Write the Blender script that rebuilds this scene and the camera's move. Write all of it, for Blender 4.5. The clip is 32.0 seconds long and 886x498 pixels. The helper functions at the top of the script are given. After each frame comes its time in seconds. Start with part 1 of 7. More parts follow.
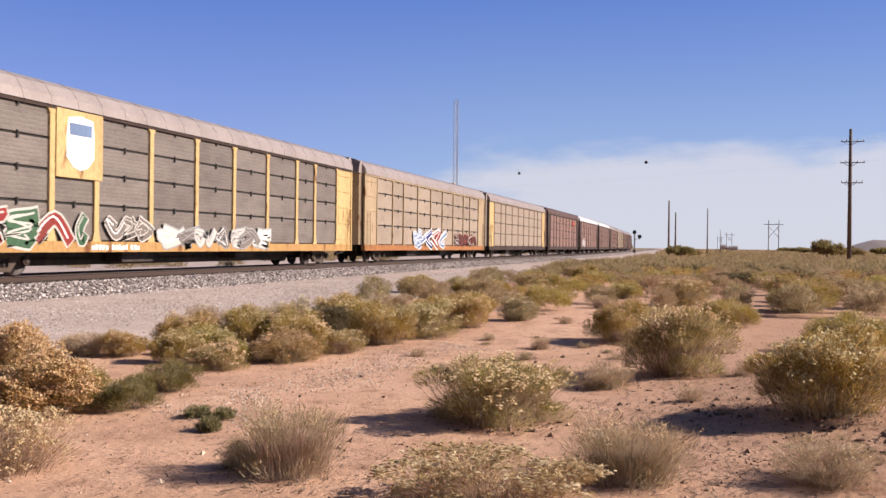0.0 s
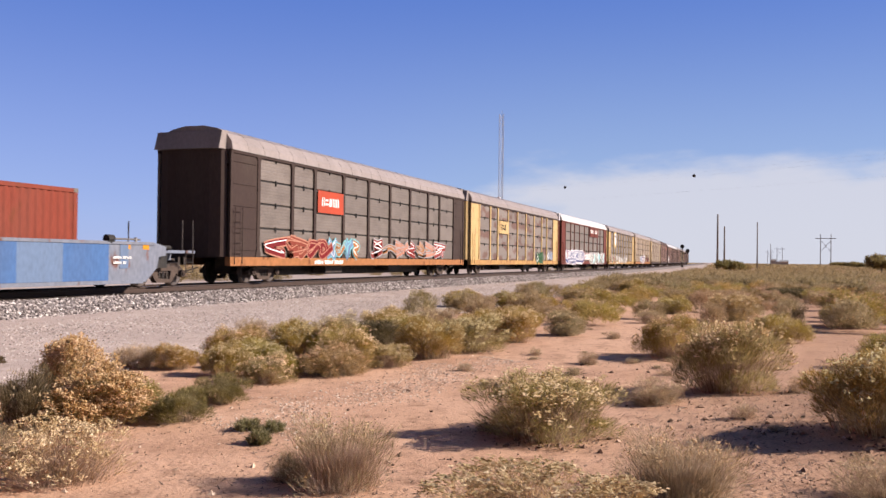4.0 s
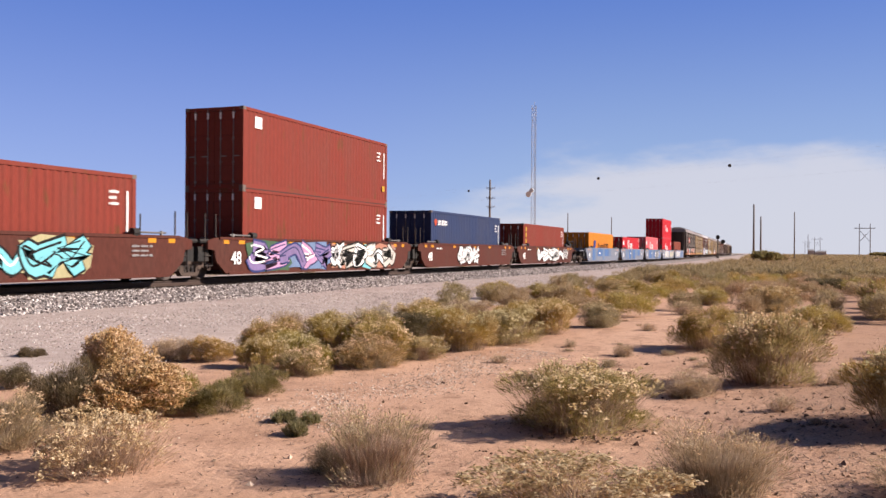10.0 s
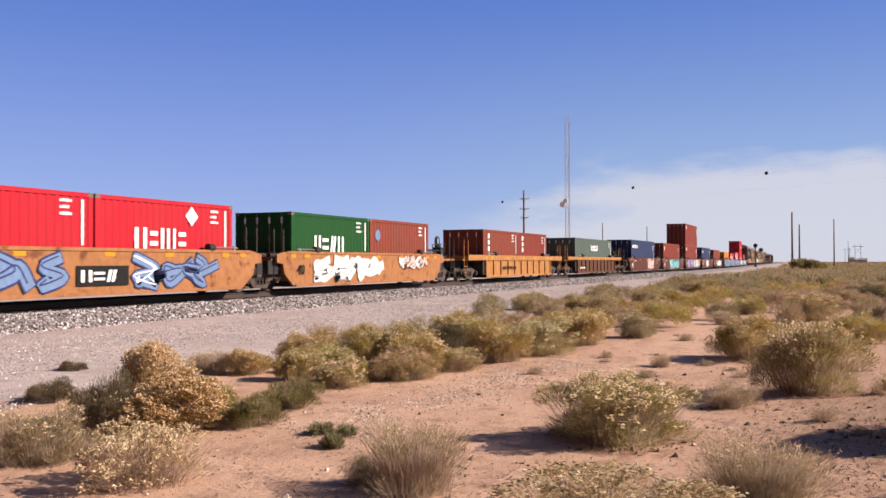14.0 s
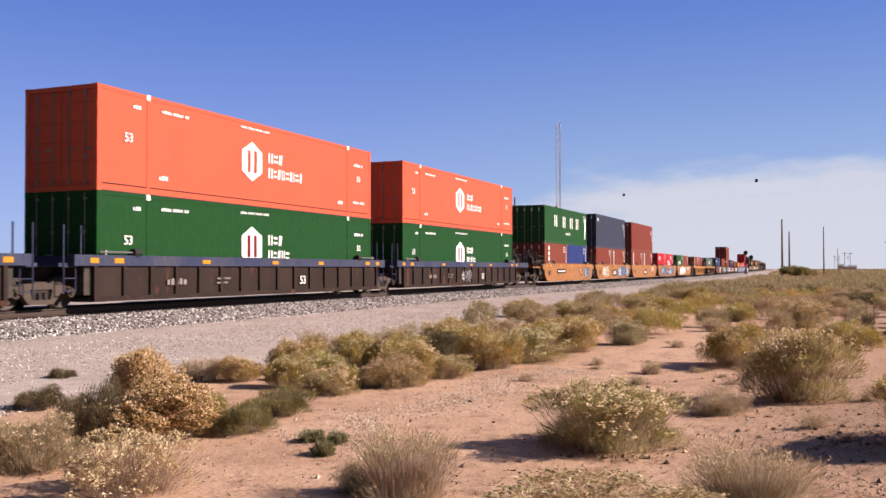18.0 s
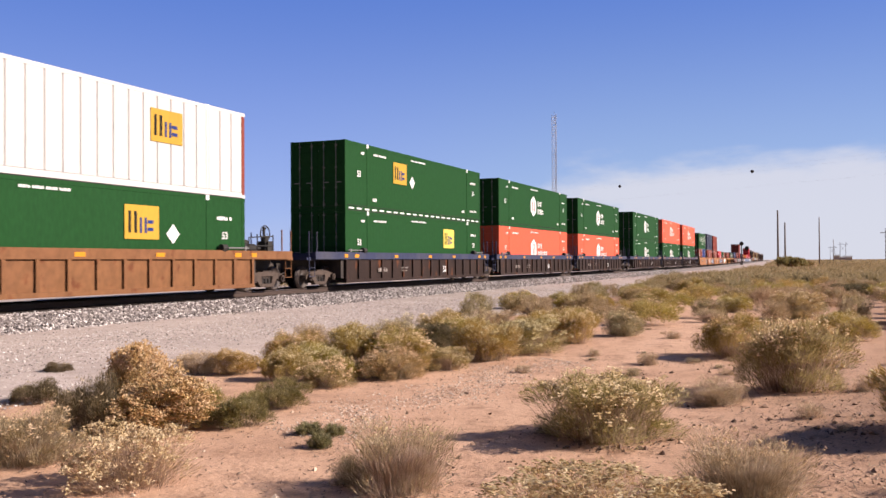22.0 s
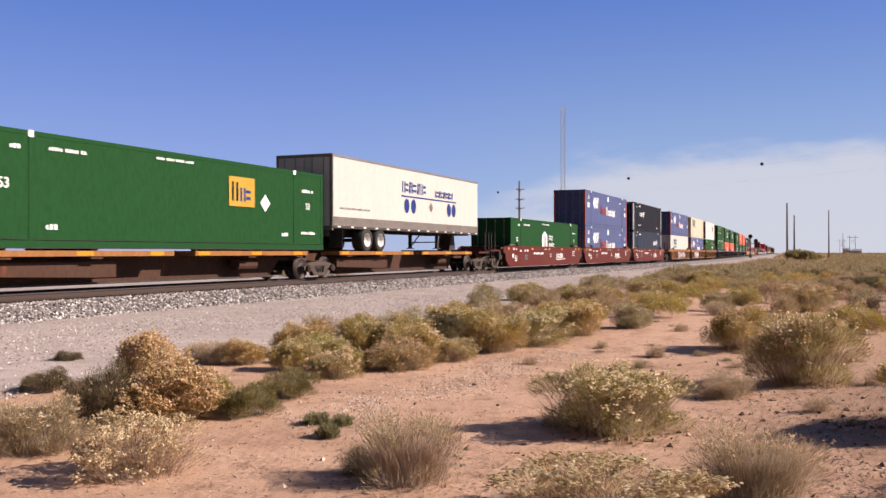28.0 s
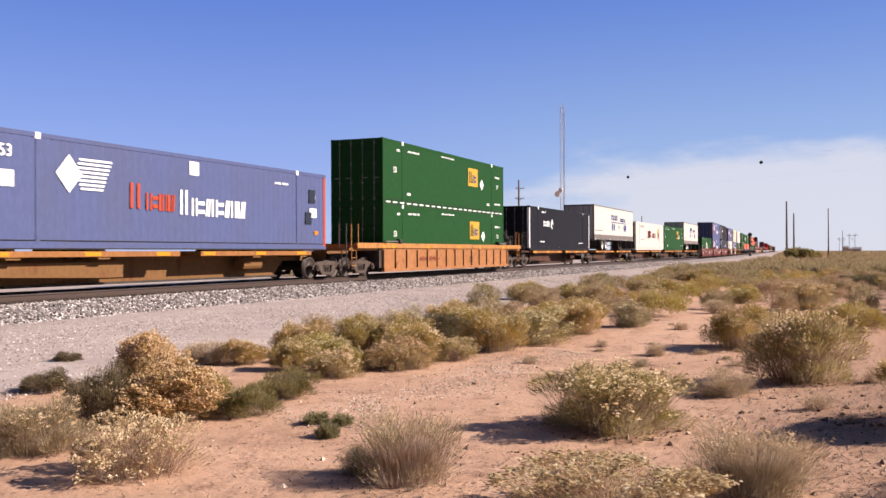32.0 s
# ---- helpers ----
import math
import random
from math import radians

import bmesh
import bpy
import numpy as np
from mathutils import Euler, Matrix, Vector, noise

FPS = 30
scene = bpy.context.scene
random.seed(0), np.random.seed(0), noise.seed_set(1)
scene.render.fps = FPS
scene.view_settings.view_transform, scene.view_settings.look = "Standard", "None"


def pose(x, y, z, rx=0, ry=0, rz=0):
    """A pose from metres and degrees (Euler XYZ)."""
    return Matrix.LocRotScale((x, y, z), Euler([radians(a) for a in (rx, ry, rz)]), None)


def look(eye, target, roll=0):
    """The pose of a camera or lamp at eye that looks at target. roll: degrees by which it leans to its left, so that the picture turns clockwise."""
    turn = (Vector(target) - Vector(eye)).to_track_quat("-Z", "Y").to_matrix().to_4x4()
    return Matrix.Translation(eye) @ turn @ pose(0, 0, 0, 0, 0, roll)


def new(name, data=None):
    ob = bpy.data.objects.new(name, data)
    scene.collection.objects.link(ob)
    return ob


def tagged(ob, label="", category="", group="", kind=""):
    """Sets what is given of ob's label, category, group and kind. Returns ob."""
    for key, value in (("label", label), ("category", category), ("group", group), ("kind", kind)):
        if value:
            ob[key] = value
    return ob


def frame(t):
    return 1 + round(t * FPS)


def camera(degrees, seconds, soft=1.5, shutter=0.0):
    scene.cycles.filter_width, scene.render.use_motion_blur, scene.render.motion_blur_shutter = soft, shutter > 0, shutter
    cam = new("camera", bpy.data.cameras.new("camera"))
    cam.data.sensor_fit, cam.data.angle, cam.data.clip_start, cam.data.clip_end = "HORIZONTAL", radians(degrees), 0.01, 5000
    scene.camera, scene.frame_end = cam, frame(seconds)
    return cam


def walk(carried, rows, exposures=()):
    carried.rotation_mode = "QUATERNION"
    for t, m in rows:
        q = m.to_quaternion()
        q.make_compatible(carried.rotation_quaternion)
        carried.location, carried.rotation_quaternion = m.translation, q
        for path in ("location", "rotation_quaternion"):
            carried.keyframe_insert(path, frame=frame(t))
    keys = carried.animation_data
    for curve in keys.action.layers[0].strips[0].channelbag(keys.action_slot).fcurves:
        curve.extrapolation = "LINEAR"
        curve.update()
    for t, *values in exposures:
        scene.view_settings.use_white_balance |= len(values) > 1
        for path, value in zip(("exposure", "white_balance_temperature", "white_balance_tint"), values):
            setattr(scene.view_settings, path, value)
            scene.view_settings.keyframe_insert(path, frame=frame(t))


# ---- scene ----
# ---- camera and its path ----
EYE = 1.65                     # eye above the sand
RAIL = 0.64                    # rail head above the sand
TRACK_Y = 19.43                # track centre, metres to the side of the camera

cam = camera(51.33, 32.0, soft=1.5, shutter=0.08)


def aim(yaw, pitch, roll, side):
    """Camera pose; yaw in degrees from the track's direction, side in metres to the camera's right."""
    a, b = radians(yaw), radians(pitch)
    eye = Vector((side * math.sin(a), -side * math.cos(a), EYE))
    way = Vector((math.cos(a) * math.cos(b), math.sin(a) * math.cos(b), math.sin(b)))
    return look(eye, eye + way, roll)


walk(cam, [(t, aim(*r)) for t, *r in (
    (0, 16.14, -0.22, 0.70, 0.037), (0.5, 16.43, 0.18, 0.01, 0.037), (1, 17.03, 0.44, -0.19, 0.029),
    (1.5, 17.57, 0.77, -0.31, 0.023), (2, 18.05, 0.93, -0.66, 0.016), (2.5, 18.36, 0.98, -0.24, 0.020),
    (3, 18.51, 1.02, -0.08, 0.020), (3.5, 18.78, 0.87, 0.65, 0.013), (5.5, 19.54, 0.17, 0.26, 0.008),
    (6, 19.68, 0.11, 0.21, 0.009), (6.5, 19.68, 0.01, 0.15, 0.016), (7, 19.68, -0.09, 0.24, 0.012),
    (7.5, 19.73, -0.08, 0.36, 0.013), (8, 19.86, -0.02, 0.60, 0.006), (8.5, 19.91, -0.02, 0.51, 0.001),
    (9, 20.05, 0.01, 0.75, -0.001), (9.5, 20.44, 0.08, 0.66, -0.006), (10, 21.00, 0.13, 0.42, -0.003),
    (10.5, 21.64, 0.24, 0.52, -0.007), (11, 22.13, 0.47, 0.36, -0.006), (11.5, 22.35, 0.54, 0.47, -0.005),
    (12, 22.42, 0.52, -0.01, -0.005), (12.5, 22.68, 0.62, -0.57, -0.007), (13, 23.15, 0.77, -0.55, -0.003),
    (13.5, 23.24, 0.82, -0.44, -0.005), (14, 23.13, 0.84, -0.16, -0.004), (14.5, 23.06, 0.85, -0.00, -0.008),
    (16.5, 22.49, 1.28, -0.55, -0.006), (17, 22.50, 1.22, -0.62, -0.007), (17.5, 22.51, 1.27, -0.17, -0.003),
    (18, 22.58, 1.27, -0.13, -0.006), (18.5, 22.50, 1.10, -0.32, -0.006), (19, 22.28, 1.10, -0.43, -0.007),
    (19.5, 22.19, 1.16, -0.60, -0.004), (20, 22.28, 1.11, -0.58, -0.005), (20.5, 22.38, 0.94, -0.45, -0.004),
    (21, 22.35, 0.84, -0.39, -0.006), (21.5, 22.33, 0.75, -0.46, -0.007), (22, 22.35, 0.78, -0.36, -0.002),
    (22.5, 22.38, 0.72, 0.01, -0.007), (23, 22.46, 0.63, -0.11, -0.008), (23.5, 22.49, 0.52, -0.32, -0.010),
    (24, 22.51, 0.54, -0.25, -0.008), (24.5, 22.54, 0.48, -0.53, -0.007), (25, 22.62, 0.52, -0.48, -0.003),
    (25.5, 22.64, 0.54, -0.59, -0.004), (27.5, 22.80, 0.28, -0.19, -0.008), (28, 22.85, 0.24, -0.07, -0.007),
    (28.5, 22.84, 0.24, -0.03, -0.011), (29, 22.80, 0.17, 0.02, -0.009), (29.5, 22.76, 0.11, -0.04, -0.012),
    (30, 22.78, 0.07, -0.04, -0.012), (30.5, 22.75, 0.07, 0.07, -0.008), (31, 22.77, 0.12, -0.06, -0.009),
    (31.5, 22.75, 0.15, -0.10, -0.006), (32, 22.83, 0.20, -0.27, -0.003),)], exposures=[(t, e, 6500, 20) for t, e in ((0, 0.84), (4, 0.84), (7, 0.80), (10, 0.82), (14, 0.82), (18, 0.85), (20, 0.94), (22, 0.90), (23, 0.70), (24, 0.61), (25, 0.70), (28, 0.78), (29, 0.60), (30, 0.54), (31, 0.74), (32, 0.94))])

# ---- world, sun, exposure ----
SUN_AZ, SUN_EL = -70.0, 30.0
world = bpy.data.worlds.new("desert_sky")
scene.world = world
world.use_nodes = True
wn, wl = world.node_tree.nodes, world.node_tree.links
wn.clear()


def wnode(kind, **inputs):
    n = wn.new(kind)
    for k, v in inputs.items():
        n.inputs[k].default_value = v
    return n


sky = wn.new("ShaderNodeTexSky")
sky.sky_type, sky.sun_disc = "NISHITA", False
sky.sun_elevation, sky.sun_rotation = radians(SUN_EL), radians(90 - SUN_AZ)
sky.air_density, sky.dust_density, sky.ozone_density, sky.altitude = 1.0, 0.2, 2.5, 900
coord = wn.new("ShaderNodeTexCoord")
split = wn.new("ShaderNodeSeparateXYZ")
wl.new(coord.outputs["Generated"], split.inputs[0])


def wmath(op, a, b=None):
    n = wn.new("ShaderNodeMath")
    n.operation = op
    for i, v in enumerate((a, b)):
        if v is None:
            continue
        if isinstance(v, (int, float)):
            n.inputs[i].default_value = v
        else:
            wl.new(v, n.inputs[i])
    return n.outputs[0]


# a low bank of thin cloud, higher to the sun's side, with a wispy upper edge
stretch = wn.new("ShaderNodeMapping")
stretch.inputs["Scale"].default_value = (1.0, 1.0, 3.2)
wl.new(coord.outputs["Generated"], stretch.inputs[0])
wisps = wnode("ShaderNodeTexNoise", Scale=7.0, Detail=6.0, Roughness=0.55)
wl.new(stretch.outputs[0], wisps.inputs["Vector"])
veil = wnode("ShaderNodeTexNoise", Scale=2.2, Detail=3.0, Roughness=0.5)
wl.new(stretch.outputs[0], veil.inputs["Vector"])
edge = wmath("ADD", 0.098, wmath("MULTIPLY", split.outputs["Y"], -0.11))
edge = wmath("ADD", edge, wmath("MULTIPLY", wmath("SUBTRACT", wisps.outputs["Fac"], 0.5), 0.10))
edge = wmath("ADD", edge, wmath("MULTIPLY", wmath("SUBTRACT", veil.outputs["Fac"], 0.5), 0.12))


def wrange(value, a, b, c, d):
    n = wn.new("ShaderNodeMapRange")
    n.interpolation_type = "SMOOTHSTEP"
    wl.new(value, n.inputs["Value"])
    for k, v in (("From Min", a), ("From Max", b), ("To Min", c), ("To Max", d)):
        n.inputs[k].default_value = v
    return n.outputs[0]


bank = wrange(wmath("SUBTRACT", edge, split.outputs["Z"]), -0.008, 0.03, 0.0, 0.80)
ends = wrange(split.outputs["Y"], 0.27, 0.40, 1.0, 0.12)
fade = wmath("MULTIPLY", bank, ends)
blend = wn.new("ShaderNodeMix")
blend.data_type = "RGBA"
wl.new(fade, blend.inputs["Factor"])
deep = wnode("ShaderNodeHueSaturation", Hue=0.515, Saturation=1.1)
wl.new(sky.outputs[0], deep.inputs["Color"])
haze = wn.new("ShaderNodeMix")
haze.data_type = "RGBA"
low_air = wn.new("ShaderNodeMix")
low_air.data_type = "RGBA"
low_air.inputs["A"].default_value, low_air.inputs["B"].default_value = (4.2, 6.2, 9.1, 1), (3.7, 5.35, 9.9, 1)
wl.new(wrange(split.outputs["Y"], 0.15, 0.6, 0.0, 1.0), low_air.inputs["Factor"])
wl.new(low_air.outputs["Result"], haze.inputs["A"])
haze.inputs["B"].default_value = (0.98, 2.42, 7.6, 1)
wl.new(wrange(split.outputs["Z"], 0.0, 0.34, 0.0, 1.0), haze.inputs["Factor"])
air = wn.new("ShaderNodeMix")
air.data_type = "RGBA"
air.inputs["Factor"].default_value = 0.75
wl.new(deep.outputs[0], air.inputs["A"])
zenith = wn.new("ShaderNodeMix")
zenith.data_type = "RGBA"
zenith.inputs["B"].default_value = (1.0, 1.35, 2.1, 1)
wl.new(haze.outputs["Result"], zenith.inputs["A"])
wl.new(wrange(split.outputs["Z"], 0.36, 0.95, 0.0, 1.0), zenith.inputs["Factor"])
wl.new(zenith.outputs["Result"], air.inputs["B"])
wl.new(air.outputs["Result"], blend.inputs["A"])
blend.inputs["B"].default_value = (7.6, 8.0, 8.4, 1)
back = wnode("ShaderNodeBackground", Strength=0.05)
# the sky dims gently away from the bright low cloud
toward = wmath("ADD", wmath("MULTIPLY", split.outputs["X"], 0.79), wmath("MULTIPLY", split.outputs["Y"], -0.62))
dim = wn.new("ShaderNodeVectorMath")
dim.operation = "SCALE"
wl.new(blend.outputs["Result"], dim.inputs[0])
wl.new(wrange(toward, -0.75, 0.06, 0.16, 1.0), dim.inputs["Scale"])
wl.new(dim.outputs[0], back.inputs["Color"])
wl.new(back.outputs[0], wn.new("ShaderNodeOutputWorld").inputs[0])

sun = new("sun", bpy.data.lights.new("sun", "SUN"))
sun.data.energy, sun.data.angle, sun.data.color = 5.0, radians(0.53), (1.0, 0.91, 0.77)
_a, _e = radians(SUN_AZ), radians(SUN_EL)
sun.matrix_world = look((0, 0, 60), (-math.cos(_a) * math.cos(_e), -math.sin(_a) * math.cos(_e), 60 - math.sin(_e)))

# ---- materials ----
MATS = {}


def surface(name, rgb, rough=0.6, metal=0.0, dirt=(0.08, 0.064, 0.048), amount=0.35, scale=1.5, fine=30.0,
            streak=1.0, bump=0.02, random_tint=0.0, spec=0.4, rust=0.0, edge=(0.42, 0.75)):
    """Painted, bare or earthen surface: base colour with stains at two scales, streaks along z, fine relief."""
    if name in MATS:
        return MATS[name]
    m = bpy.data.materials.new(name)
    m.use_nodes = True
    nt = m.node_tree
    n, l = nt.nodes, nt.links
    bsdf = n["Principled BSDF"]
    tc = n.new("ShaderNodeTexCoord")
    mp = n.new("ShaderNodeMapping")
    mp.inputs["Scale"].default_value = (1, 1, 1 / streak)
    l.new(tc.outputs["Object"], mp.inputs[0])
    info = n.new("ShaderNodeObjectInfo")
    off = n.new("ShaderNodeVectorMath")
    off.operation = "MULTIPLY_ADD"
    l.new(info.outputs["Random"], off.inputs[0])
    off.inputs[1].default_value = (37, 53, 71)
    l.new(mp.outputs[0], off.inputs[2])
    big = n.new("ShaderNodeTexNoise")
    big.inputs["Scale"].default_value, big.inputs["Detail"].default_value = scale, 5
    l.new(off.outputs[0], big.inputs["Vector"])
    small = n.new("ShaderNodeTexNoise")
    small.inputs["Scale"].default_value, small.inputs["Detail"].default_value = fine, 3
    l.new(off.outputs[0], small.inputs["Vector"])
    ramp = n.new("ShaderNodeMapRange")
    for k, v in (("From Min", edge[0]), ("From Max", edge[1]), ("To Min", 0.0), ("To Max", amount)):
        ramp.inputs[k].default_value = v
    l.new(big.outputs["Fac"], ramp.inputs["Value"])
    mix = n.new("ShaderNodeMix")
    mix.data_type = "RGBA"
    l.new(ramp.outputs[0], mix.inputs["Factor"])
    mix.inputs["A"].default_value, mix.inputs["B"].default_value = (*rgb, 1), (*dirt, 1)
    shade = n.new("ShaderNodeMapRange")
    for k, v in (("From Min", 0.3), ("From Max", 0.7), ("To Min", 1 - min(amount, 0.4) * 0.5), ("To Max", 1 + min(amount, 0.4) * 0.25)):
        shade.inputs[k].default_value = v
    l.new(small.outputs["Fac"], shade.inputs["Value"])
    hsv = n.new("ShaderNodeHueSaturation")
    l.new(shade.outputs[0], hsv.inputs["Value"])
    colour = mix.outputs["Result"]
    if rust:
        spots = n.new("ShaderNodeTexNoise")
        spots.inputs["Scale"].default_value, spots.inputs["Detail"].default_value = 2.7, 8
        l.new(off.outputs[0], spots.inputs["Vector"])
        rr = n.new("ShaderNodeMapRange")
        for k, v in (("From Min", 0.62 - rust * 0.2), ("From Max", 0.70), ("To Max", 0.9)):
            rr.inputs[k].default_value = v
        l.new(spots.outputs["Fac"], rr.inputs["Value"])
        rm = n.new("ShaderNodeMix")
        rm.data_type = "RGBA"
        l.new(rr.outputs[0], rm.inputs["Factor"])
        l.new(colour, rm.inputs["A"])
        rm.inputs["B"].default_value = (0.13, 0.045, 0.02, 1)
        colour = rm.outputs["Result"]
    l.new(colour, hsv.inputs["Color"])
    colour = hsv.outputs[0]
    if random_tint:
        tint = n.new("ShaderNodeHueSaturation")
        spread = n.new("ShaderNodeMapRange")
        spread.inputs["To Min"].default_value, spread.inputs["To Max"].default_value = 1 - random_tint, 1 + random_tint
        l.new(info.outputs["Random"], spread.inputs["Value"])
        l.new(spread.outputs[0], tint.inputs["Value"])
        l.new(colour, tint.inputs["Color"])
        colour = tint.outputs[0]
    l.new(colour, bsdf.inputs["Base Color"])
    bsdf.inputs["Roughness"].default_value, bsdf.inputs["Metallic"].default_value = rough, metal
    bsdf.inputs["Specular IOR Level"].default_value = spec
    if bump:
        b = n.new("ShaderNodeBump")
        b.inputs["Strength"].default_value, b.inputs["Distance"].default_value = 0.5, bump
        l.new(small.outputs["Fac"], b.inputs["Height"])
        l.new(b.outputs[0], bsdf.inputs["Normal"])
    MATS[name] = m
    return m


def paint(name, rgb, **kw):
    rgb = tuple(c * 0.76 for c in rgb) if name != "white_paint" else rgb
    return surface(name, rgb, **{**dict(rough=0.6, spec=0.1, amount=0.22, scale=0.8, fine=14, streak=3.0, bump=0.004), **kw})


STEEL = surface("dark_steel", (0.026, 0.02, 0.018), rough=0.7, amount=0.5, dirt=(0.096, 0.064, 0.04), scale=3)
TRUCK = surface("truck_steel", (0.05, 0.036, 0.03), rough=0.8, amount=0.6, dirt=(0.10, 0.07, 0.054), scale=4, spec=0.15)
FRAME_STEEL = surface("side_frame_steel", (0.085, 0.062, 0.05), rough=0.8, amount=0.6, dirt=(0.045, 0.033, 0.027), scale=4, spec=0.15)
WHEEL = surface("wheel_steel", (0.045, 0.03, 0.024), rough=0.6, amount=0.5, dirt=(0.02, 0.015, 0.012), scale=5)
RAILSTEEL = surface("rail_steel", (0.05, 0.029, 0.021), rough=0.7, amount=0.5, dirt=(0.04, 0.024, 0.016), scale=6)
TIE = surface("tie_wood", (0.05, 0.035, 0.027), rough=0.9, amount=0.5, dirt=(0.09, 0.066, 0.05), scale=3)
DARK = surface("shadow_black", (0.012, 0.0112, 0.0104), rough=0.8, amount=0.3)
WHITE = paint("white_paint", (0.76, 0.76, 0.74), amount=0.12)
PANEL = surface("galvanised_panel", (0.165, 0.14, 0.12), rough=0.55, metal=0.2, amount=0.5, dirt=(0.08, 0.0624, 0.052),
                scale=0.9, fine=9, streak=0.4, bump=0.004, random_tint=0.12)
PANEL_RUST = surface("rusted_panel", (0.165, 0.14, 0.122), rough=0.65, amount=0.85, dirt=(0.10, 0.044, 0.03),
                     scale=0.7, fine=7, streak=0.4, bump=0.004, random_tint=0.12, edge=(0.5, 0.6))
WOOD = surface("pole_wood", (0.15, 0.12, 0.098), rough=0.9, amount=0.4, scale=2, fine=40, streak=8)


# ---- mesh helpers ----
class Mesh:
    """Collects vertices and faces for one mesh."""

    def __init__(self):
        self.v, self.f = [], []

    def add(self, verts, faces):
        k = len(self.v)
        self.v += [tuple(p) for p in verts]
        self.f += [tuple(i + k for i in f) for f in faces]
        return self

    def box(self, x0, x1, y0, y1, z0, z1):
        v = [(x, y, z) for x in (x0, x1) for y in (y0, y1) for z in (z0, z1)]
        return self.add(v, [(0, 1, 3, 2), (4, 6, 7, 5), (0, 4, 5, 1), (2, 3, 7, 6), (0, 2, 6, 4), (1, 5, 7, 3)])

    def prism(self, outline, y0, y1):
        """An outline of (x, z), counter-clockwise seen from -y, made thick along y."""
        n = len(outline)
        v = [(x, y0, z) for x, z in outline] + [(x, y1, z) for x, z in outline]
        f = [tuple(range(n)), tuple(range(2 * n - 1, n - 1, -1))]
        f += [(i + n, (i + 1) % n + n, (i + 1) % n, i) for i in range(n)]
        return self.add(v, f)

    def bar(self, a, b, r, sides=6, r2=None):
        """A round bar from a to b."""
        a, b = Vector(a), Vector(b)
        w = (b - a).normalized()
        u = w.orthogonal().normalized()
        s = w.cross(u)
        r2 = r if r2 is None else r2
        v = []
        for p, q in ((a, r), (b, r2)):
            v += [p + (u * math.cos(k * math.tau / sides) + s * math.sin(k * math.tau / sides)) * q for k in range(sides)]
        f = [(i, (i + 1) % sides, (i + 1) % sides + sides, i + sides) for i in range(sides)]
        f += [tuple(range(sides - 1, -1, -1)), tuple(range(sides, 2 * sides))]
        return self.add(v, f)

    def lathe(self, centre, profile, sides=20):
        """A profile of (radius, y) turned round the y axis through centre (x, z)."""
        cx, cz = centre
        v, f, m = [], [], len(profile)
        for k in range(sides):
            c, s = math.cos(k * math.tau / sides), math.sin(k * math.tau / sides)
            v += [(cx + r * c, y, cz + r * s) for r, y in profile]
        for k in range(sides):
            for j in range(m - 1):
                a, b = k * m + j, (k + 1) % sides * m + j
                f.append((a, b, b + 1, a + 1))
        return self.add(v, f)

    def data(self, name, material=None, smooth=False):
        me = bpy.data.meshes.new(name)
        me.from_pydata(self.v, [], self.f)
        if material:
            me.materials.append(material)
        if smooth:
            me.shade_smooth()
        me.update()
        return me


def part(name, mesh, material=None, parent=None, label="", at=None, smooth=False):
    """One mesh object under a thing or a part; mesh is a Mesh or ready mesh data."""
    me = mesh.data(name, material, smooth) if isinstance(mesh, Mesh) else mesh
    ob = new(name, me)
    ob.parent = parent
    if at is not None:
        ob.location = at
    return tagged(ob, label)


def thing(name, label, category, group="", at=(0, 0, 0)):
    ob = new(name)
    ob.empty_display_size = 0.2
    ob.location = at
    return tagged(ob, label, category, group)


# ---- the track's line: straight past the camera, then a slight bend away ----
BEND0, BEND1, BEND_R = 95.0, 200.0, 2500.0


def track_point(u):
    """Place and heading of the track centre u metres along it."""
    if u <= BEND0:
        return u, TRACK_Y, 0.0
    w = min(u, BEND1) - BEND0
    a = w / BEND_R
    x, y = BEND0 + BEND_R * math.sin(a), TRACK_Y + BEND_R * (1 - math.cos(a))
    if u > BEND1:
        x, y = x + (u - BEND1) * math.cos(a), y + (u - BEND1) * math.sin(a)
    return x, y, a


def on_track(u, side, z):
    x, y, a = track_point(u)
    return x - side * math.sin(a), y + side * math.cos(a), z


def sweep(name, outline, material, us, label, jag=0.0, smooth=False):
    """A strip of the setting along the track; outline is (side, z)."""
    m = Mesh()
    n = len(outline)
    for u in us:
        for k, (s, z) in enumerate(outline):
            j = noise.noise((u * 0.35, k * 3.1, 5.0)) * jag + noise.noise((u * 0.09, k * 1.7, 9.0)) * jag * 1.6 if jag else 0
            near = 0.25 if k not in (0, n - 1) else 1.0
            m.v.append(on_track(u, s + j * near, z))
    for i in range(len(us) - 1):
        for k in range(n - 1):
            a = i * n + k
            m.f.append((a, a + n, a + n + 1, a + 1))
    ob = part(name, m, material, smooth=smooth)
    return tagged(ob, label, kind="structure")


def steps(a, b, d0, d1):
    out, u = [], a
    while u < b:
        out.append(u)
        u += d0 + (d1 - d0) * max(0.0, min(1.0, (abs(u) - 60) / 500))
    return out + [b]


# ---- ground ----
def ground_z(x, y):
    z = 0.05 * noise.noise((x * 0.11, y * 0.11, 0)) + 0.028 * noise.noise((x * 0.45, y * 0.45, 3)) + 0.010 * noise.noise((x * 1.9, y * 1.9, 7))
    mound = 0.30 * math.exp(-0.5 * (((x - 10.3) / 2.2) ** 2 + ((y + 2.0) / 1.5) ** 2))
    return z * max(0.0, 1 - math.hypot(x, y) / 260) + mound


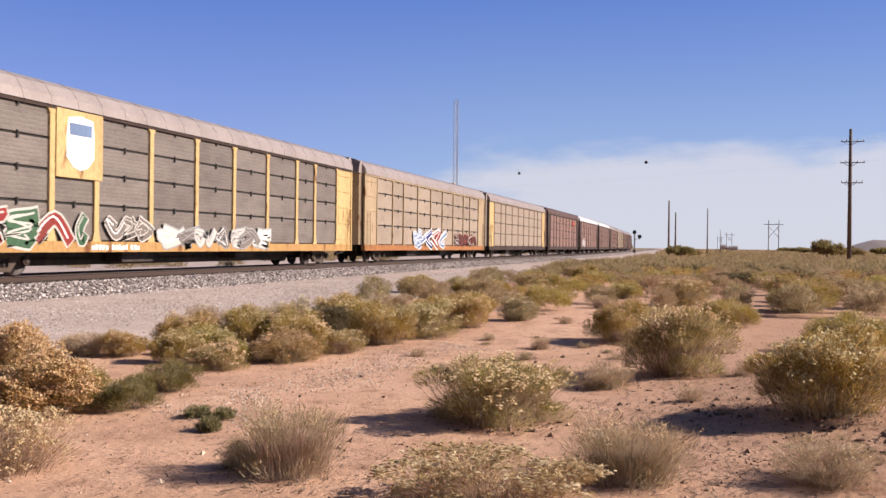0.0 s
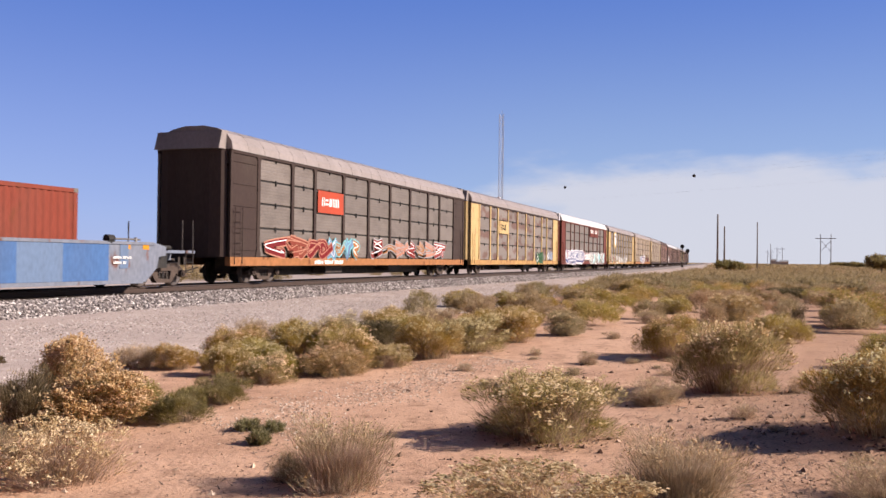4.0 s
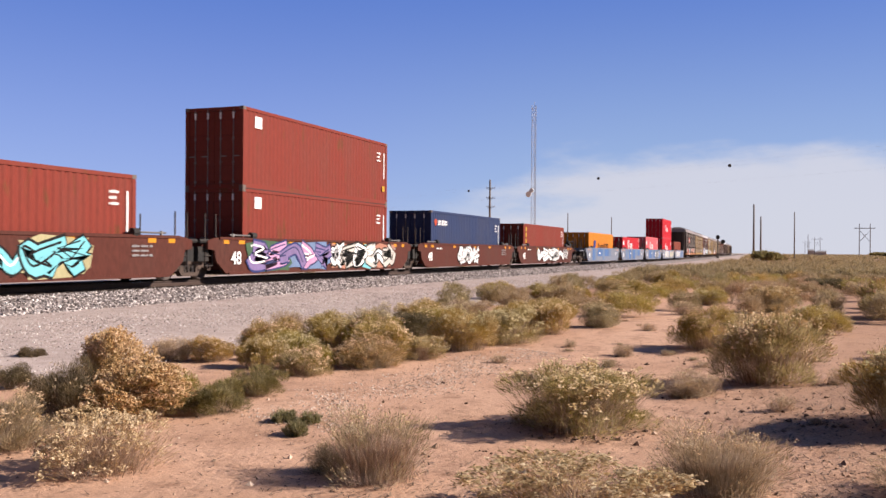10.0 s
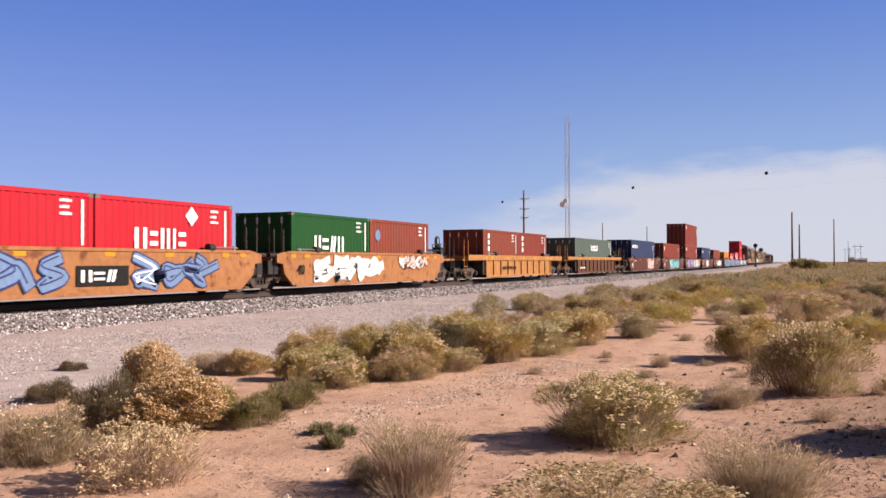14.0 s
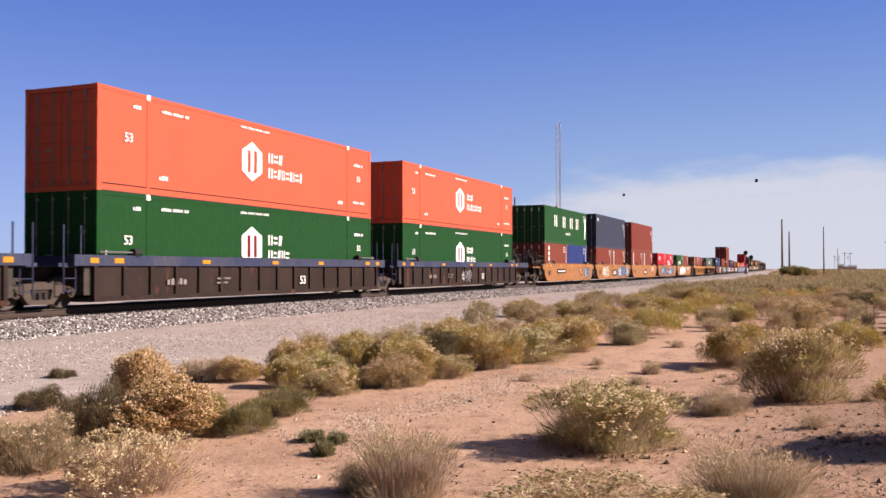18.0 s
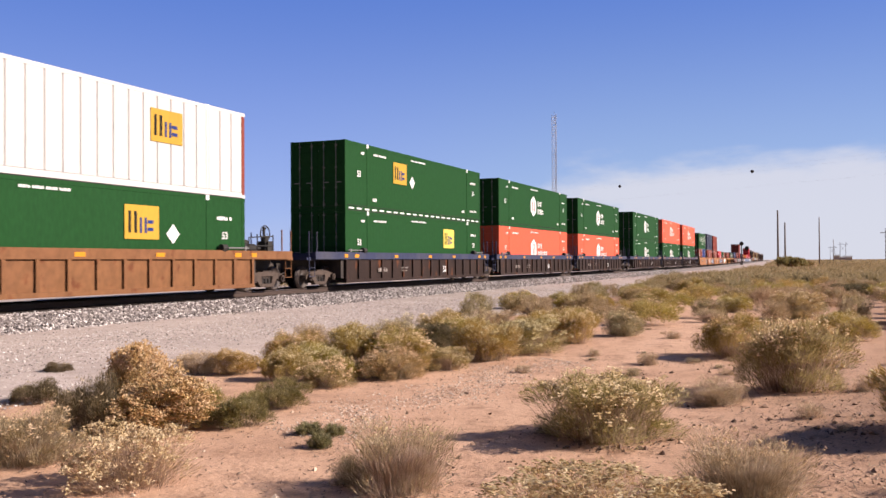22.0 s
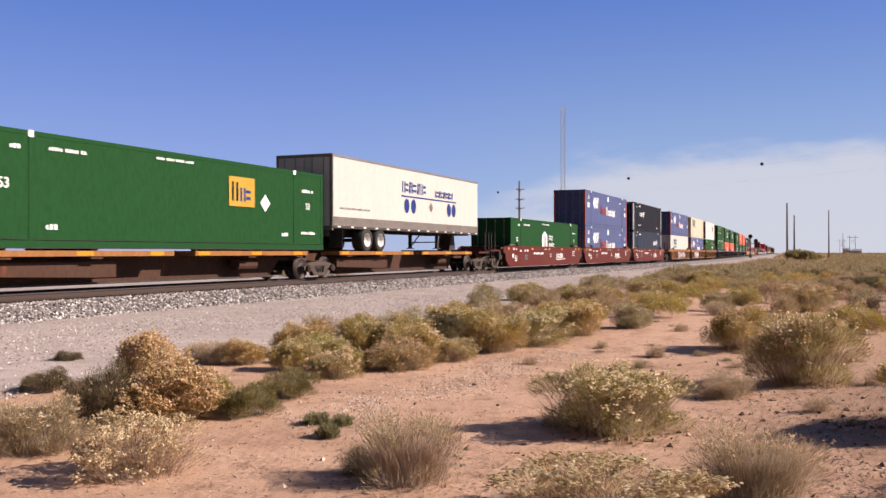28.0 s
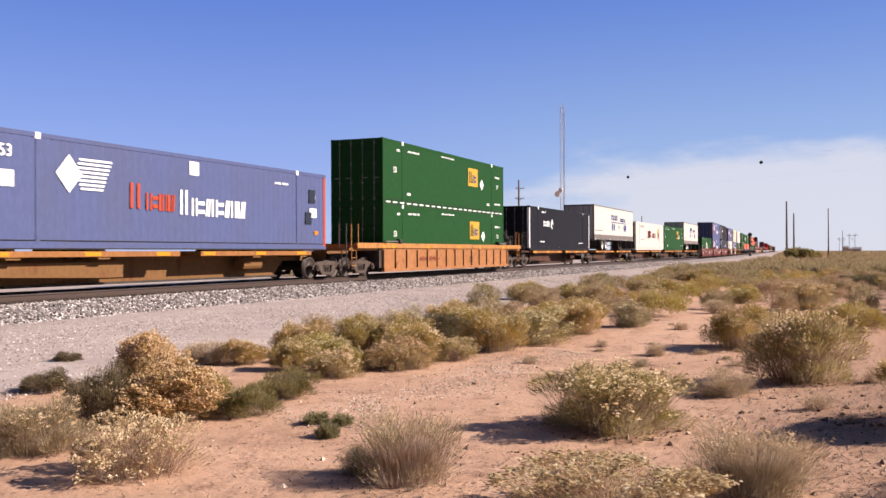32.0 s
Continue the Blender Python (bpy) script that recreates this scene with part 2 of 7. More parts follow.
def earth(name, tones, fine=(0.5, 1.2), bump=0.03, speck=None, rough=0.95, soil=None):
    """Loose ground: three tones mixed at two scales, with grains and specks."""
    m = bpy.data.materials.new(name)
    m.use_nodes = True
    n, l = m.node_tree.nodes, m.node_tree.links
    bsdf = n["Principled BSDF"]
    tc = n.new("ShaderNodeTexCoord")

    def tex(scale, detail, rough_=0.55):
        t = n.new("ShaderNodeTexNoise")
        t.inputs["Scale"].default_value, t.inputs["Detail"].default_value, t.inputs["Roughness"].default_value = scale, detail, rough_
        l.new(tc.outputs["Object"], t.inputs["Vector"])
        return t.outputs["Fac"]

    def rng(src, a, b, c=0.0, d=1.0):
        r = n.new("ShaderNodeMapRange")
        for k, v in (("From Min", a), ("From Max", b), ("To Min", c), ("To Max", d)):
            r.inputs[k].default_value = v
        l.new(src, r.inputs["Value"])
        return r.outputs[0]

    def mixed(fac, a, b):
        x = n.new("ShaderNodeMix")
        x.data_type = "RGBA"
        l.new(fac, x.inputs["Factor"])
        for key, c in (("A", a), ("B", b)):
            if isinstance(c, tuple):
                x.inputs[key].default_value = (*c, 1)
            else:
                l.new(c, x.inputs[key])
        return x.outputs["Result"]

    c = mixed(rng(tex(0.55, 4), 0.35, 0.65), tones[0], tones[1])
    if soil:
        # browner crusted soil away from the pale wash, also painting in slope shade
        axes = n.new("ShaderNodeSeparateXYZ")
        l.new(tc.outputs["Object"], axes.inputs[0])
        where = n.new("ShaderNodeMath")
        where.operation = "MULTIPLY_ADD"
        l.new(tex(0.35, 4), where.inputs[0])
        where.inputs[1].default_value = -5.0
        l.new(axes.outputs["Y"], where.inputs[2])
        c = mixed(rng(where.outputs[0], -1.0, -4.2, 0.0, 0.6), c, soil)
    c = mixed(rng(tex(2.6, 6, 0.65), 0.5, 0.72), c, tones[2])
    grain = tex(55, 2)
    if speck:
        v = n.new("ShaderNodeTexVoronoi")
        v.inputs["Scale"].default_value = speck[1]
        l.new(tc.outputs["Object"], v.inputs["Vector"])
        v.inputs["Randomness"].default_value = 1.0
        near = rng(v.outputs["Distance"], 0.12, 0.3, 1.0, 0.0)
        pick = n.new("ShaderNodeSeparateColor")
        l.new(v.outputs["Color"], pick.inputs[0])
        some = n.new("ShaderNodeMath")
        some.operation = "MULTIPLY"
        l.new(near, some.inputs[0])
        l.new(rng(pick.outputs[0], 0.55, 0.75), some.inputs[1])
        c = mixed(some.outputs[0], c, speck[0])
    h = n.new("ShaderNodeHueSaturation")
    l.new(rng(grain, 0.3, 0.7, *((0.8, 1.15))), h.inputs["Value"])
    l.new(c, h.inputs["Color"])
    l.new(h.outputs[0], bsdf.inputs["Base Color"])
    bsdf.inputs["Roughness"].default_value = rough
    bsdf.inputs["Specular IOR Level"].default_value = 0.15
    b = n.new("ShaderNodeBump")
    b.inputs["Strength"].default_value, b.inputs["Distance"].default_value = 0.8, bump
    l.new(tex(9, 8, 0.7), b.inputs["Height"])
    l.new(b.outputs[0], bsdf.inputs["Normal"])
    return m


# the soil tone is darkened to carry the right-hand slope's shade too
SAND = earth("red_sand", ((0.445, 0.27, 0.176), (0.55, 0.35, 0.236), (0.295, 0.172, 0.11)), speck=((0.20, 0.125, 0.085), 14.0), soil=(0.31, 0.183, 0.115))
GRAVEL = earth("pale_gravel", ((0.37, 0.305, 0.27), (0.44, 0.365, 0.325), (0.29, 0.235, 0.205)), bump=0.02, speck=((0.24, 0.2, 0.17), 22.0))
BALLAST = earth("ballast_bed", ((0.20, 0.175, 0.165), (0.25, 0.22, 0.205), (0.13, 0.112, 0.105)), bump=0.06, speck=((0.384, 0.36, 0.344), 13.0))


def island_material(name, stops, rough=0.85):
    """Loose pieces in one mesh, each of its own tone."""
    m = bpy.data.materials.new(name)
    m.use_nodes = True
    n, l = m.node_tree.nodes, m.node_tree.links
    bsdf = n["Principled BSDF"]
    g = n.new("ShaderNodeNewGeometry")
    r = n.new("ShaderNodeValToRGB")
    while len(r.color_ramp.elements) < len(stops):
        r.color_ramp.elements.new(0.5)
    for e, (p, c) in zip(r.color_ramp.elements, stops):
        e.position, e.color = p, (*c, 1)
    l.new(g.outputs["Random Per Island"], r.inputs[0])
    l.new(r.outputs[0], bsdf.inputs["Base Color"])
    bsdf.inputs["Roughness"].default_value = rough
    bsdf.inputs["Specular IOR Level"].default_value = 0.25
    return m


def coords(*spans):
    out = []
    for a, b, d in spans:
        out += list(np.arange(a, b, d))
    return out + [spans[-1][1]]


gx = coords((-3500, -300, 400), (-300, -20, 35), (-20, 2, 1.0), (2, 22, 0.2), (22, 60, 0.7), (60, 200, 5), (200, 800, 50), (800, 4400, 400))
gy = coords((-3500, -300, 400), (-300, -30, 30), (-30, -6, 1.0), (-6, 13, 0.2), (13, 40, 1.0), (40, 200, 12), (200, 3600, 300))
m = Mesh()
for x in gx:
    for y in gy:
        m.v.append((x, y, ground_z(x, y)))
for i in range(len(gx) - 1):
    for j in range(len(gy) - 1):
        a = i * len(gy) + j
        m.f.append((a, a + len(gy), a + len(gy) + 1, a + 1))
tagged(part("ground", m, SAND, smooth=True), "reddish desert sand with gravelly patches", kind="structure")

US = steps(-160, 1500, 0.5, 12)
sweep("gravel_shoulder", ((-11.3, -0.06), (-10.2, 0.022), (-8.0, 0.05), (-5.5, 0.1), (-3.0, 0.16), (-2.4, 0.1)), GRAVEL, US,
      "pale crushed gravel shoulder beside the railway", jag=0.9, smooth=True)
sweep("far_shoulder", ((2.4, 0.1), (3.4, 0.14), (9.5, 0.12), (24.0, 0.11), (26.5, -0.06)), GRAVEL, steps(-160, 1500, 3, 20), "pale gravel and graded dirt beyond the railway", jag=0.6)
sweep("ballast", ((-3.5, 0.02), (-3.2, 0.13), (-2.5, 0.30), (-1.85, 0.42), (-1.5, 0.445), (1.5, 0.445), (1.9, 0.42), (3.3, 0.02)), BALLAST, US,
      "grey crushed stone ballast under the track", jag=0.16, smooth=True)

sweep("oily_ballast", ((-1.42, 0.449), (-1.36, 0.456), (1.36, 0.456), (1.42, 0.449)), earth("oily_stone", ((0.062, 0.048, 0.042), (0.09, 0.072, 0.062), (0.035, 0.028, 0.025)), bump=0.05), US,
      "dark oil-stained stone between the rails", jag=0.1)


def rocks(name, places, material, label, seed):
    """Many loose stones in one mesh; places give (x, y, z, size)."""
    rng = np.random.default_rng(seed)
    p = np.array(places)
    k = len(p)
    base = np.array([(1, 0, 0), (-1, 0, 0), (0, 1, 0), (0, -1, 0), (0, 0, 1), (0, 0, -1)], float)
    tri = np.array([(0, 2, 4), (2, 1, 4), (1, 3, 4), (3, 0, 4), (2, 0, 5), (1, 2, 5), (3, 1, 5), (0, 3, 5)])
    v = base[None] * rng.uniform(0.6, 1.15, (k, 6, 1)) * p[:, None, 3:4] * np.stack([np.ones(k), np.ones(k), np.full(k, 0.75)], 1)[:, None, :]
    v += rng.normal(0, 0.18, (k, 6, 3)) * p[:, None, 3:4]
    a = rng.uniform(0, math.tau, k)
    c, s = np.cos(a)[:, None], np.sin(a)[:, None]
    v = np.stack([v[..., 0] * c - v[..., 1] * s, v[..., 0] * s + v[..., 1] * c, v[..., 2]], -1) + p[:, None, :3]
    f = (tri[None] + (np.arange(k) * 6)[:, None, None]).reshape(-1, 3)
    me = bpy.data.meshes.new(name)
    me.from_pydata(v.reshape(-1, 3).tolist(), [], f.tolist())
    me.materials.append(material)
    return tagged(new(name, me), label, kind="stuff")


rng = np.random.default_rng(4)
STONE = island_material("ballast_stone", ((0.0, (0.085, 0.07, 0.066)), (0.35, (0.21, 0.18, 0.165)), (0.7, (0.38, 0.335, 0.31)), (1.0, (0.66, 0.61, 0.57))))
places = []
for _ in range(36000):
    u = 6 + 110 * rng.random() ** 1.6
    s = -1.25 - 2.3 * rng.random() - 1.3 * max(0.0, rng.normal()) * (rng.random() < 0.4)
    k = min(1.0, max(0.0, (s + 3.4) / 1.6))
    x, y, _z = on_track(u, s + rng.normal() * 0.05, 0)
    places.append((x, y, (0.12 + max(-0.09, (s + 3.4) * 0.03)) if k == 0 else 0.12 + 0.32 * k, rng.uniform(0.024, 0.056) * (1 + u / 150)))
rocks("ballast_stone_layer", places, STONE, "loose grey and white ballast stones on the embankment", 1)
PEBBLE = island_material("pebble", ((0.0, (0.13, 0.08, 0.055)), (0.35, (0.34, 0.22, 0.15)), (0.75, (0.46, 0.33, 0.23)), (1.0, (0.56, 0.44, 0.34))))
places = []
for _ in range(17000):
    x, y = 4 + 26 * rng.random() ** 1.5, rng.uniform(-5, 10)
    if noise.noise((x * 0.5, y * 0.5, 2)) + 0.35 * rng.normal() < 0.12:
        continue
    places.append((x, y, ground_z(x, y) + 0.002, 0.005 + 0.014 * rng.random() ** 3))
band = []
for _ in range(5200):
    q, k = rng.random(), rng.normal() * 0.33
    x, y = 7.6 + 7.5 * q + k * 0.5, 4.7 - 0.5 * q + k + 0.5 * noise.noise((q * 6, 0, 4))
    band.append((x, y, ground_z(x, y) + 0.002, 0.005 + 0.015 * rng.random() ** 2.5))
for _ in range(2600):
    x, y = rng.uniform(5.2, 10.5), rng.uniform(-3.6, -0.2)
    if noise.noise((x * 0.9, y * 0.9, 6)) < 0.0:
        continue
    places.append((x, y, ground_z(x, y) + 0.002, 0.006 + 0.016 * rng.random() ** 2.5))
for _ in range(700):
    x, y = 5 + 17 * rng.random() ** 1.3, rng.uniform(-4.5, 6)
    if noise.noise((x * 0.35, y * 0.35, 12)) + 0.25 * rng.normal() > 0.05:
        places.append((x, y, ground_z(x, y) + 0.004, 0.010 + 0.022 * rng.random() ** 3))
rocks("pale_pebble_band", band, island_material("pale_pebble", ((0.0, (0.28, 0.19, 0.13)), (0.4, (0.45, 0.33, 0.25)), (1.0, (0.68, 0.58, 0.48)))), "band of pale washed pebbles across the sand", 5)
rocks("pebble_scatter", places, PEBBLE, "scattered brown and pale pebbles on the sand", 2)
CLOD = island_material("soil_clod", ((0.0, (0.075, 0.045, 0.032)), (0.6, (0.16, 0.10, 0.07)), (1.0, (0.27, 0.175, 0.125))), 0.95)
places = []
for cx, cy, spread, k in ((7.7, -1.3, 0.5, 130), (9.2, -0.1, 0.5, 50), (11.3, 0.9, 0.8, 50), (8.3, 1.7, 0.25, 60), (9.3, -1.6, 0.6, 90), (13.8, 2.5, 0.9, 40), (15.5, -0.6, 1.2, 40), (7.0, 2.9, 0.5, 20), (9.5, 3.2, 1.2, 20)):
    for _ in range(k):
        x, y = rng.normal(cx, spread), rng.normal(cy, spread)
        places.append((x, y, ground_z(x, y) + 0.006, 0.009 + 0.04 * rng.random() ** 3))
rocks("soil_clod_scatter", places, CLOD, "dark crumbled clods of soil on the sand", 8)
places = []
for _ in range(70000):
    u, s = 4 + 56 * rng.random() ** 1.9, rng.uniform(-10.9, -3.2)
    x, y, _z = on_track(u, s, 0)
    places.append((x, y, max(0.02, 0.1 + (s + 5.5) * 0.02), 0.010 + 0.022 * rng.random() ** 2.5))
rocks("shoulder_stone_layer", places, island_material("shoulder_stone", ((0.0, (0.14, 0.115, 0.10)), (0.35, (0.32, 0.27, 0.24)), (0.75, (0.47, 0.415, 0.38)), (1.0, (0.68, 0.63, 0.59)))),
      "small pale stones of the gravel shoulder", 3)

# ---- track ----
for side, nm in ((-0.753, "rail_near"), (0.753, "rail_far")):
    sweep(nm, [(side + a, RAIL + b) for a, b in ((0.07, -0.17), (0.07, -0.155), (0.012, -0.13), (0.012, -0.045), (0.037, -0.03), (0.035, 0.0),
                                                 (-0.035, 0.0), (-0.037, -0.03), (-0.012, -0.045), (-0.012, -0.13), (-0.07, -0.155), (-0.07, -0.17))],
          RAILSTEEL, steps(-160, 1500, 6, 20), "rusty steel rail with a worn head")
POLISHED = surface("polished_rail", (0.62, 0.60, 0.58), rough=0.22, metal=1.0, amount=0.25, dirt=(0.35, 0.30, 0.26), scale=2)
for side, nm in ((-0.753, "rail_head_near"), (0.753, "rail_head_far")):
    sweep(nm, [(side + a, RAIL + b) for a, b in ((0.03, -0.002), (0.026, 0.004), (-0.026, 0.004), (-0.03, -0.002))], POLISHED, steps(-160, 1500, 6, 20), "bright worn running surface of the rail")
tie_mesh = Mesh().box(-0.115, 0.115, -1.3, 1.3, 0.33, 0.475).data("railway_tie", TIE)
track_bed = tagged(new("track_ties"), "weathered wooden ties under the rails", kind="structure")
for k in range(260):
    u = 2 + 0.52 * k
    x, y, a = track_point(u)
    t_ = part("tie", tie_mesh, parent=track_bed, at=(x, y, 0.0))
    t_.rotation_euler = (0, 0, a)

# ---- the train ----
MOVERS = []                    # (thing, place along the train, height above the rail)
FONT = {}


def glyphs(text, size, material):
    """Mesh of a readable number in Blender's own font, facing -y, centred."""
    key = (text, size, material.name)
    if key not in FONT:
        c = bpy.data.curves.new("number", "FONT")
        c.body, c.size, c.align_x, c.align_y, c.extrude, c.offset = text, size, "CENTER", "CENTER", 0.002, 0.012 * size
        o = bpy.data.objects.new("number", c)
        scene.collection.objects.link(o)
        bpy.context.view_layer.update()
        me = bpy.data.meshes.new_from_object(o.evaluated_get(bpy.context.evaluated_depsgraph_get()))
        me.transform(Matrix.Rotation(radians(90), 4, "X"))
        me.materials.clear()
        me.materials.append(material)
        bpy.data.objects.remove(o)
        FONT[key] = me
    return FONT[key]


def number(parent, text, x, z, size, y, material=WHITE):
    return part("number", glyphs(text, size, material), parent=parent, at=(x, y - 0.012, z))


def patch(parent, name, x0, x1, z0, z1, y, material, proud=0.008, label=""):
    """A flat painted or stuck-on plate on the side that faces -y."""
    return part(name, Mesh().box(x0, x1, y - proud, y + 0.004, z0, z1), material, parent, label)


def lettering(parent, x, z, h, widths, y, material, name="logo_shape", gap=0.22, drop=()):
    """Plain shapes standing for a brand's lettering: upright, lying or slanted pairs of bars."""
    m = Mesh()
    for i, w in enumerate(widths):
        w = w * h * 0.92
        hh = h * (1.0 if i not in drop else 0.72)
        t = 0.3 * w
        if w <= 0.35 * h:
            bars = [((0.0, 0.0), (w, 0.0), (w, hh), (0.0, hh))]
        elif i % 3 == 0:
            bars = [((q, 0.0), (q + t, 0.0), (q + t, hh), (q, hh)) for q in (0.0, w - t)]
        elif i % 3 == 1:
            bars = [((0.0, q), (w, q), (w, q + 0.22 * hh), (0.0, q + 0.22 * hh)) for q in (0.14 * hh, 0.62 * hh)]
        else:
            bars = [((q, 0.0), (q + t, 0.0), (q + t + 0.25 * w, hh), (q + 0.25 * w, hh)) for q in (0.0, w * 0.45)]
        for bar in bars:
            m.prism([(x + px, z + pz) for px, pz in bar], y - 0.009, y)
        x += w + gap * h
    return tagged(part(name, m, material, parent), kind="stuff")


def fine_print(parent, x, z, rows, y, material=WHITE, size=0.1, name="small_print"):
    """Bars for writing too small to read; rows are lengths."""
    m = Mesh()
    for i, w in enumerate(rows):
        k, q = 0.0, 0
        while k < w - 0.3 * size:
            d = size * (0.62 if q % 3 else 0.45)
            zz = z - i * size * 1.7
            m.box(x + k, x + k + d, y - 0.007, y, zz + 0.12 * size, zz + size * (0.95 if q % 4 else 0.8))
            q += 1
            k += d + size * (0.3 if q % 5 else 0.9)
    return tagged(part(name, m, material, parent), kind="stuff")


def ribbon(points, width, y0, y1):
    """A flat stroke of even width along points (x, z), mitred, in one piece."""
    m = Mesh()
    n = len(points)
    for i, (x, z) in enumerate(points):
        a, b = Vector(points[max(0, i - 1)]), Vector(points[min(n - 1, i + 1)])
        d = (b - a).normalized()
        q = Vector((-d.y, d.x)) * width
        e = d * width * (-0.5 if i == 0 else 0.5 if i == n - 1 else 0.0)
        m.v += [(x + e.x - q.x, y0, z + e.y - q.y), (x + e.x + q.x, y0, z + e.y + q.y), (x + e.x - q.x, y1, z + e.y - q.y), (x + e.x + q.x, y1, z + e.y + q.y)]
    for i in range(n - 1):
        k = 4 * i
        m.f += [(k, k + 4, k + 5, k + 1), (k + 2, k + 3, k + 7, k + 6), (k, k + 2, k + 6, k + 4), (k + 1, k + 5, k + 7, k + 3)]
    m.f += [(0, 1, 3, 2), (4 * n - 4, 4 * n - 2, 4 * n - 1, 4 * n - 3)]
    return m


def curve_through(points, per=5):
    """Points along a smooth line through the given (x, z)."""
    p = [points[0]] + list(points) + [points[-1]]
    out = []
    for i in range(1, len(p) - 2):
        a, b, c, d = (Vector(q) for q in p[i - 1:i + 3])
        for k in range(per):
            u = k / per
            q = 0.5 * (2 * b + (c - a) * u + (2 * a - 5 * b + 4 * c - d) * u * u + (3 * b - a - 3 * c + d) * u ** 3)
            out.append((q.x, q.y))
    return out + [tuple(points[-1])]


def spray_path(r):
    """A bent stroke in a square from -1 to 1: up and down or to and fro, with a hooked end."""
    n = r.choice((3, 3, 4, 5))
    side = r.choice((-1, 1))
    pts = [((side if k % 2 else -side) * r.uniform(0.15, 1.0), 1.0 - 2.0 * k / (n - 1) + r.uniform(-0.15, 0.15)) for k in range(n)]
    if r.random() < 0.35:
        pts = [(b, a) for a, b in pts]
    end = pts[-1]
    return pts + [(end[0] * 0.3 - 0.5 * side * r.random(), end[1] * r.uniform(0.3, 0.8))]


def graffiti(parent, x0, x1, z0, z1, y, fills, outline, n, seed, slant=0.15, cloud=None, fat=1.0):
    """Sprayed shapes in a row: fat bent strokes with a dark or pale rim and a thin bright line, over a ragged cloud."""
    r = random.Random(seed)
    w, h = (x1 - x0) / n, z1 - z0
    zc = (z0 + z1) / 2
    if cloud is not None:
        for j in range(max(2, n // 2)):
            cx, rw = x0 + (x1 - x0) * (j + 0.5) / max(2, n // 2), (x1 - x0) / max(2, n // 2) * 0.62
            pts = []
            for k in range(22):
                a = k * math.tau / 22
                c, q = math.cos(a), math.sin(a)
                e = r.uniform(0.8, 1.08)
                pts.append((cx + math.copysign(abs(c) ** 0.5, c) * rw * e, zc + math.copysign(abs(q) ** 0.5, q) * h * 0.5 * e))
            part("graffiti_cloud", Mesh().prism(pts, y - 0.004 - 0.0004 * (j % 3), y), cloud[j % len(cloud)], parent, "sprayed cloud of colour")
    for i in range(n):
        cx = x0 + w * (i + 0.5)
        strokes = [spray_path(r) for _ in range(r.choice((1, 2, 2)))]
        fill = fills[i % len(fills)]
        rim = outline if outline is not fill else BLACK_SPRAY
        t = fat * min(0.15 * h, 0.19 * w) * r.uniform(0.8, 1.2)
        lift = y - 0.005 - 0.003 * (i % 3)
        big, body, shine = Mesh(), Mesh(), Mesh()
        smooth = r.random() < 0.85
        for q, path in enumerate(strokes):
            sx, sz = 0.5 * w * r.uniform(1.05, 1.4), (0.5 * h - t) * r.uniform(0.9, 1.0)
            pts = [((px + r.uniform(-0.16, 0.16)) * sx, (pz + r.uniform(-0.1, 0.1)) * sz) for px, pz in path]
            pts = curve_through([(cx + px + pz * slant, zc + max(-0.49 * h + t, min(0.49 * h - t, pz))) for px, pz in pts], 5 if smooth else 1)
            for m, wd, d in ((big, t * 1.24, 0.002 + 0.0003 * q), (body, t * 0.9, 0.0036 + 0.0003 * q), (shine, t * 0.14, 0.0048 + 0.0003 * q)):
                off = (t * 0.35, t * 0.3) if m is shine else (0.0, 0.0)
                g = ribbon([(px - off[0], pz + off[1]) for px, pz in pts], wd, lift - d, y)
                m.add(g.v, g.f)
        g = part("graffiti_shape", big, rim, parent, "sprayed graffiti shape")
        part("graffiti_fill", body, fill, g)
        if t > 0.07:
            part("graffiti_line", shine, rim if i % 3 else SILVER if fill is WHITE else WHITE, g)


BLACK_SPRAY = surface("black_spray", (0.03, 0.028, 0.035), rough=0.7, amount=0.3)


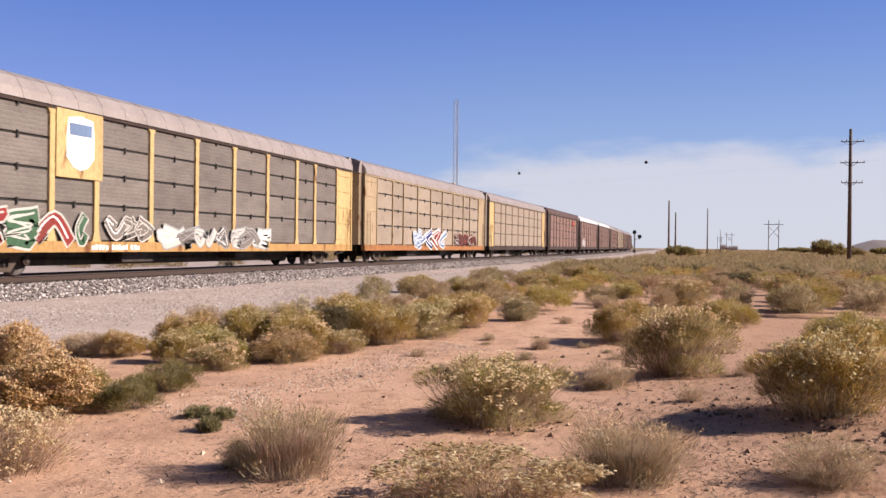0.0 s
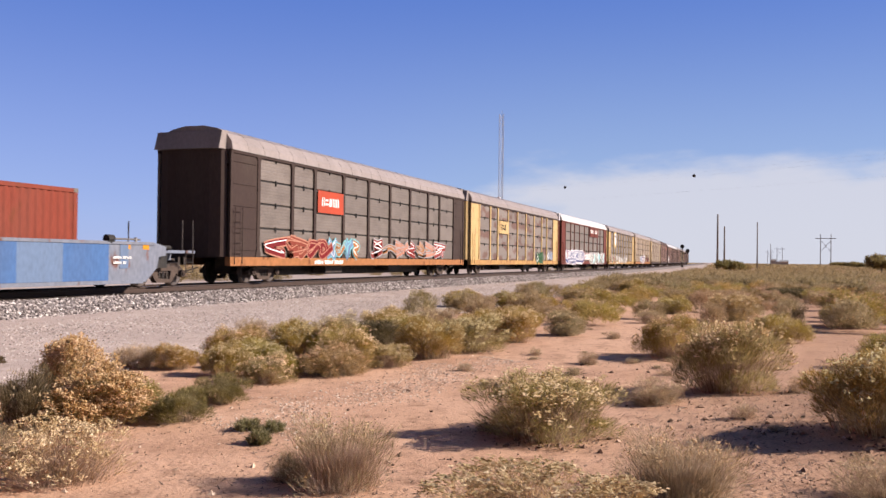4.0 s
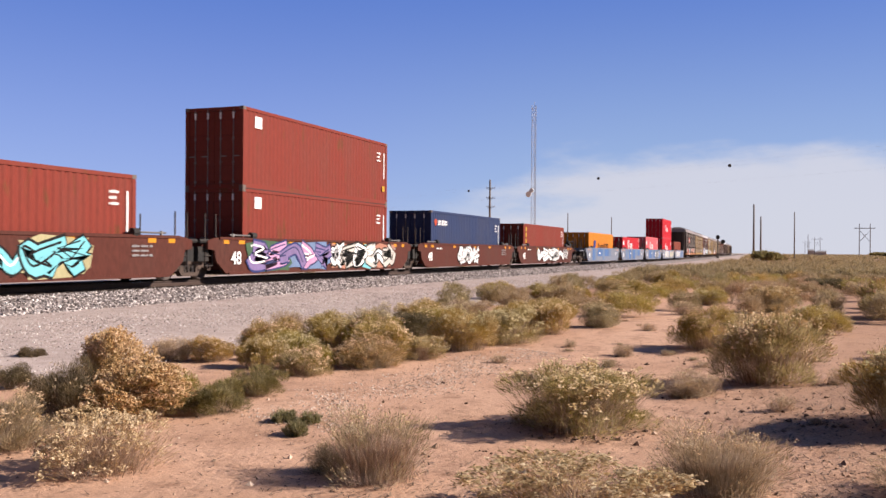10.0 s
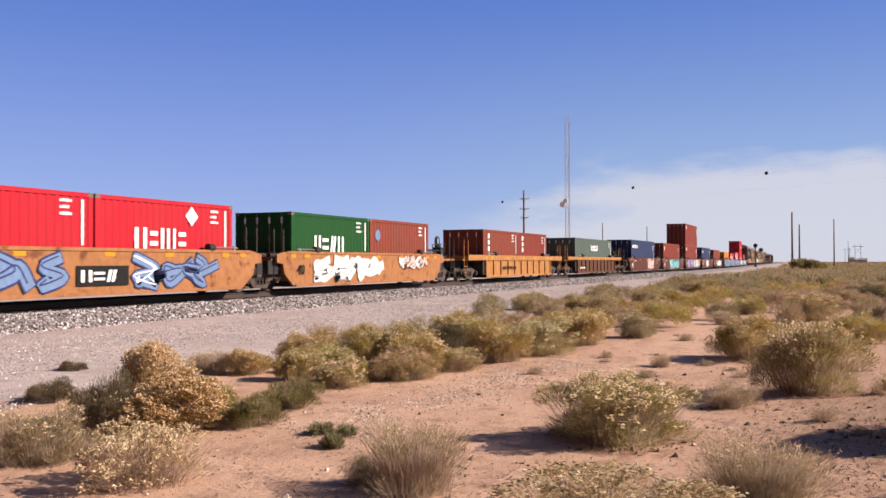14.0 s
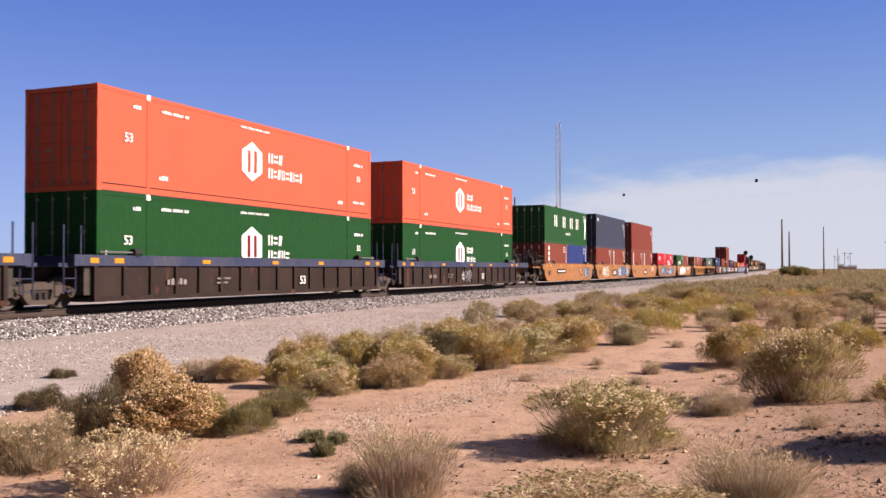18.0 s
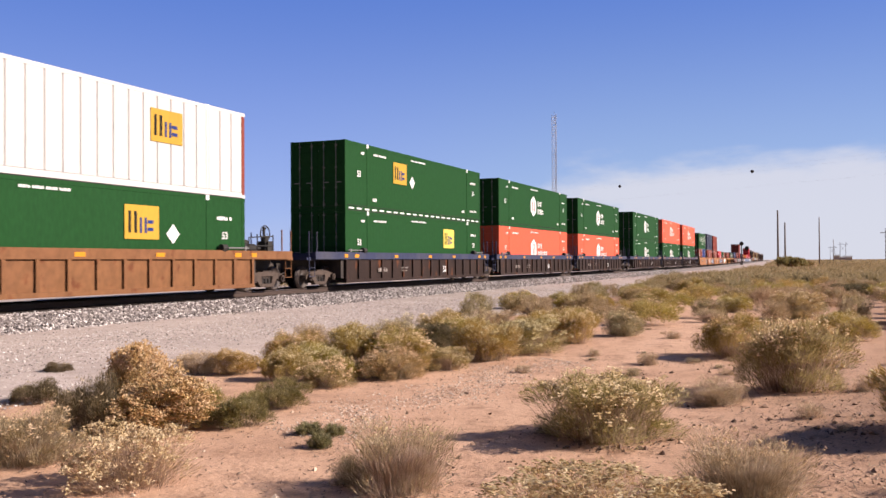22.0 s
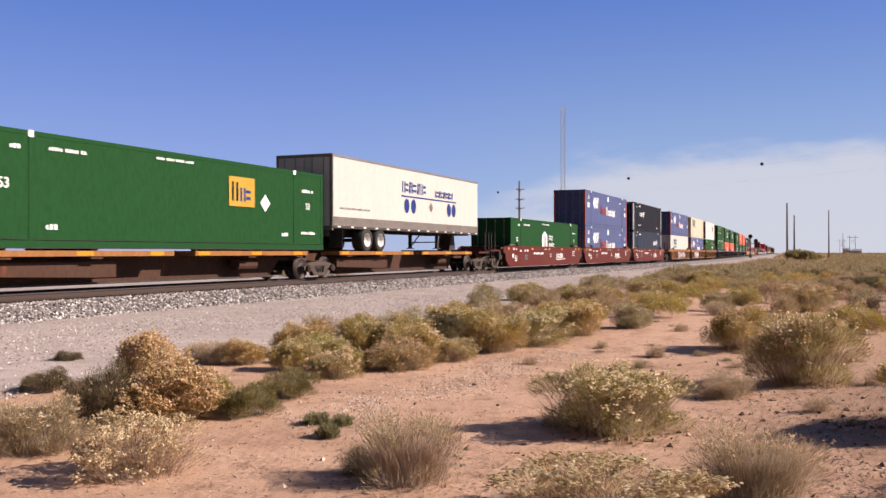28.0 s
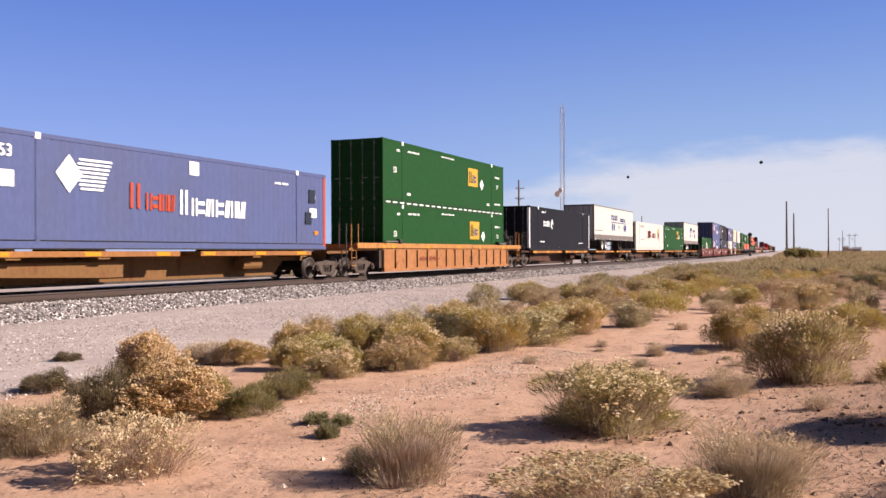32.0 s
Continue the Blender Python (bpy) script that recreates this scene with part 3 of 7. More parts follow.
# -- trucks --
def truck_meshes():
    wheel = Mesh().lathe((0, 0), ((0.0, -0.07), (0.11, -0.075), (0.13, -0.045), (0.34, -0.035), (0.37, -0.07), (0.42, -0.068), (0.425, 0.03), (0.455, 0.035), (0.455, 0.062), (0.36, 0.066), (0.34, 0.02), (0.0, 0.03)), 24)
    frame_ = Mesh()
    top = [(-1.12, 0.50), (-1.12, 0.36), (-0.78, 0.36), (-0.66, 0.44), (-0.42, 0.16), (0.42, 0.16), (0.66, 0.44), (0.78, 0.36),
           (1.12, 0.36), (1.12, 0.50), (0.95, 0.58), (0.5, 0.68), (-0.5, 0.68), (-0.95, 0.58)]
    frame_.prism(top[:5] + [(-0.30, 0.26), (-0.36, 0.52)] + top[13:], -0.09, 0.09)
    frame_.prism([(0.30, 0.26), (0.42, 0.16), (0.66, 0.44), (0.78, 0.36), (1.12, 0.36), (1.12, 0.50), (0.95, 0.58), (0.36, 0.52)], -0.09, 0.09)
    frame_.prism([(-0.95, 0.58), (-0.36, 0.52), (0.36, 0.52), (0.95, 0.58), (0.5, 0.68), (-0.5, 0.68)], -0.09, 0.09)
    frame_.prism([(-0.42, 0.14), (0.42, 0.14), (0.36, 0.26), (-0.36, 0.26)], -0.10, 0.10)
    springs = Mesh()
    for x in (-0.2, 0.0, 0.2):
        for k in range(4):
            springs.bar((x, 0, 0.27 + k * 0.06), (x, 0, 0.30 + k * 0.06), 0.085, 8)
            springs.bar((x, 0, 0.30 + k * 0.06), (x, 0, 0.33 + k * 0.06), 0.06, 8)
    cap = Mesh().bar((0, 0.02, 0), (0, -0.14, 0), 0.13, 10).bar((0, -0.14, 0), (0, -0.17, 0), 0.07, 8)
    bolster = Mesh().box(-0.2, 0.2, -1.05, 1.05, 0.44, 0.72).box(-0.35, 0.35, -0.3, 0.3, 0.66, 0.82)
    axle = Mesh().bar((0, -0.7, 0), (0, 0.7, 0), 0.08, 8)
    return dict(wheel=wheel.data("wheel", WHEEL, True), side_frame=frame_.data("side_frame", FRAME_STEEL), spring_set=springs.data("spring_set", STEEL),
                bearing_cap=cap.data("bearing_cap", TRUCK), bolster=bolster.data("bolster", TRUCK), axle=axle.data("axle", STEEL))


TM = truck_meshes()


def truck(parent, x, full=True):
    t = part("truck", TM["bolster"], parent=parent, at=(x, 0, 0))
    for s in (-1, 1):
        f = part("side_frame", TM["side_frame"], parent=t, at=(0, s * 1.0, 0))
        if s < 0:
            tagged(part("spring_set", TM["spring_set"], parent=t, at=(0, s * 1.0, 0)), kind="stuff")
            for dx in (-0.89, 0.89):
                part("bearing_cap", TM["bearing_cap"], parent=t, at=(dx, s * 1.06, 0.43))
        for dx in (-0.89, 0.89):
            w = part("wheel", TM["wheel"], parent=t, at=(dx, s * 0.76, 0.425))
            if s > 0:
                w.rotation_euler = (0, 0, math.pi)
    for dx in (-0.89, 0.89):
        part("axle", TM["axle"], parent=t, at=(dx, 0, 0.425))
    return t


def coupler(parent, x, way):
    m = Mesh().box(min(x, x + way * 0.8), max(x, x + way * 0.8), -0.09, 0.09, 0.74, 0.93)
    m.box(min(x + way * 0.62, x + way * 0.95), max(x + way * 0.62, x + way * 0.95), -0.2, 0.2, 0.70, 0.98)
    m.bar((x + way * 0.3, -0.5, 0.62), (x + way * 0.85, -0.25, 0.45), 0.03)
    part("coupler", m, STEEL, parent)


# -- autoracks: closed car carriers, 27.4 m long --
RACK_COLS = (0.0, 1.98, 4.66, 6.65, 9.51, 12.35, 15.10, 17.94, 20.80, 22.79, 25.47, 27.43)
RACK_ROWS = (1.02, 2.12, 3.05, 3.93, 4.80)
ROOF_GREY = paint("roof_grey", (0.38, 0.33, 0.305), rough=0.5, metal=0.2, amount=0.25)
ROOF_WHITE = paint("roof_white", (0.656, 0.656, 0.656), amount=0.12)
ROOF_DARK = paint("roof_brown", (0.128, 0.08, 0.068), amount=0.3)
YELLOW = paint("rack_yellow", (0.63, 0.455, 0.21), rough=0.5, amount=0.42, dirt=(0.32, 0.19, 0.08), rust=0.1)
BEIGE = paint("rack_beige", (0.46, 0.35, 0.22), amount=0.35, rust=0.1)
SILL = paint("sill_orange", (0.50, 0.30, 0.115), amount=0.5, dirt=(0.26, 0.13, 0.06), rust=0.25)
REDPOST = paint("rack_red", (0.168, 0.044, 0.032), amount=0.35)
DARKPOST = paint("rack_brown", (0.06, 0.04, 0.0344), amount=0.35)
TANPOST = paint("rack_tan", (0.216, 0.16, 0.104), amount=0.4)
BROWNPANEL = surface("brown_panel", (0.152, 0.08, 0.06), rough=0.6, amount=0.4, dirt=(0.224, 0.16, 0.128), scale=0.9, fine=9, streak=0.5, bump=0.004, random_tint=0.1)
TANPANEL = surface("tan_panel", (0.272, 0.216, 0.16), rough=0.6, amount=0.4, dirt=(0.16, 0.112, 0.08), scale=0.9, fine=9, streak=0.5, bump=0.004, random_tint=0.1)


def panel_mesh(w, h, material):
    """A ribbed sheet panel, 2 cm deep ribs running along x, facing -y."""
    key = ("panel", round(w, 2), round(h, 2), material.name)
    if key in FONT:
        return FONT[key]
    m = Mesh()
    n = max(3, int(h / 0.115))
    zs, ys = [0.0], [0.02]
    for i in range(n):
        z = h * (i + 0.15) / n
        zs += [z, z + h * 0.55 / n, z + h * 0.75 / n]
        ys += [0.018, 0.018, 0.0208]
    zs.append(h)
    ys.append(0.02)
    m.v = [(x, y, z) for z, y in zip(zs, ys) for x in (0.03, w - 0.03)]
    m.f = [(2 * i, 2 * i + 1, 2 * i + 3, 2 * i + 2) for i in range(len(zs) - 1)]
    m.box(0.0, w, 0.03, 0.05, 0.0, h)
    FONT[key] = m.data("panel", material)
    return FONT[key]


def autorack(label, panels, posts, sill, roof, ends, detail=True):
    """Closed car carrier: origin on the rail under its tail end, x towards the head of the train."""
    L, W = 27.43, 1.5
    car = thing("autorack", label, "rail car", "autoracks of the train")
    part("floor", Mesh().box(0.3, L - 0.3, -1.4, 1.4, 0.95, 1.1), STEEL, car)
    for s, nm in ((-1, "side_sill"), (1, "side_sill")):
        y0, y1 = sorted((s * (W + 0.07), s * (W - 0.15)))
        part(nm, Mesh().box(0.0, L, y0, y1, 0.68, 1.0), sill, car)
    m = Mesh().box(2.0, L - 2.0, -0.34, 0.34, 0.46, 0.95).box(5.2, L - 5.2, -0.34, 0.34, 0.26, 0.5)
    for k in range(9):
        m.box(4.2 + k * 2.35, 4.45 + k * 2.35, -1.4, 1.4, 0.7, 0.95)
    m.box(8.5, 10.2, -1.15, -0.5, 0.35, 0.7).box(16.0, 17.6, -1.1, -0.4, 0.4, 0.72)
    part("underframe", m, STEEL, car)
    # roof: rounded in section, with seams
    arc = [(-W - 0.09, 4.86), (-W - 0.05, 5.12), (-W + 0.18, 5.45), (-0.95, 5.63), (-0.4, 5.74), (0.4, 5.74), (0.95, 5.63), (W - 0.18, 5.45), (W + 0.05, 5.12), (W + 0.09, 4.86)]
    r = Mesh()
    n = len(arc)
    xs = [0.05 + (L - 0.1) * k / 24 for k in range(25)]
    for x in xs:
        for dx, g in ((-0.03, 0.0), (-0.028, 0.007), (0.028, 0.007), (0.03, 0.0)):
            r.v += [(x + dx, y * (1 + g * 0.6), z + g) for y, z in arc]
    for i in range(len(xs) * 4 - 1):
        for k in range(n - 1):
            a = i * n + k
            r.f.append((a, a + n, a + n + 1, a + 1))
    r.f += [tuple(range(n)), tuple((len(xs) * 4 - 1) * n + k for k in range(n - 1, -1, -1))]
    part("roof", r, roof, car)
    part("top_rail", Mesh().box(0.0, L, -W - 0.06, -W + 0.06, 4.76, 4.88).box(0.0, L, W - 0.06, W + 0.06, 4.76, 4.88), DARKPOST if posts is YELLOW else posts, car)
    for i, x in enumerate(RACK_COLS):
        d = (0.06 if posts in (REDPOST, TANPOST, BEIGE) else 0.105) if 0 < i < len(RACK_COLS) - 1 else 0.16
        pm = Mesh()
        a, b = max(0.0, x - d), min(L, x + d)
        pm.box(a, b, -W - 0.05, -W + 0.05, 0.98, 4.78)
        if 0 < i < len(RACK_COLS) - 1:
            pm.prism([(x - d * 1.9, 4.78), (x - d, 4.62), (x + d, 4.62), (x + d * 1.9, 4.78)], -W - 0.056, -W + 0.04)
            pm.prism([(x - d * 2.0, 0.98), (x + d * 2.0, 0.98), (x + d, 1.3), (x - d, 1.3)], -W - 0.056, -W + 0.04)
        part("post", pm, posts, car)
    back = Mesh()
    for x in RACK_COLS:
        back.box(max(0, x - 0.1), min(L, x + 0.1), W - 0.05, W + 0.05, 0.98, 4.78)
    back.box(0.1, L - 0.1, W - 0.03, W + 0.01, 1.0, 4.8)
    part("far_side", back, panels, car)
    if detail:
        for i in range(1, len(RACK_COLS) - 2):
            for j in range(4):
                w, h = RACK_COLS[i + 1] - RACK_COLS[i] - 0.12, RACK_ROWS[j + 1] - RACK_ROWS[j] - 0.075
                part("panel", panel_mesh(w, h, panels), parent=car, at=(RACK_COLS[i] + 0.06, -W, RACK_ROWS[j] + 0.025))
        clips = Mesh()
        for i in range(1, len(RACK_COLS) - 2):
            xm = (RACK_COLS[i] + RACK_COLS[i + 1]) / 2
            for j in range(1, 5):
                clips.box(xm - 0.03, xm + 0.03, -W - 0.035, -W, RACK_ROWS[j] - 0.14, RACK_ROWS[j] + (0.02 if j == 4 else 0.06))
        tagged(part("clip_row", clips, DARK, car), kind="stuff")
    else:
        sm = Mesh()
        for i in range(1, len(RACK_COLS) - 2):
            for j in range(4):
                sm.box(RACK_COLS[i] + 0.06, RACK_COLS[i + 1] - 0.06, -W - 0.005, -W + 0.03, RACK_ROWS[j] + 0.03, RACK_ROWS[j + 1] - 0.03)
        tagged(part("panel_field", sm, panels, car), kind="stuff")
    # black sheet behind the panels, painting the shade seen through their gaps
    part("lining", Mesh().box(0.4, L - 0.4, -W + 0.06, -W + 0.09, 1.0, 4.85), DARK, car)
    for x0, x1 in ((0.08, 1.88), (25.57, L - 0.08)):
        e = Mesh().box(x0, x1, -W - 0.02, -W + 0.05, 1.0, 4.78)
        for k in range(5):
            z = 1.25 + k * 0.8
            e.box(x0 + 0.1, x1 - 0.1, -W - 0.045, -W, z, z + 0.06)
        part("end_panel", e, ends, car)
    # radial end doors, folded round the ends, and ladders
    for x, s in ((0.0, -1), (L, 1)):
        d = Mesh()
        for k in range(7):
            a0, a1 = radians(90 - k * 180 / 7), radians(90 - (k + 1) * 180 / 7)
            q = [(x + s * 0.42 * math.cos(a), W * 0.93 * math.sin(a)) for a in (a0, a1)]
            d.add([(q[0][0], q[0][1], 1.0), (q[1][0], q[1][1], 1.0), (q[1][0], q[1][1], 4.85), (q[0][0], q[0][1], 4.85)],
                  [(0, 1, 2, 3) if s < 0 else (3, 2, 1, 0)])
        part("end_door", d, ends if detail else panels, car)
        hood = Mesh()
        hood.prism([(x - 0.05, 4.86), (x + s * 0.5 if s > 0 else x + 0.02, 4.86), (x + 0.3 if s > 0 else x, 5.5), (x - 0.05, 5.55)], -1.35, 1.35) if s > 0 else \
            hood.prism([(x - 0.5, 4.86), (x + 0.05, 4.86), (x + 0.05, 5.55), (x - 0.3, 5.5)], -1.35, 1.35)
        part("roof_end", hood, roof, car)
        lad = Mesh()
        for k in range(5):
            lad.bar((x - s * 0.25, -W - 0.1, 1.15 + k * 0.38), (x - s * 0.75, -W - 0.1, 1.15 + k * 0.38), 0.014, 5)
        for dx in (0.25, 0.75):
            lad.bar((x - s * dx, -W - 0.1, 0.75), (x - s * dx, -W - 0.1, 2.8), 0.016, 5)
        part("ladder", lad, posts, car)
        coupler(car, x + s * 0.1, s)
    truck(car, 3.2)
    truck(car, L - 3.2)
    return car


def place(ob, at, z=0.0):
    MOVERS.append((ob, at, z))
    return ob


# -- intermodal containers --
C20, C40, C53 = 6.06, 12.19, 16.15
CAST = surface("corner_casting", (0.128, 0.104, 0.088), rough=0.6, amount=0.4)
ROD = surface("lock_rod", (0.224, 0.216, 0.208), rough=0.5, metal=0.6, amount=0.3)


def corrugated(m, x0, x1, z0, z1, y, s, pitch=0.278, depth=0.027, cut=(0.26, 0.5, 0.76)):
    """A trapezoid-ribbed wall along x at y; s is the side it faces."""
    n = max(1, round((x1 - x0) / pitch))
    p = (x1 - x0) / n
    k = len(m.v)
    pts = []
    for i in range(n):
        a = x0 + i * p
        pts += [(a, 0), (a + p * cut[0], 0), (a + p * cut[1], 1), (a + p * cut[2], 1)]
    pts.append((x1, 0))
    for x, d in pts:
        yy = y - s * depth * d
        m.v += [(x, yy, z0), (x, yy, z1)]
    for i in range(len(pts) - 1):
        a = k + 2 * i
        m.f.append((a, a + 2, a + 3, a + 1) if s < 0 else (a, a + 1, a + 3, a + 2))


PROTO = {}


def container(label, mat, L=C40, H=2.896, style="iso", posts=None, name="shipping_container", group="containers on the train", doors=None):
    """Steel box: origin at its base under the tail end; doors at the tail."""
    key = (mat.name, L, H, style, posts.name if posts else "", doors.name if doors else "")
    if key in PROTO:
        c = thing(name, label, "container", group)
        made = {None: c}
        for o, up in PROTO[key]:
            made[o] = part(o.name.split(".")[0], o.data, parent=made[up])
        return c
    hw = 1.30 if L > 13 else 1.219
    c = thing(name, label, "container", group)
    frame_mat = posts or mat
    for s in (-1, 1):
        w = Mesh()
        if style == "iso":
            corrugated(w, 0.16, L - 0.16, 0.17, H - 0.11, s * (hw - 0.012), s)
        elif style == "ribbed":
            corrugated(w, 0.12, L - 0.12, 0.2, H - 0.1, s * (hw - 0.005), s, 0.62, 0.035, (0.90, 0.93, 0.97))
        else:
            corrugated(w, 0.12, L - 0.12, 0.2, H - 0.1, s * (hw - 0.01), s, 0.31, 0.009 if style == "plain" else 0.0012)
        part("side_panel", w, mat, c)
        y0, y1 = sorted((s * hw, s * (hw - 0.09)))
        part("top_rail", Mesh().box(0.15, L - 0.15, y0, y1, H - 0.12, H - 0.006), mat, c)
        part("bottom_rail", Mesh().box(0.15, L - 0.15, y0, y1, 0.02, 0.19), mat, c)
        for x in (0.0, L - 0.16):
            part("corner_post", Mesh().box(x, x + 0.16, *sorted((s * hw, s * (hw - 0.15))), 0.11, H - 0.11), frame_mat, c)
            for z in (0.0, H - 0.118):
                part("corner_casting", Mesh().box(x - 0.004, x + 0.174, *sorted((s * (hw + 0.004), s * (hw - 0.16))), z, z + 0.118), CAST if L < 13 else mat, c)
        if s < 0:
            # black strip along the foot, drawn as the shaded gap under a stacked box
            part("base_seam", Mesh().box(0.02, L - 0.02, -hw - 0.003, -hw + 0.05, -0.012, 0.022), DARK, c)
            if style in ("smooth", "plain"):
                part("rub_seam", Mesh().box(0.2, L - 0.2, -hw - 0.002, -hw + 0.05, 0.205, 0.225), DARK, c)
        if L > 13:
            for x in (1.95, L - 2.13):
                part("lift_post", Mesh().box(x + 0.02, x + 0.15, *sorted((s * (hw + 0.004), s * (hw - 0.1))), 0.12, H - 0.1), mat, c)
                part("lift_casting", Mesh().box(x + 0.005, x + 0.165, *sorted((s * (hw + 0.01), s * (hw - 0.12))), H - 0.16, H + 0.004), WHITE if style != "iso" else mat, c)
    r = Mesh()
    for i in range(int(L / 0.6)):
        a = 0.15 + i * (L - 0.3) / int(L / 0.6)
        b = 0.15 + (i + 1) * (L - 0.3) / int(L / 0.6)
        r.box(a, b - 0.04, -hw + 0.08, hw - 0.08, H - 0.045, H - 0.02)
    r.box(0.1, L - 0.1, -hw + 0.05, hw - 0.05, H - 0.06, H - 0.04)
    part("roof", r, mat, c)
    part("floor", Mesh().box(0.05, L - 0.05, -hw + 0.06, hw - 0.06, 0.1, 0.17), STEEL, c)
    e = Mesh()
    k0 = len(e.v)
    ny = 9
    for i in range(ny * 2 + 1):
        yy = -hw + 0.14 + (2 * hw - 0.28) * i / (ny * 2)
        d = 0.0 if i % 2 == 0 else -0.03
        e.v += [(L - 0.03 + d, yy, 0.15), (L - 0.03 + d, yy, H - 0.1)]
    for i in range(ny * 2):
        a = k0 + 2 * i
        e.f.append((a, a + 2, a + 3, a + 1))
    part("front_wall", e, mat, c)
    for x in (0.0, L - 0.13):
        for z0, z1 in ((H - 0.14, H - 0.01), (0.0, 0.15)):
            part("end_rail", Mesh().box(x, x + 0.13, -hw + 0.15, hw - 0.15, z0, z1), mat, c)
    for s in (-1, 1):
        y0, y1 = sorted((s * 0.012, s * (hw - 0.15)))
        step = [(0.08, H - 0.15), (0.05, H - 0.15)]
        for k in (3, 2, 1, 0):
            z = 0.3 + k * (H - 0.75) / 4
            step += [(0.05, z + (H - 0.9) / 4 + 0.02), (0.03, z + (H - 0.9) / 4), (0.03, z), (0.05, z - 0.02)]
        step += [(0.05, 0.16), (0.08, 0.16)]
        d = Mesh().prism(step, y0, y1)
        # doors: darker colour for the tail doors of white boxes, deepening their shade
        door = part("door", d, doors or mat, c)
        for f in (0.25, 0.75):
            yy = s * f * (hw - 0.15)
            rod = Mesh().bar((0.012, yy, 0.06), (0.012, yy, H - 0.05), 0.019, 6)
            for z in (0.2, 0.9, H * 0.6, H - 0.25):
                rod.box(0.0, 0.05, yy - 0.05, yy + 0.05, z, z + 0.06)
            rod.box(-0.012, 0.012, min(yy, yy + s * 0.25), max(yy, yy + s * 0.25), 1.12, 1.16)
            part("lock_rod", rod, ROD, door)
    if style == "iso":
        for k in range(4):
            yy = -hw + 0.42 + k * (2 * hw - 0.84) / 3
            part("door_mark", Mesh().box(-0.006, 0.02, yy - 0.03, yy + 0.03, H - 0.42, H - 0.2), WHITE, c)
    PROTO[key] = [(o, None if o.parent == c else o.parent) for o in c.children_recursive]
    return c


# -- well cars --
AMBER = paint("amber_reflector", (0.68, 0.288, 0.024), amount=0.1, rough=0.35)


def end_rails(parent, x, s, mat, wheel=False):
    """Handrail posts, steps and, on some ends, the brake wheel of a car's end platform."""
    r = Mesh()
    part("far_handrail", Mesh().bar((x - s * 0.15, 1.3, 1.2), (x - s * 0.15, 1.3, 2.2), 0.028, 6), mat, parent)
    for dx in (0.15, 0.75):
        r.bar((x - s * dx, -1.3, 1.2), (x - s * dx, -1.3, 2.2), 0.028, 6)
    r.bar((x - s * 0.15, -1.32, 0.45), (x - s * 0.15, -1.32, 1.2), 0.02, 5).bar((x - s * 0.55, -1.32, 0.45), (x - s * 0.55, -1.32, 1.2), 0.02, 5)
    for z in (0.47, 0.8, 1.1):
        r.bar((x - s * 0.15, -1.32, z), (x - s * 0.55, -1.32, z), 0.016, 5)
    part("handrail", r, mat, parent)
    if wheel:
        b = Mesh()
        cx = x - s * 1.0
        for k in range(14):
            a0, a1 = k * math.tau / 14, (k + 1) * math.tau / 14
            b.bar((cx + 0.3 * math.cos(a0), -0.75, 2.05 + 0.3 * math.sin(a0)), (cx + 0.3 * math.cos(a1), -0.75, 2.05 + 0.3 * math.sin(a1)), 0.022, 5)
        for k in range(5):
            a0 = k * math.tau / 5
            b.bar((cx, -0.7, 2.05), (cx + 0.3 * math.cos(a0), -0.75, 2.05 + 0.3 * math.sin(a0)), 0.014, 4)
        b.bar((cx, -0.7, 1.4), (cx, -0.7, 2.3), 0.05, 6)
        part("brake_wheel", b, DARK, parent)
        tank = Mesh().bar((cx - s * 1.5, -0.25, 1.68), (cx - s * 0.5, -0.25, 1.68), 0.17, 12)
        tank.box(min(cx - s * 1.55, cx - s * 0.45), max(cx - s * 1.55, cx - s * 0.45), -0.5, 0.5, 1.42, 1.55)
        part("air_reservoir", tank, DARK, parent)
        part("brake_valve", Mesh().box(cx - 0.28, cx + 0.1, -1.05, -0.6, 1.42, 1.78).bar((cx - 0.1, -0.8, 1.78), (cx - 0.1, -0.8, 1.98), 0.14, 10), DARK, parent)
        part("brake_cylinder", Mesh().bar((cx - s * 1.9, -0.85, 1.52), (cx - s * 0.9, -0.85, 1.52), 0.16, 12).bar((cx - s * 0.9, -0.85, 1.52), (cx - s * 0.5, -0.85, 1.52), 0.05, 8), DARK, parent)
        rail = Mesh()
        for q in range(4):
            rail.bar((cx - s * (0.3 + q * 0.5), -1.28, 1.2), (cx - s * (0.3 + q * 0.5), -1.28, 2.0 - 0.1 * (q % 2)), 0.022, 6)
        rail.bar((cx - s * 0.3, -1.28, 1.95), (cx - s * 1.8, -1.28, 1.88), 0.02, 6).bar((cx - s * 0.3, -1.28, 1.6), (cx - s * 1.8, -1.28, 1.6), 0.02, 6)
        part("guard_rail", rail, DARK, parent)


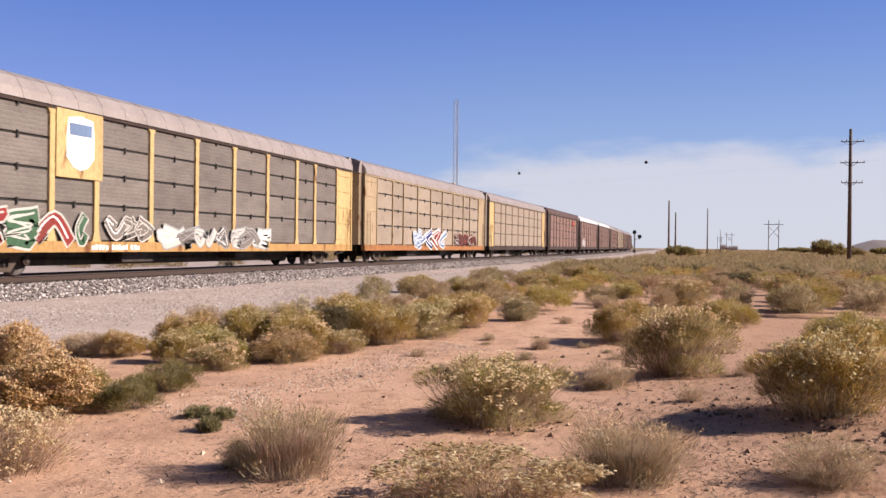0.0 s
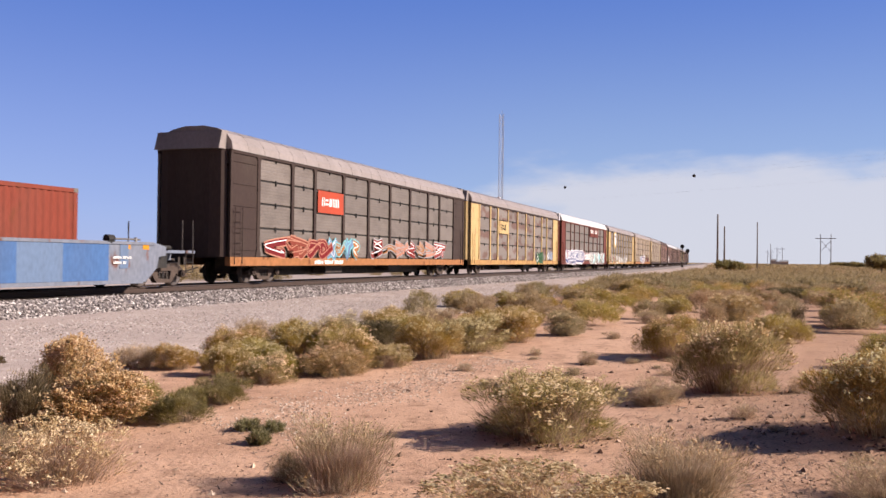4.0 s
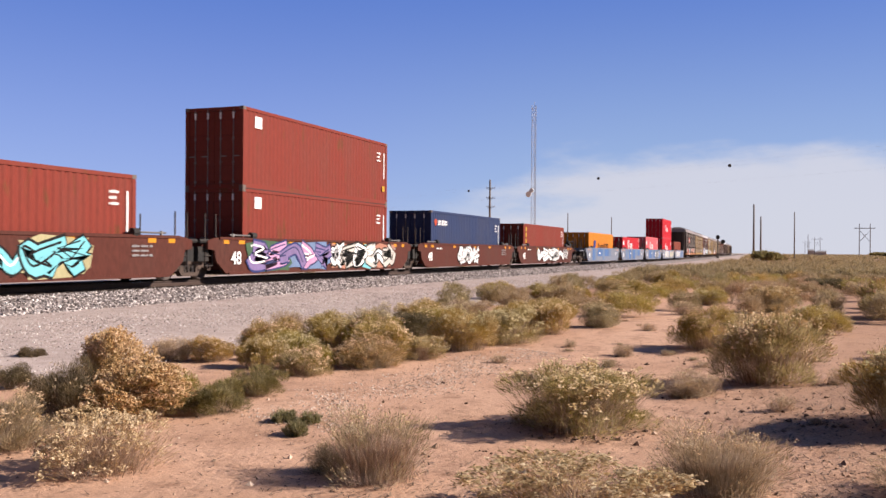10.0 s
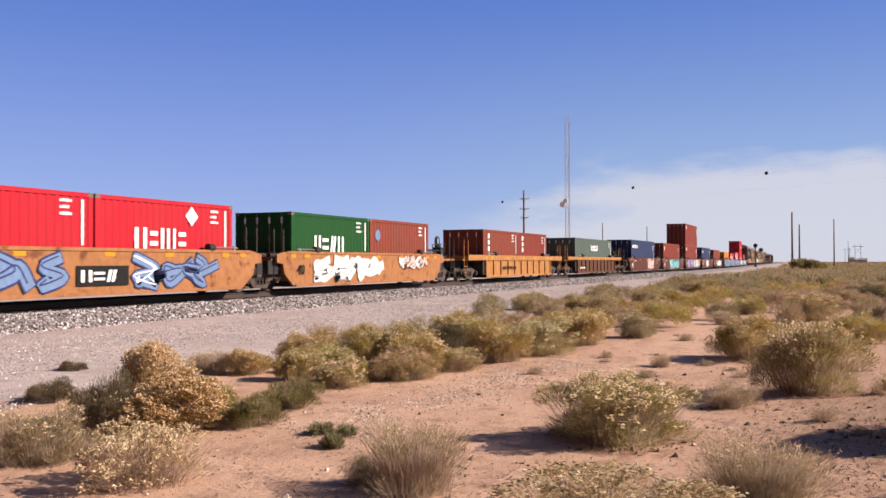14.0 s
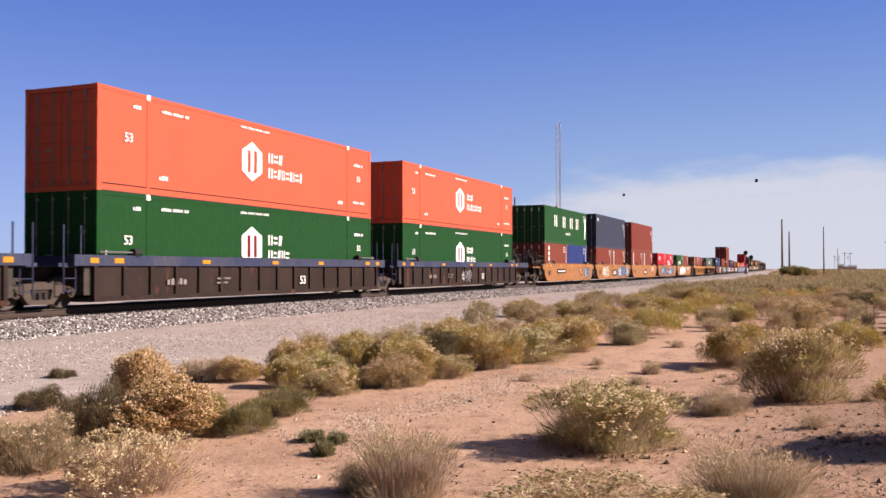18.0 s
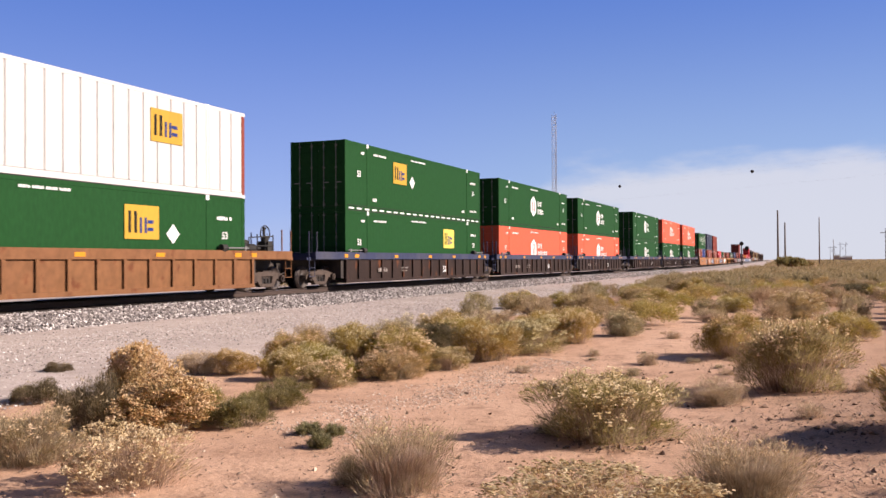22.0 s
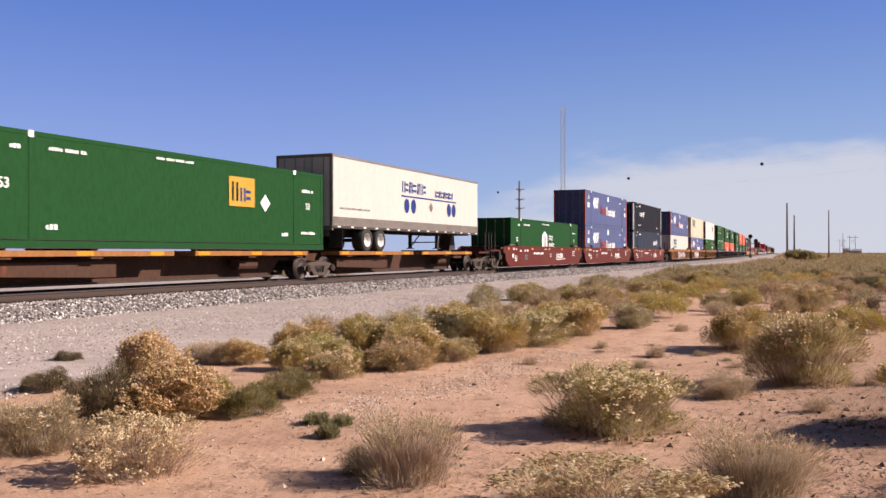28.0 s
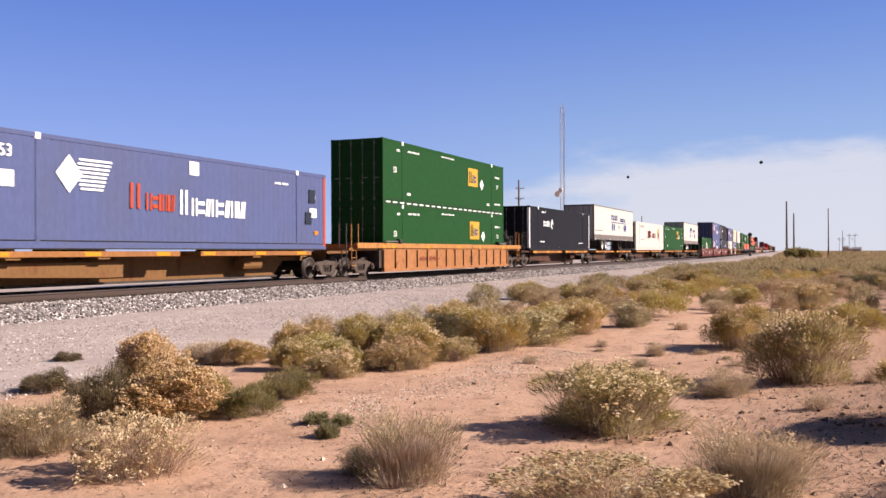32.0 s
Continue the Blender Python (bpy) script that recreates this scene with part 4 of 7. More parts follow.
def well_car(label, mat, pitch, well, style="smooth", chord=None, tail=False, head=False, gear="", ribs=14):
    """One platform of a double-stack well car: origin at its middle on the rail head, x towards the head."""
    c = thing("well_car", label, "rail car", "well cars of the train")
    b, t = well / 2, pitch / 2
    hw = 1.47
    chord = chord or mat
    end_h = t - 0.35 + (1.75 if head else 0.0)
    end_t = -(t - 0.35 + (1.75 if tail else 0.0))
    for s in (-1, 1):
        y0, y1 = sorted((s * hw, s * (hw - 0.09)))
        if style == "smooth":
            cut = max(0.45, (t - 0.35 - b) * 0.5)
            o = [(-b, 0.2), (b, 0.2), (b + cut, 0.62), (b + cut + 0.1, 0.98), (t - 0.45, 1.02), (t - 0.45, 1.30), (b + cut, 1.40),
                 (-b - cut, 1.40), (-t + 0.45, 1.30), (-t + 0.45, 1.02), (-b - cut - 0.1, 0.98), (-b - cut, 0.62)]
            part("side_wall", Mesh().prism(o, y0, y1), mat, c)
            part("top_chord", Mesh().box(-b - 0.4, b + 0.4, *sorted((s * (hw + 0.03), s * (hw - 0.12))), 1.34, 1.43), mat, c)
            part("bottom_sill", Mesh().box(-b * 0.98, b * 0.98, *sorted((s * (hw + 0.03), s * (hw - 0.15))), 0.16, 0.26), mat, c)
        else:
            part("side_wall", Mesh().box(-b, b, *sorted((s * (hw - 0.05), s * (hw - 0.1))), 0.22, 1.22), mat, c)
            part("top_chord", Mesh().box(end_t + 0.35, end_h - 0.35, *sorted((s * (hw + 0.02), s * (hw - 0.14))), 1.13 if chord is mat or chord.name == "chord_blue" else 1.2, 1.42), chord, c)
            part("bottom_sill", Mesh().box(-b, b, *sorted((s * (hw + 0.03), s * (hw - 0.14))), 0.17, 0.30), mat, c)
            for k in range(ribs + 1):
                x = -b + 0.06 + (2 * b - 0.12) * k / ribs
                if s < 0:
                    part("rib", Mesh().box(x - 0.06, x + 0.06, -hw - 0.02, -hw - 0.008, 0.29, 1.135).box(x - 0.018, x + 0.018, -hw - 0.01, -hw + 0.06, 0.29, 1.135), mat, c)
                elif k == 0:
                    rb = Mesh()
                    for q in range(ribs + 1):
                        xx = -b + 0.06 + (2 * b - 0.12) * q / ribs
                        rb.box(xx - 0.05, xx + 0.05, hw - 0.06, hw + 0.02, 0.29, 1.135)
                    part("far_ribs", rb, mat, c)
    f = Mesh()
    for k in range(7):
        x = -b + 0.3 + (2 * b - 0.6) * k / 6
        f.box(x - 0.3, x + 0.3, -hw + 0.1, hw - 0.1, 0.16, 0.28)
    part("well_floor", f, STEEL, c)
    for s, e in ((1, end_h), (-1, end_t)):
        w = Mesh().box(min(s * (b - 0.02), s * (b + 0.25)), max(s * (b - 0.02), s * (b + 0.25)), -hw + 0.1, hw - 0.1, 0.35, 1.28)
        w.box(min(s * b, e), max(s * b, e), -0.35, 0.35, 0.72, 1.12)
        part("end_sill", w, STEEL if style != "smooth" else mat, c)
        deck = Mesh().box(min(s * (b + 0.2), e), max(s * (b + 0.2), e), -1.3, 1.3, 1.1, 1.2)
        deck.box(min(s * (b + 0.2), s * (b + 0.7)), max(s * (b + 0.2), s * (b + 0.7)), -1.38, 1.38, 1.2, 1.38)
        part("end_platform", deck, chord if style != "smooth" else mat, c)
        if style == "smooth":
            # added black filler for the shaded machinery at the well end
            end_filler = Mesh().box(min(s * (b + 0.75), s * (t - 0.15)), max(s * (b + 0.75), s * (t - 0.15)), -1.3, -0.5, 0.62, 1.1)
            end_filler.bar((s * (b + 0.6), -1.36, 1.28), (s * (t - 0.1), -1.36, 1.28), 0.07, 8)
            part("end_gear", end_filler, DARK, c)
        ends_free = (s > 0 and head) or (s < 0 and tail)
        pipes = Mesh().bar((s * (b - 0.25), -1.43, 1.5), (s * (b - 1.6), -1.43, 1.5), 0.03, 6)
        pipes.bar((s * (b - 0.45), -1.43, 1.4), (s * (b - 0.45), -1.43, 1.56), 0.05, 6)
        guide = part("guide_bar", pipes, ROD, c)
        part("guide_knob", Mesh().bar((s * (b - 1.52), -1.43, 1.5), (s * (b - 1.8), -1.43, 1.5), 0.12, 10).bar((s * (b - 1.66), -1.43, 1.38), (s * (b - 1.66), -1.43, 1.5), 0.09, 8), DARK, guide)
        end_rails(c, e, s, STEEL if style == "smooth" else chord, ends_free and ("h" if s > 0 else "t") in gear)
        for xx, w_ in ((b + 0.15, 0.3), (b - 0.75, 0.36)):
            patch(c, "reflector", min(s * xx, s * (xx - w_)), max(s * xx, s * (xx - w_)), 1.20, 1.34, -hw - (0.0 if style == "smooth" else 0.02), AMBER)
        if ends_free:
            coupler(c, e, s)
            truck(c, s * t)
    if not tail:
        truck(c, -t)
    for k in (-0.45, 0.02, 0.4):
        patch(c, "reflector", b * k, b * k + 0.38, 1.20, 1.32, -hw - (0.0 if style == "smooth" else 0.02), AMBER)
    return c


def spine_car(label, mat, pitch, tail=False, head=False):
    """One platform of a spine car: a slim centre sill with side pads; origin at its middle on the rail head."""
    c = thing("spine_car", label, "rail car", "spine cars of the train")
    t = pitch / 2
    end_h, end_t = t - 0.3 + (1.6 if head else 0), -(t - 0.3 + (1.6 if tail else 0))
    m = Mesh().prism([(end_t, 0.72), (-t + 2.0, 0.72), (-t + 2.6, 0.20), (t - 2.6, 0.20), (t - 2.0, 0.72), (end_h, 0.72), (end_h, 1.0), (end_t, 1.0)], -0.28, 0.28)
    part("centre_sill", m, mat, c)
    part("sill_flange", Mesh().box(-t + 2.6, t - 2.6, -0.42, 0.42, 0.14, 0.20), STEEL, c)
    for x in (-t + 2.1, -3.6, 3.6, t - 2.1):
        part("cross_arm", Mesh().box(x - 0.22, x + 0.22, -1.28, 1.28, 0.86, 1.08).box(x - 0.12, x + 0.12, -1.2, 1.2, 1.08, 1.15), mat, c)
    for s in (-1, 1):
        for x0, x1 in ((-t + 1.2, -0.5), (0.5, t - 1.6)):
            pad = part("side_deck", Mesh().box(x0, x1, *sorted((s * 1.32, s * 0.45)), 0.93, 1.08), SPINEDECK, c)
            if s < 0:
                for k in (0.02, 0.45, 0.85):
                    xx = x0 + (x1 - x0) * k
                    patch(pad, "reflector", xx, xx + 0.6, 0.95, 1.06, -1.32, AMBER)
    part("apron", Mesh().prism([(-t + 1.6, 0.45), (-t + 5.4, 0.35), (-t + 6.2, 0.35), (-t + 6.2, 0.78), (-t + 1.6, 0.78)], -0.95, -0.85), mat, c)
    part("air_tank", Mesh().bar((t - 5.4, -0.75, 0.62), (t - 4.3, -0.75, 0.62), 0.2, 12), mat, c)
    for s, e, fr in ((1, end_h, head), (-1, end_t, tail)):
        if fr:
            end_rails(c, e, s, STEEL)
            part("end_platform", Mesh().box(min(e, s * (t - 0.4)), max(e, s * (t - 0.4)), -1.3, 1.3, 0.98, 1.08), mat, c)
            coupler(c, e, s)
            truck(c, s * t)
    if not tail:
        truck(c, -t)
    part("hitch", Mesh().box(t - 3.4, t - 2.5, -0.45, 0.45, 1.0, 1.12), STEEL, c)
    return c


# -- road trailers carried on spine cars --
RUBBER = surface("tyre_rubber", (0.016, 0.0152, 0.0144), rough=0.85, amount=0.4, dirt=(0.08, 0.064, 0.048))
RIM = surface("wheel_rim", (0.44, 0.424, 0.4), rough=0.45, metal=0.5, amount=0.3, dirt=(0.16, 0.12, 0.08))


def trailer(label, mat, low, blue):
    """A 16.1 m dry-van trailer: origin at the deck under its rear end (towards the tail)."""
    c = thing("semi_trailer", label, "trailer", "trailers on the train")
    L, hw, z0, z1 = C53, 1.295, 0.98, 3.88
    b = Mesh()
    corrugated(b, 0.0, L, z0 + 0.42, z1 - 0.06, -hw, -1, 0.61, 0.004)
    corrugated(b, 0.0, L, z0 + 0.42, z1 - 0.06, hw, 1, 0.61, 0.004)
    part("side_panel", b, mat, c)
    part("front_wall", Mesh().box(L - 0.05, L, -hw + 0.02, hw - 0.02, z0, z1 - 0.05), mat, c)
    part("roof", Mesh().box(0, L, -hw + 0.03, hw - 0.03, z1 - 0.05, z1 - 0.01), mat, c)
    for s in (-1, 1):
        y0, y1 = sorted((s * (hw + 0.012), s * (hw - 0.06)))
        part("lower_band", Mesh().box(0, L, y0, y1, z0 + 0.06, z0 + 0.42), low, c)
        part("bottom_rail", Mesh().box(0, L, y0, y1, z0 - 0.04, z0 + 0.06), STEEL, c)
        part("top_rail", Mesh().box(0, L, y0, y1, z1 - 0.1, z1), ROD, c)
    for s in (-1, 1):
        d = Mesh().box(-0.01, 0.03, *sorted((s * 0.02, s * (hw - 0.12))), z0 + 0.05, z1 - 0.1)
        door = part("door", d, mat, c)
        for k in (0.3, 0.7):
            part("lock_rod", Mesh().bar((-0.03, s * k * hw, z0), (-0.03, s * k * hw, z1 - 0.1), 0.02, 6), ROD, door)
    part("door_frame", Mesh().box(-0.02, 0.06, -hw, -hw + 0.12, z0 - 0.05, z1).box(-0.02, 0.06, hw - 0.12, hw, z0 - 0.05, z1)
         .box(-0.02, 0.06, -hw, hw, z1 - 0.12, z1 + 0.01).box(-0.04, 0.06, -hw, hw, z0 - 0.12, z0 + 0.05), low, c)
    part("frame_rail", Mesh().box(0.3, 5.5, -0.5, -0.4, z0 - 0.35, z0 - 0.04).box(0.3, 5.5, 0.4, 0.5, z0 - 0.35, z0 - 0.04), STEEL, c)
    for k in range(18):
        part("cross_member", Mesh().box(5.6 + k * 0.55, 5.68 + k * 0.55, -hw + 0.1, hw - 0.1, z0 - 0.1, z0 - 0.02), STEEL, c)
    for x in (3.0, 4.25):
        part("axle", Mesh().bar((x, -1.0, 0.5), (x, 1.0, 0.5), 0.07, 8), STEEL, c)
        for s in (-1, 1):
            w = part("wheel", Mesh().lathe((x, 0.5), ((0.0, -0.14), (0.26, -0.14), (0.28, -0.28), (0.30, -0.28)), 18), RIM, c, smooth=True)
            y = 1.0
            ty = Mesh().lathe((x, 0.5), ((0.29, -0.26), (0.34, -0.29), (0.46, -0.28), (0.5, -0.24), (0.5, 0.2), (0.46, 0.24), (0.3, 0.2)), 22)
            tyre = part("tyre", ty, RUBBER, w, smooth=True)
            w.location = (0, s * 1.0, 0)
            if s > 0:
                w.location = (2 * x, s * 1.0, 0)
                w.rotation_euler = (0, 0, math.pi)
    flap = Mesh().box(0.9, 0.92, -hw + 0.05, -hw + 0.65, 0.15, z0 - 0.1).box(0.9, 0.92, hw - 0.65, hw - 0.05, 0.15, z0 - 0.1)
    part("mud_flap", flap, RUBBER, c)
    leg = Mesh()
    for s in (-1, 1):
        leg.box(11.6, 11.75, s * 0.75 - 0.07, s * 0.75 + 0.07, 0.2, z0)
        leg.bar((11.7, s * 0.75, 0.25), (12.6, s * 0.6, z0 - 0.05), 0.035, 5)
        leg.box(11.5, 11.85, s * 0.75 - 0.15, s * 0.75 + 0.15, 0.16, 0.2)
    leg.bar((11.67, -0.75, 0.5), (11.67, 0.75, 0.5), 0.03, 5)
    part("landing_gear", leg, STEEL, c)
    part("kingpin_stand", Mesh().prism([(14.3, 0.0), (15.2, 0.0), (15.0, z0 - 0.05), (14.6, z0 - 0.05)], -0.35, 0.35), STEEL, c)
    y = -hw
    lettering(c, 6.4, z0 + 1.75, 0.52, (0.75, 0.5, 0.5, 0.25, 0.75, 0.75, 0.6, 0.55), y, blue, gap=0.12)
    lettering(c, 10.2, z0 + 1.70, 0.36, (0.6, 0.6, 0.25, 0.6, 0.6, 0.55, 0.4, 0.55, 0.3, 0.3, 0.55, 0.5), y, blue, gap=0.1)
    patch(c, "logo_stripe", 6.3, 13.0, z0 + 1.55, z0 + 1.62, y, blue)
    for x in (6.9, 7.65, 12.0, 12.65):
        part("logo_disc", Mesh().prism([(x + 0.28 * math.cos(a), z0 + 1.15 + 0.34 * math.sin(a)) for a in [k * math.tau / 16 for k in range(16)]], y - 0.008, y), blue, c)
    part("logo_diamond", Mesh().prism([(9.7, z0 + 0.95), (9.95, z0 + 1.2), (9.7, z0 + 1.45), (9.45, z0 + 1.2)], y - 0.008, y), PANEL, c)
    fine_print(c, 0.6, z0 + 0.72, (2.6,), y, ROD, 0.1)
    dots = Mesh()
    for k in range(15):
        dots.box(0.4 + k * 1.1, 0.62 + k * 1.1, -hw - 0.02, -hw - 0.01, z0 + 0.0, z0 + 0.05)
    part("reflector_tape", dots, WHITE, c)
    return c

# ---- paints of the train's loads ----
KRED = paint("liner_red", (0.54, 0.02, 0.032), amount=0.14)
PINKRED = paint("faded_red", (0.70, 0.135, 0.15), amount=0.2)
BRICK = paint("brick_red", (0.235, 0.045, 0.03), rust=0.1)
BROWN = paint("box_brown", (0.25, 0.056, 0.034), rust=0.2)
ORANGE = paint("liner_orange", (0.68, 0.225, 0.024), amount=0.15)
NAVY = paint("navy_blue", (0.032, 0.0512, 0.122))
GREYBLUE = paint("grey_blue", (0.0448, 0.0544, 0.0896))
SAGE = paint("sage_green", (0.10, 0.138, 0.115))
GREEN = paint("deep_green", (0.0125, 0.069, 0.0175), amount=0.3, dirt=(0.012, 0.055, 0.018), scale=0.6, spec=0.08, rough=0.7)
LEAF = paint("liner_green", (0.012, 0.082, 0.020), amount=0.12, spec=0.1)
HUBORANGE = paint("bright_orange", (0.73, 0.122, 0.062), amount=0.12)
BLUE = paint("stack_blue", (0.092, 0.115, 0.24), amount=0.2)
CREAM = paint("cream_white", (0.60, 0.545, 0.41), amount=0.15, dirt=(0.28, 0.216, 0.136))
OFFWHITE = paint("off_white", (0.60, 0.572, 0.515), amount=0.13, dirt=(0.32, 0.272, 0.216))
RIBWHITE = paint("ribbed_white", (0.64, 0.625, 0.60), amount=0.12, dirt=(0.24, 0.216, 0.184))
CHAR = paint("charcoal", (0.015, 0.0155, 0.021), amount=0.12, dirt=(0.035, 0.031, 0.03), spec=0.05)
SLATE = paint("slate_blue", (0.02, 0.03, 0.052), amount=0.2)
ROYAL = paint("royal_blue", (0.0224, 0.0448, 0.192), amount=0.15)
CYAN = paint("logo_cyan", (0.06, 0.13, 0.20), amount=0.25)
SAFETY = paint("safety_red", (0.48, 0.0768, 0.0384), amount=0.2)
GOLD = paint("logo_gold", (0.56, 0.34, 0.045), amount=0.15)
PALEGOLD = paint("faded_logo_gold", (0.80, 0.62, 0.12), amount=0.15)
WORNPRINT = paint("worn_print", (0.36, 0.31, 0.28), amount=0.5)
CRIMSON = paint("crest_red", (0.192, 0.0128, 0.016), amount=0.2)
WELLBLUE = surface("well_blue", (0.155, 0.17, 0.205), rough=0.6, spec=0.2, amount=0.5, dirt=(0.115, 0.15, 0.22), scale=0.5, fine=10, streak=2.2, bump=0.004, rust=0.05)
REPAINT = paint("repaint_blue", (0.075, 0.165, 0.36), amount=0.3)
REPAINT_PALE = paint("repaint_pale_blue", (0.15, 0.22, 0.34), amount=0.3)
PRIMER = paint("primer_red", (0.20, 0.06, 0.045), amount=0.4)
WELLBROWN = paint("well_brown", (0.109, 0.0333, 0.023), amount=0.45, dirt=(0.064, 0.036, 0.028))
WELLRED = paint("well_red", (0.128, 0.0224, 0.0166), amount=0.3)
WELLORANGE = paint("well_orange", (0.40, 0.175, 0.07), amount=0.4, dirt=(0.24, 0.104, 0.04), rust=0.12, streak=1.3, fine=5, scale=0.6)
WELLYELLOW = paint("well_yellow", (0.46, 0.215, 0.07), amount=0.45, dirt=(0.28, 0.12, 0.04), rust=0.1, streak=1.3, fine=5, scale=0.6)
WELLRUST = paint("well_rust", (0.125, 0.055, 0.031), amount=0.5, dirt=(0.064, 0.036, 0.024), rust=0.2)
WELLTAN = paint("well_tan", (0.235, 0.108, 0.048), amount=0.45, dirt=(0.15, 0.066, 0.036), rust=0.12, streak=1.3, fine=5, scale=0.6)
WELLGREY = paint("well_grey", (0.036, 0.0225, 0.0185), amount=0.5, dirt=(0.056, 0.034, 0.027), rust=0.06)
CHORDBLUE = paint("chord_blue", (0.046, 0.054, 0.105), amount=0.4, dirt=(0.104, 0.096, 0.096))
SPINEDECK = paint("spine_deck", (0.36, 0.155, 0.05), amount=0.5, dirt=(0.16, 0.075, 0.035))
SPINEBROWN = paint("spine_brown", (0.085, 0.042, 0.028), amount=0.5, dirt=(0.072, 0.04, 0.028), rust=0.15)
SPINEYELLOW = paint("spine_yellow", (0.21, 0.105, 0.04), amount=0.5, dirt=(0.176, 0.088, 0.04), rust=0.2)
TEAL = paint("spray_teal", (0.20, 0.60, 0.66), amount=0.2)
SKYBLUE = paint("spray_blue", (0.179, 0.269, 0.435), amount=0.3)
VIOLET = paint("spray_violet", (0.243, 0.179, 0.352), amount=0.3)
PINK = paint("spray_pink", (0.60, 0.33, 0.52), amount=0.3)
PEACH = paint("spray_peach", (0.512, 0.243, 0.166), amount=0.3)
SPRAYGREEN = paint("spray_green", (0.064, 0.141, 0.0768), amount=0.4)
SPRAYRED = paint("spray_red", (0.288, 0.0448, 0.0384), amount=0.4)
INDIGO = paint("spray_indigo", (0.0384, 0.0512, 0.16), amount=0.4)
SILVER = paint("spray_silver", (0.384, 0.384, 0.384), amount=0.3)
PALEYELLOW = paint("spray_yellow", (0.461, 0.422, 0.23), amount=0.3)
BLACK = paint("black_paint", (0.0128, 0.0128, 0.0128), amount=0.2)

Y4, Y5, YW, YR = -1.222, -1.306, -1.50, -1.565

# ---- autoracks, head of the train first ----
RACK = 421.4 - 13.7
for k in range(9, 1, -1):
    red, tan = k in (3, 4), k in (2, 7)
    car = autorack("weathered tan autorack with ribbed side panels" if tan else "brown autorack with ribbed side panels, coupled in the train",
                   TANPANEL if tan else BROWNPANEL, TANPOST if tan else DARKPOST, DARKPOST, ROOF_WHITE if k in (4, 5) else ROOF_DARK if red else ROOF_GREY,
                   YELLOW if tan else DARKPOST, detail=False)
    place(car, RACK + 29.25 * k)
    if k == 3:
        patch(car, "sign", 20.9, 22.7, 3.95, 4.5, YR, SAFETY)
    if k == 4:
        graffiti(car, 3.5, 7.5, 1.0, 2.3, YR, (SILVER,), WHITE, 3, 4)
car = place(autorack("taupe autorack with beige posts and ends and blue graffiti", TANPANEL, BEIGE, WELLORANGE, ROOF_GREY, BEIGE), RACK + 29.3)
graffiti(car, 9.0, 16.0, 0.7, 2.1, YR, (SKYBLUE, ROYAL, SPRAYRED), WHITE, 4, 11)
graffiti(car, 18.4, 24.4, 0.9, 1.9, YR, (DARKPOST,), SPRAYRED, 5, 12)
car = place(autorack("grey autorack with yellow posts and a white shield sign", PANEL, YELLOW, SILL, ROOF_GREY, YELLOW), 407.7)
patch(car, "sign", 4.78, 6.86, 2.85, 4.82, YR, YELLOW, 0.02)
shield = [(5.2, 3.45), (5.5, 3.17), (5.82, 3.08), (6.14, 3.17), (6.44, 3.45), (6.44, 4.2), (6.36, 4.6), (5.82, 4.68), (5.28, 4.6), (5.2, 4.2)]
part("shield", Mesh().prism(shield, YR - 0.03, YR), WHITE, car)
patch(car, "shield_band", 5.32, 6.32, 4.1, 4.45, YR - 0.03, SKYBLUE)
graffiti(car, 0.5, 6.5, 0.75, 1.95, YR, (SPRAYGREEN, SPRAYRED), OFFWHITE, 5, 21)
graffiti(car, 7.2, 9.5, 1.0, 1.85, YR, (PANEL,), OFFWHITE, 3, 22)
graffiti(car, 10.1, 18.0, 0.75, 1.65, YR, (OFFWHITE, PANEL), SILVER, 7, 23)
fine_print(car, 6.4, 0.72, (2.5,), YR - 0.01, WHITE, 0.2)
car = place(autorack("autorack with red-brown posts, white roof, blue and green graffiti", PANEL, REDPOST, REDPOST, ROOF_WHITE, REDPOST), 378.2)
patch(car, "sign", 15.6, 18.25, 3.72, 4.74, YR, REDPOST, 0.02)
patch(car, "sign", 18.45, 21.1, 3.72, 4.74, YR, REDPOST, 0.02)
lettering(car, 15.8, 4.1, 0.42, (0.6, 0.6, 0.6, 0.5, 0.6, 0.5, 0.5, 0.6), YR - 0.02, WHITE, gap=0.08)
lettering(car, 18.7, 4.1, 0.42, (0.6, 0.6, 0.5, 0.25, 0.5, 0.25, 0.5), YR - 0.02, WHITE, gap=0.08)
graffiti(car, 2.0, 3.2, 0.9, 2.3, YR, (VIOLET, SPRAYRED), PEACH, 2, 35)
graffiti(car, 2.2, 12.2, 0.65, 2.15, YR, (ROYAL, ROYAL, INDIGO), WHITE, 8, 31, 0.3, (SPRAYRED, VIOLET, INDIGO), 1.25)
graffiti(car, 11.9, 15.6, 1.1, 1.95, YR, (WHITE,), SPRAYRED, 6, 32)
graffiti(car, 15.6, 25.6, 0.65, 2.0, YR, (SPRAYGREEN, DARKPOST, TEAL), WHITE, 9, 33, 0.3, (DARKPOST, SPRAYRED), 1.2)
fine_print(car, 7.8, 0.68, (2.6,), YR - 0.012, WHITE, 0.2)
car = place(autorack("rust-streaked autorack with yellow posts and a yellow sign", PANEL_RUST, YELLOW, SILL, ROOF_GREY, YELLOW), 349.1)
patch(car, "sign", 6.82, 9.4, 2.95, 3.86, YR, YELLOW, 0.02)
lettering(car, 7.2, 3.2, 0.44, (1.0, 1.0, 1.0), YR - 0.02, BLACK)
graffiti(car, 18.9, 21.2, 0.7, 1.75, YR, (SPRAYGREEN,), LEAF, 3, 41)
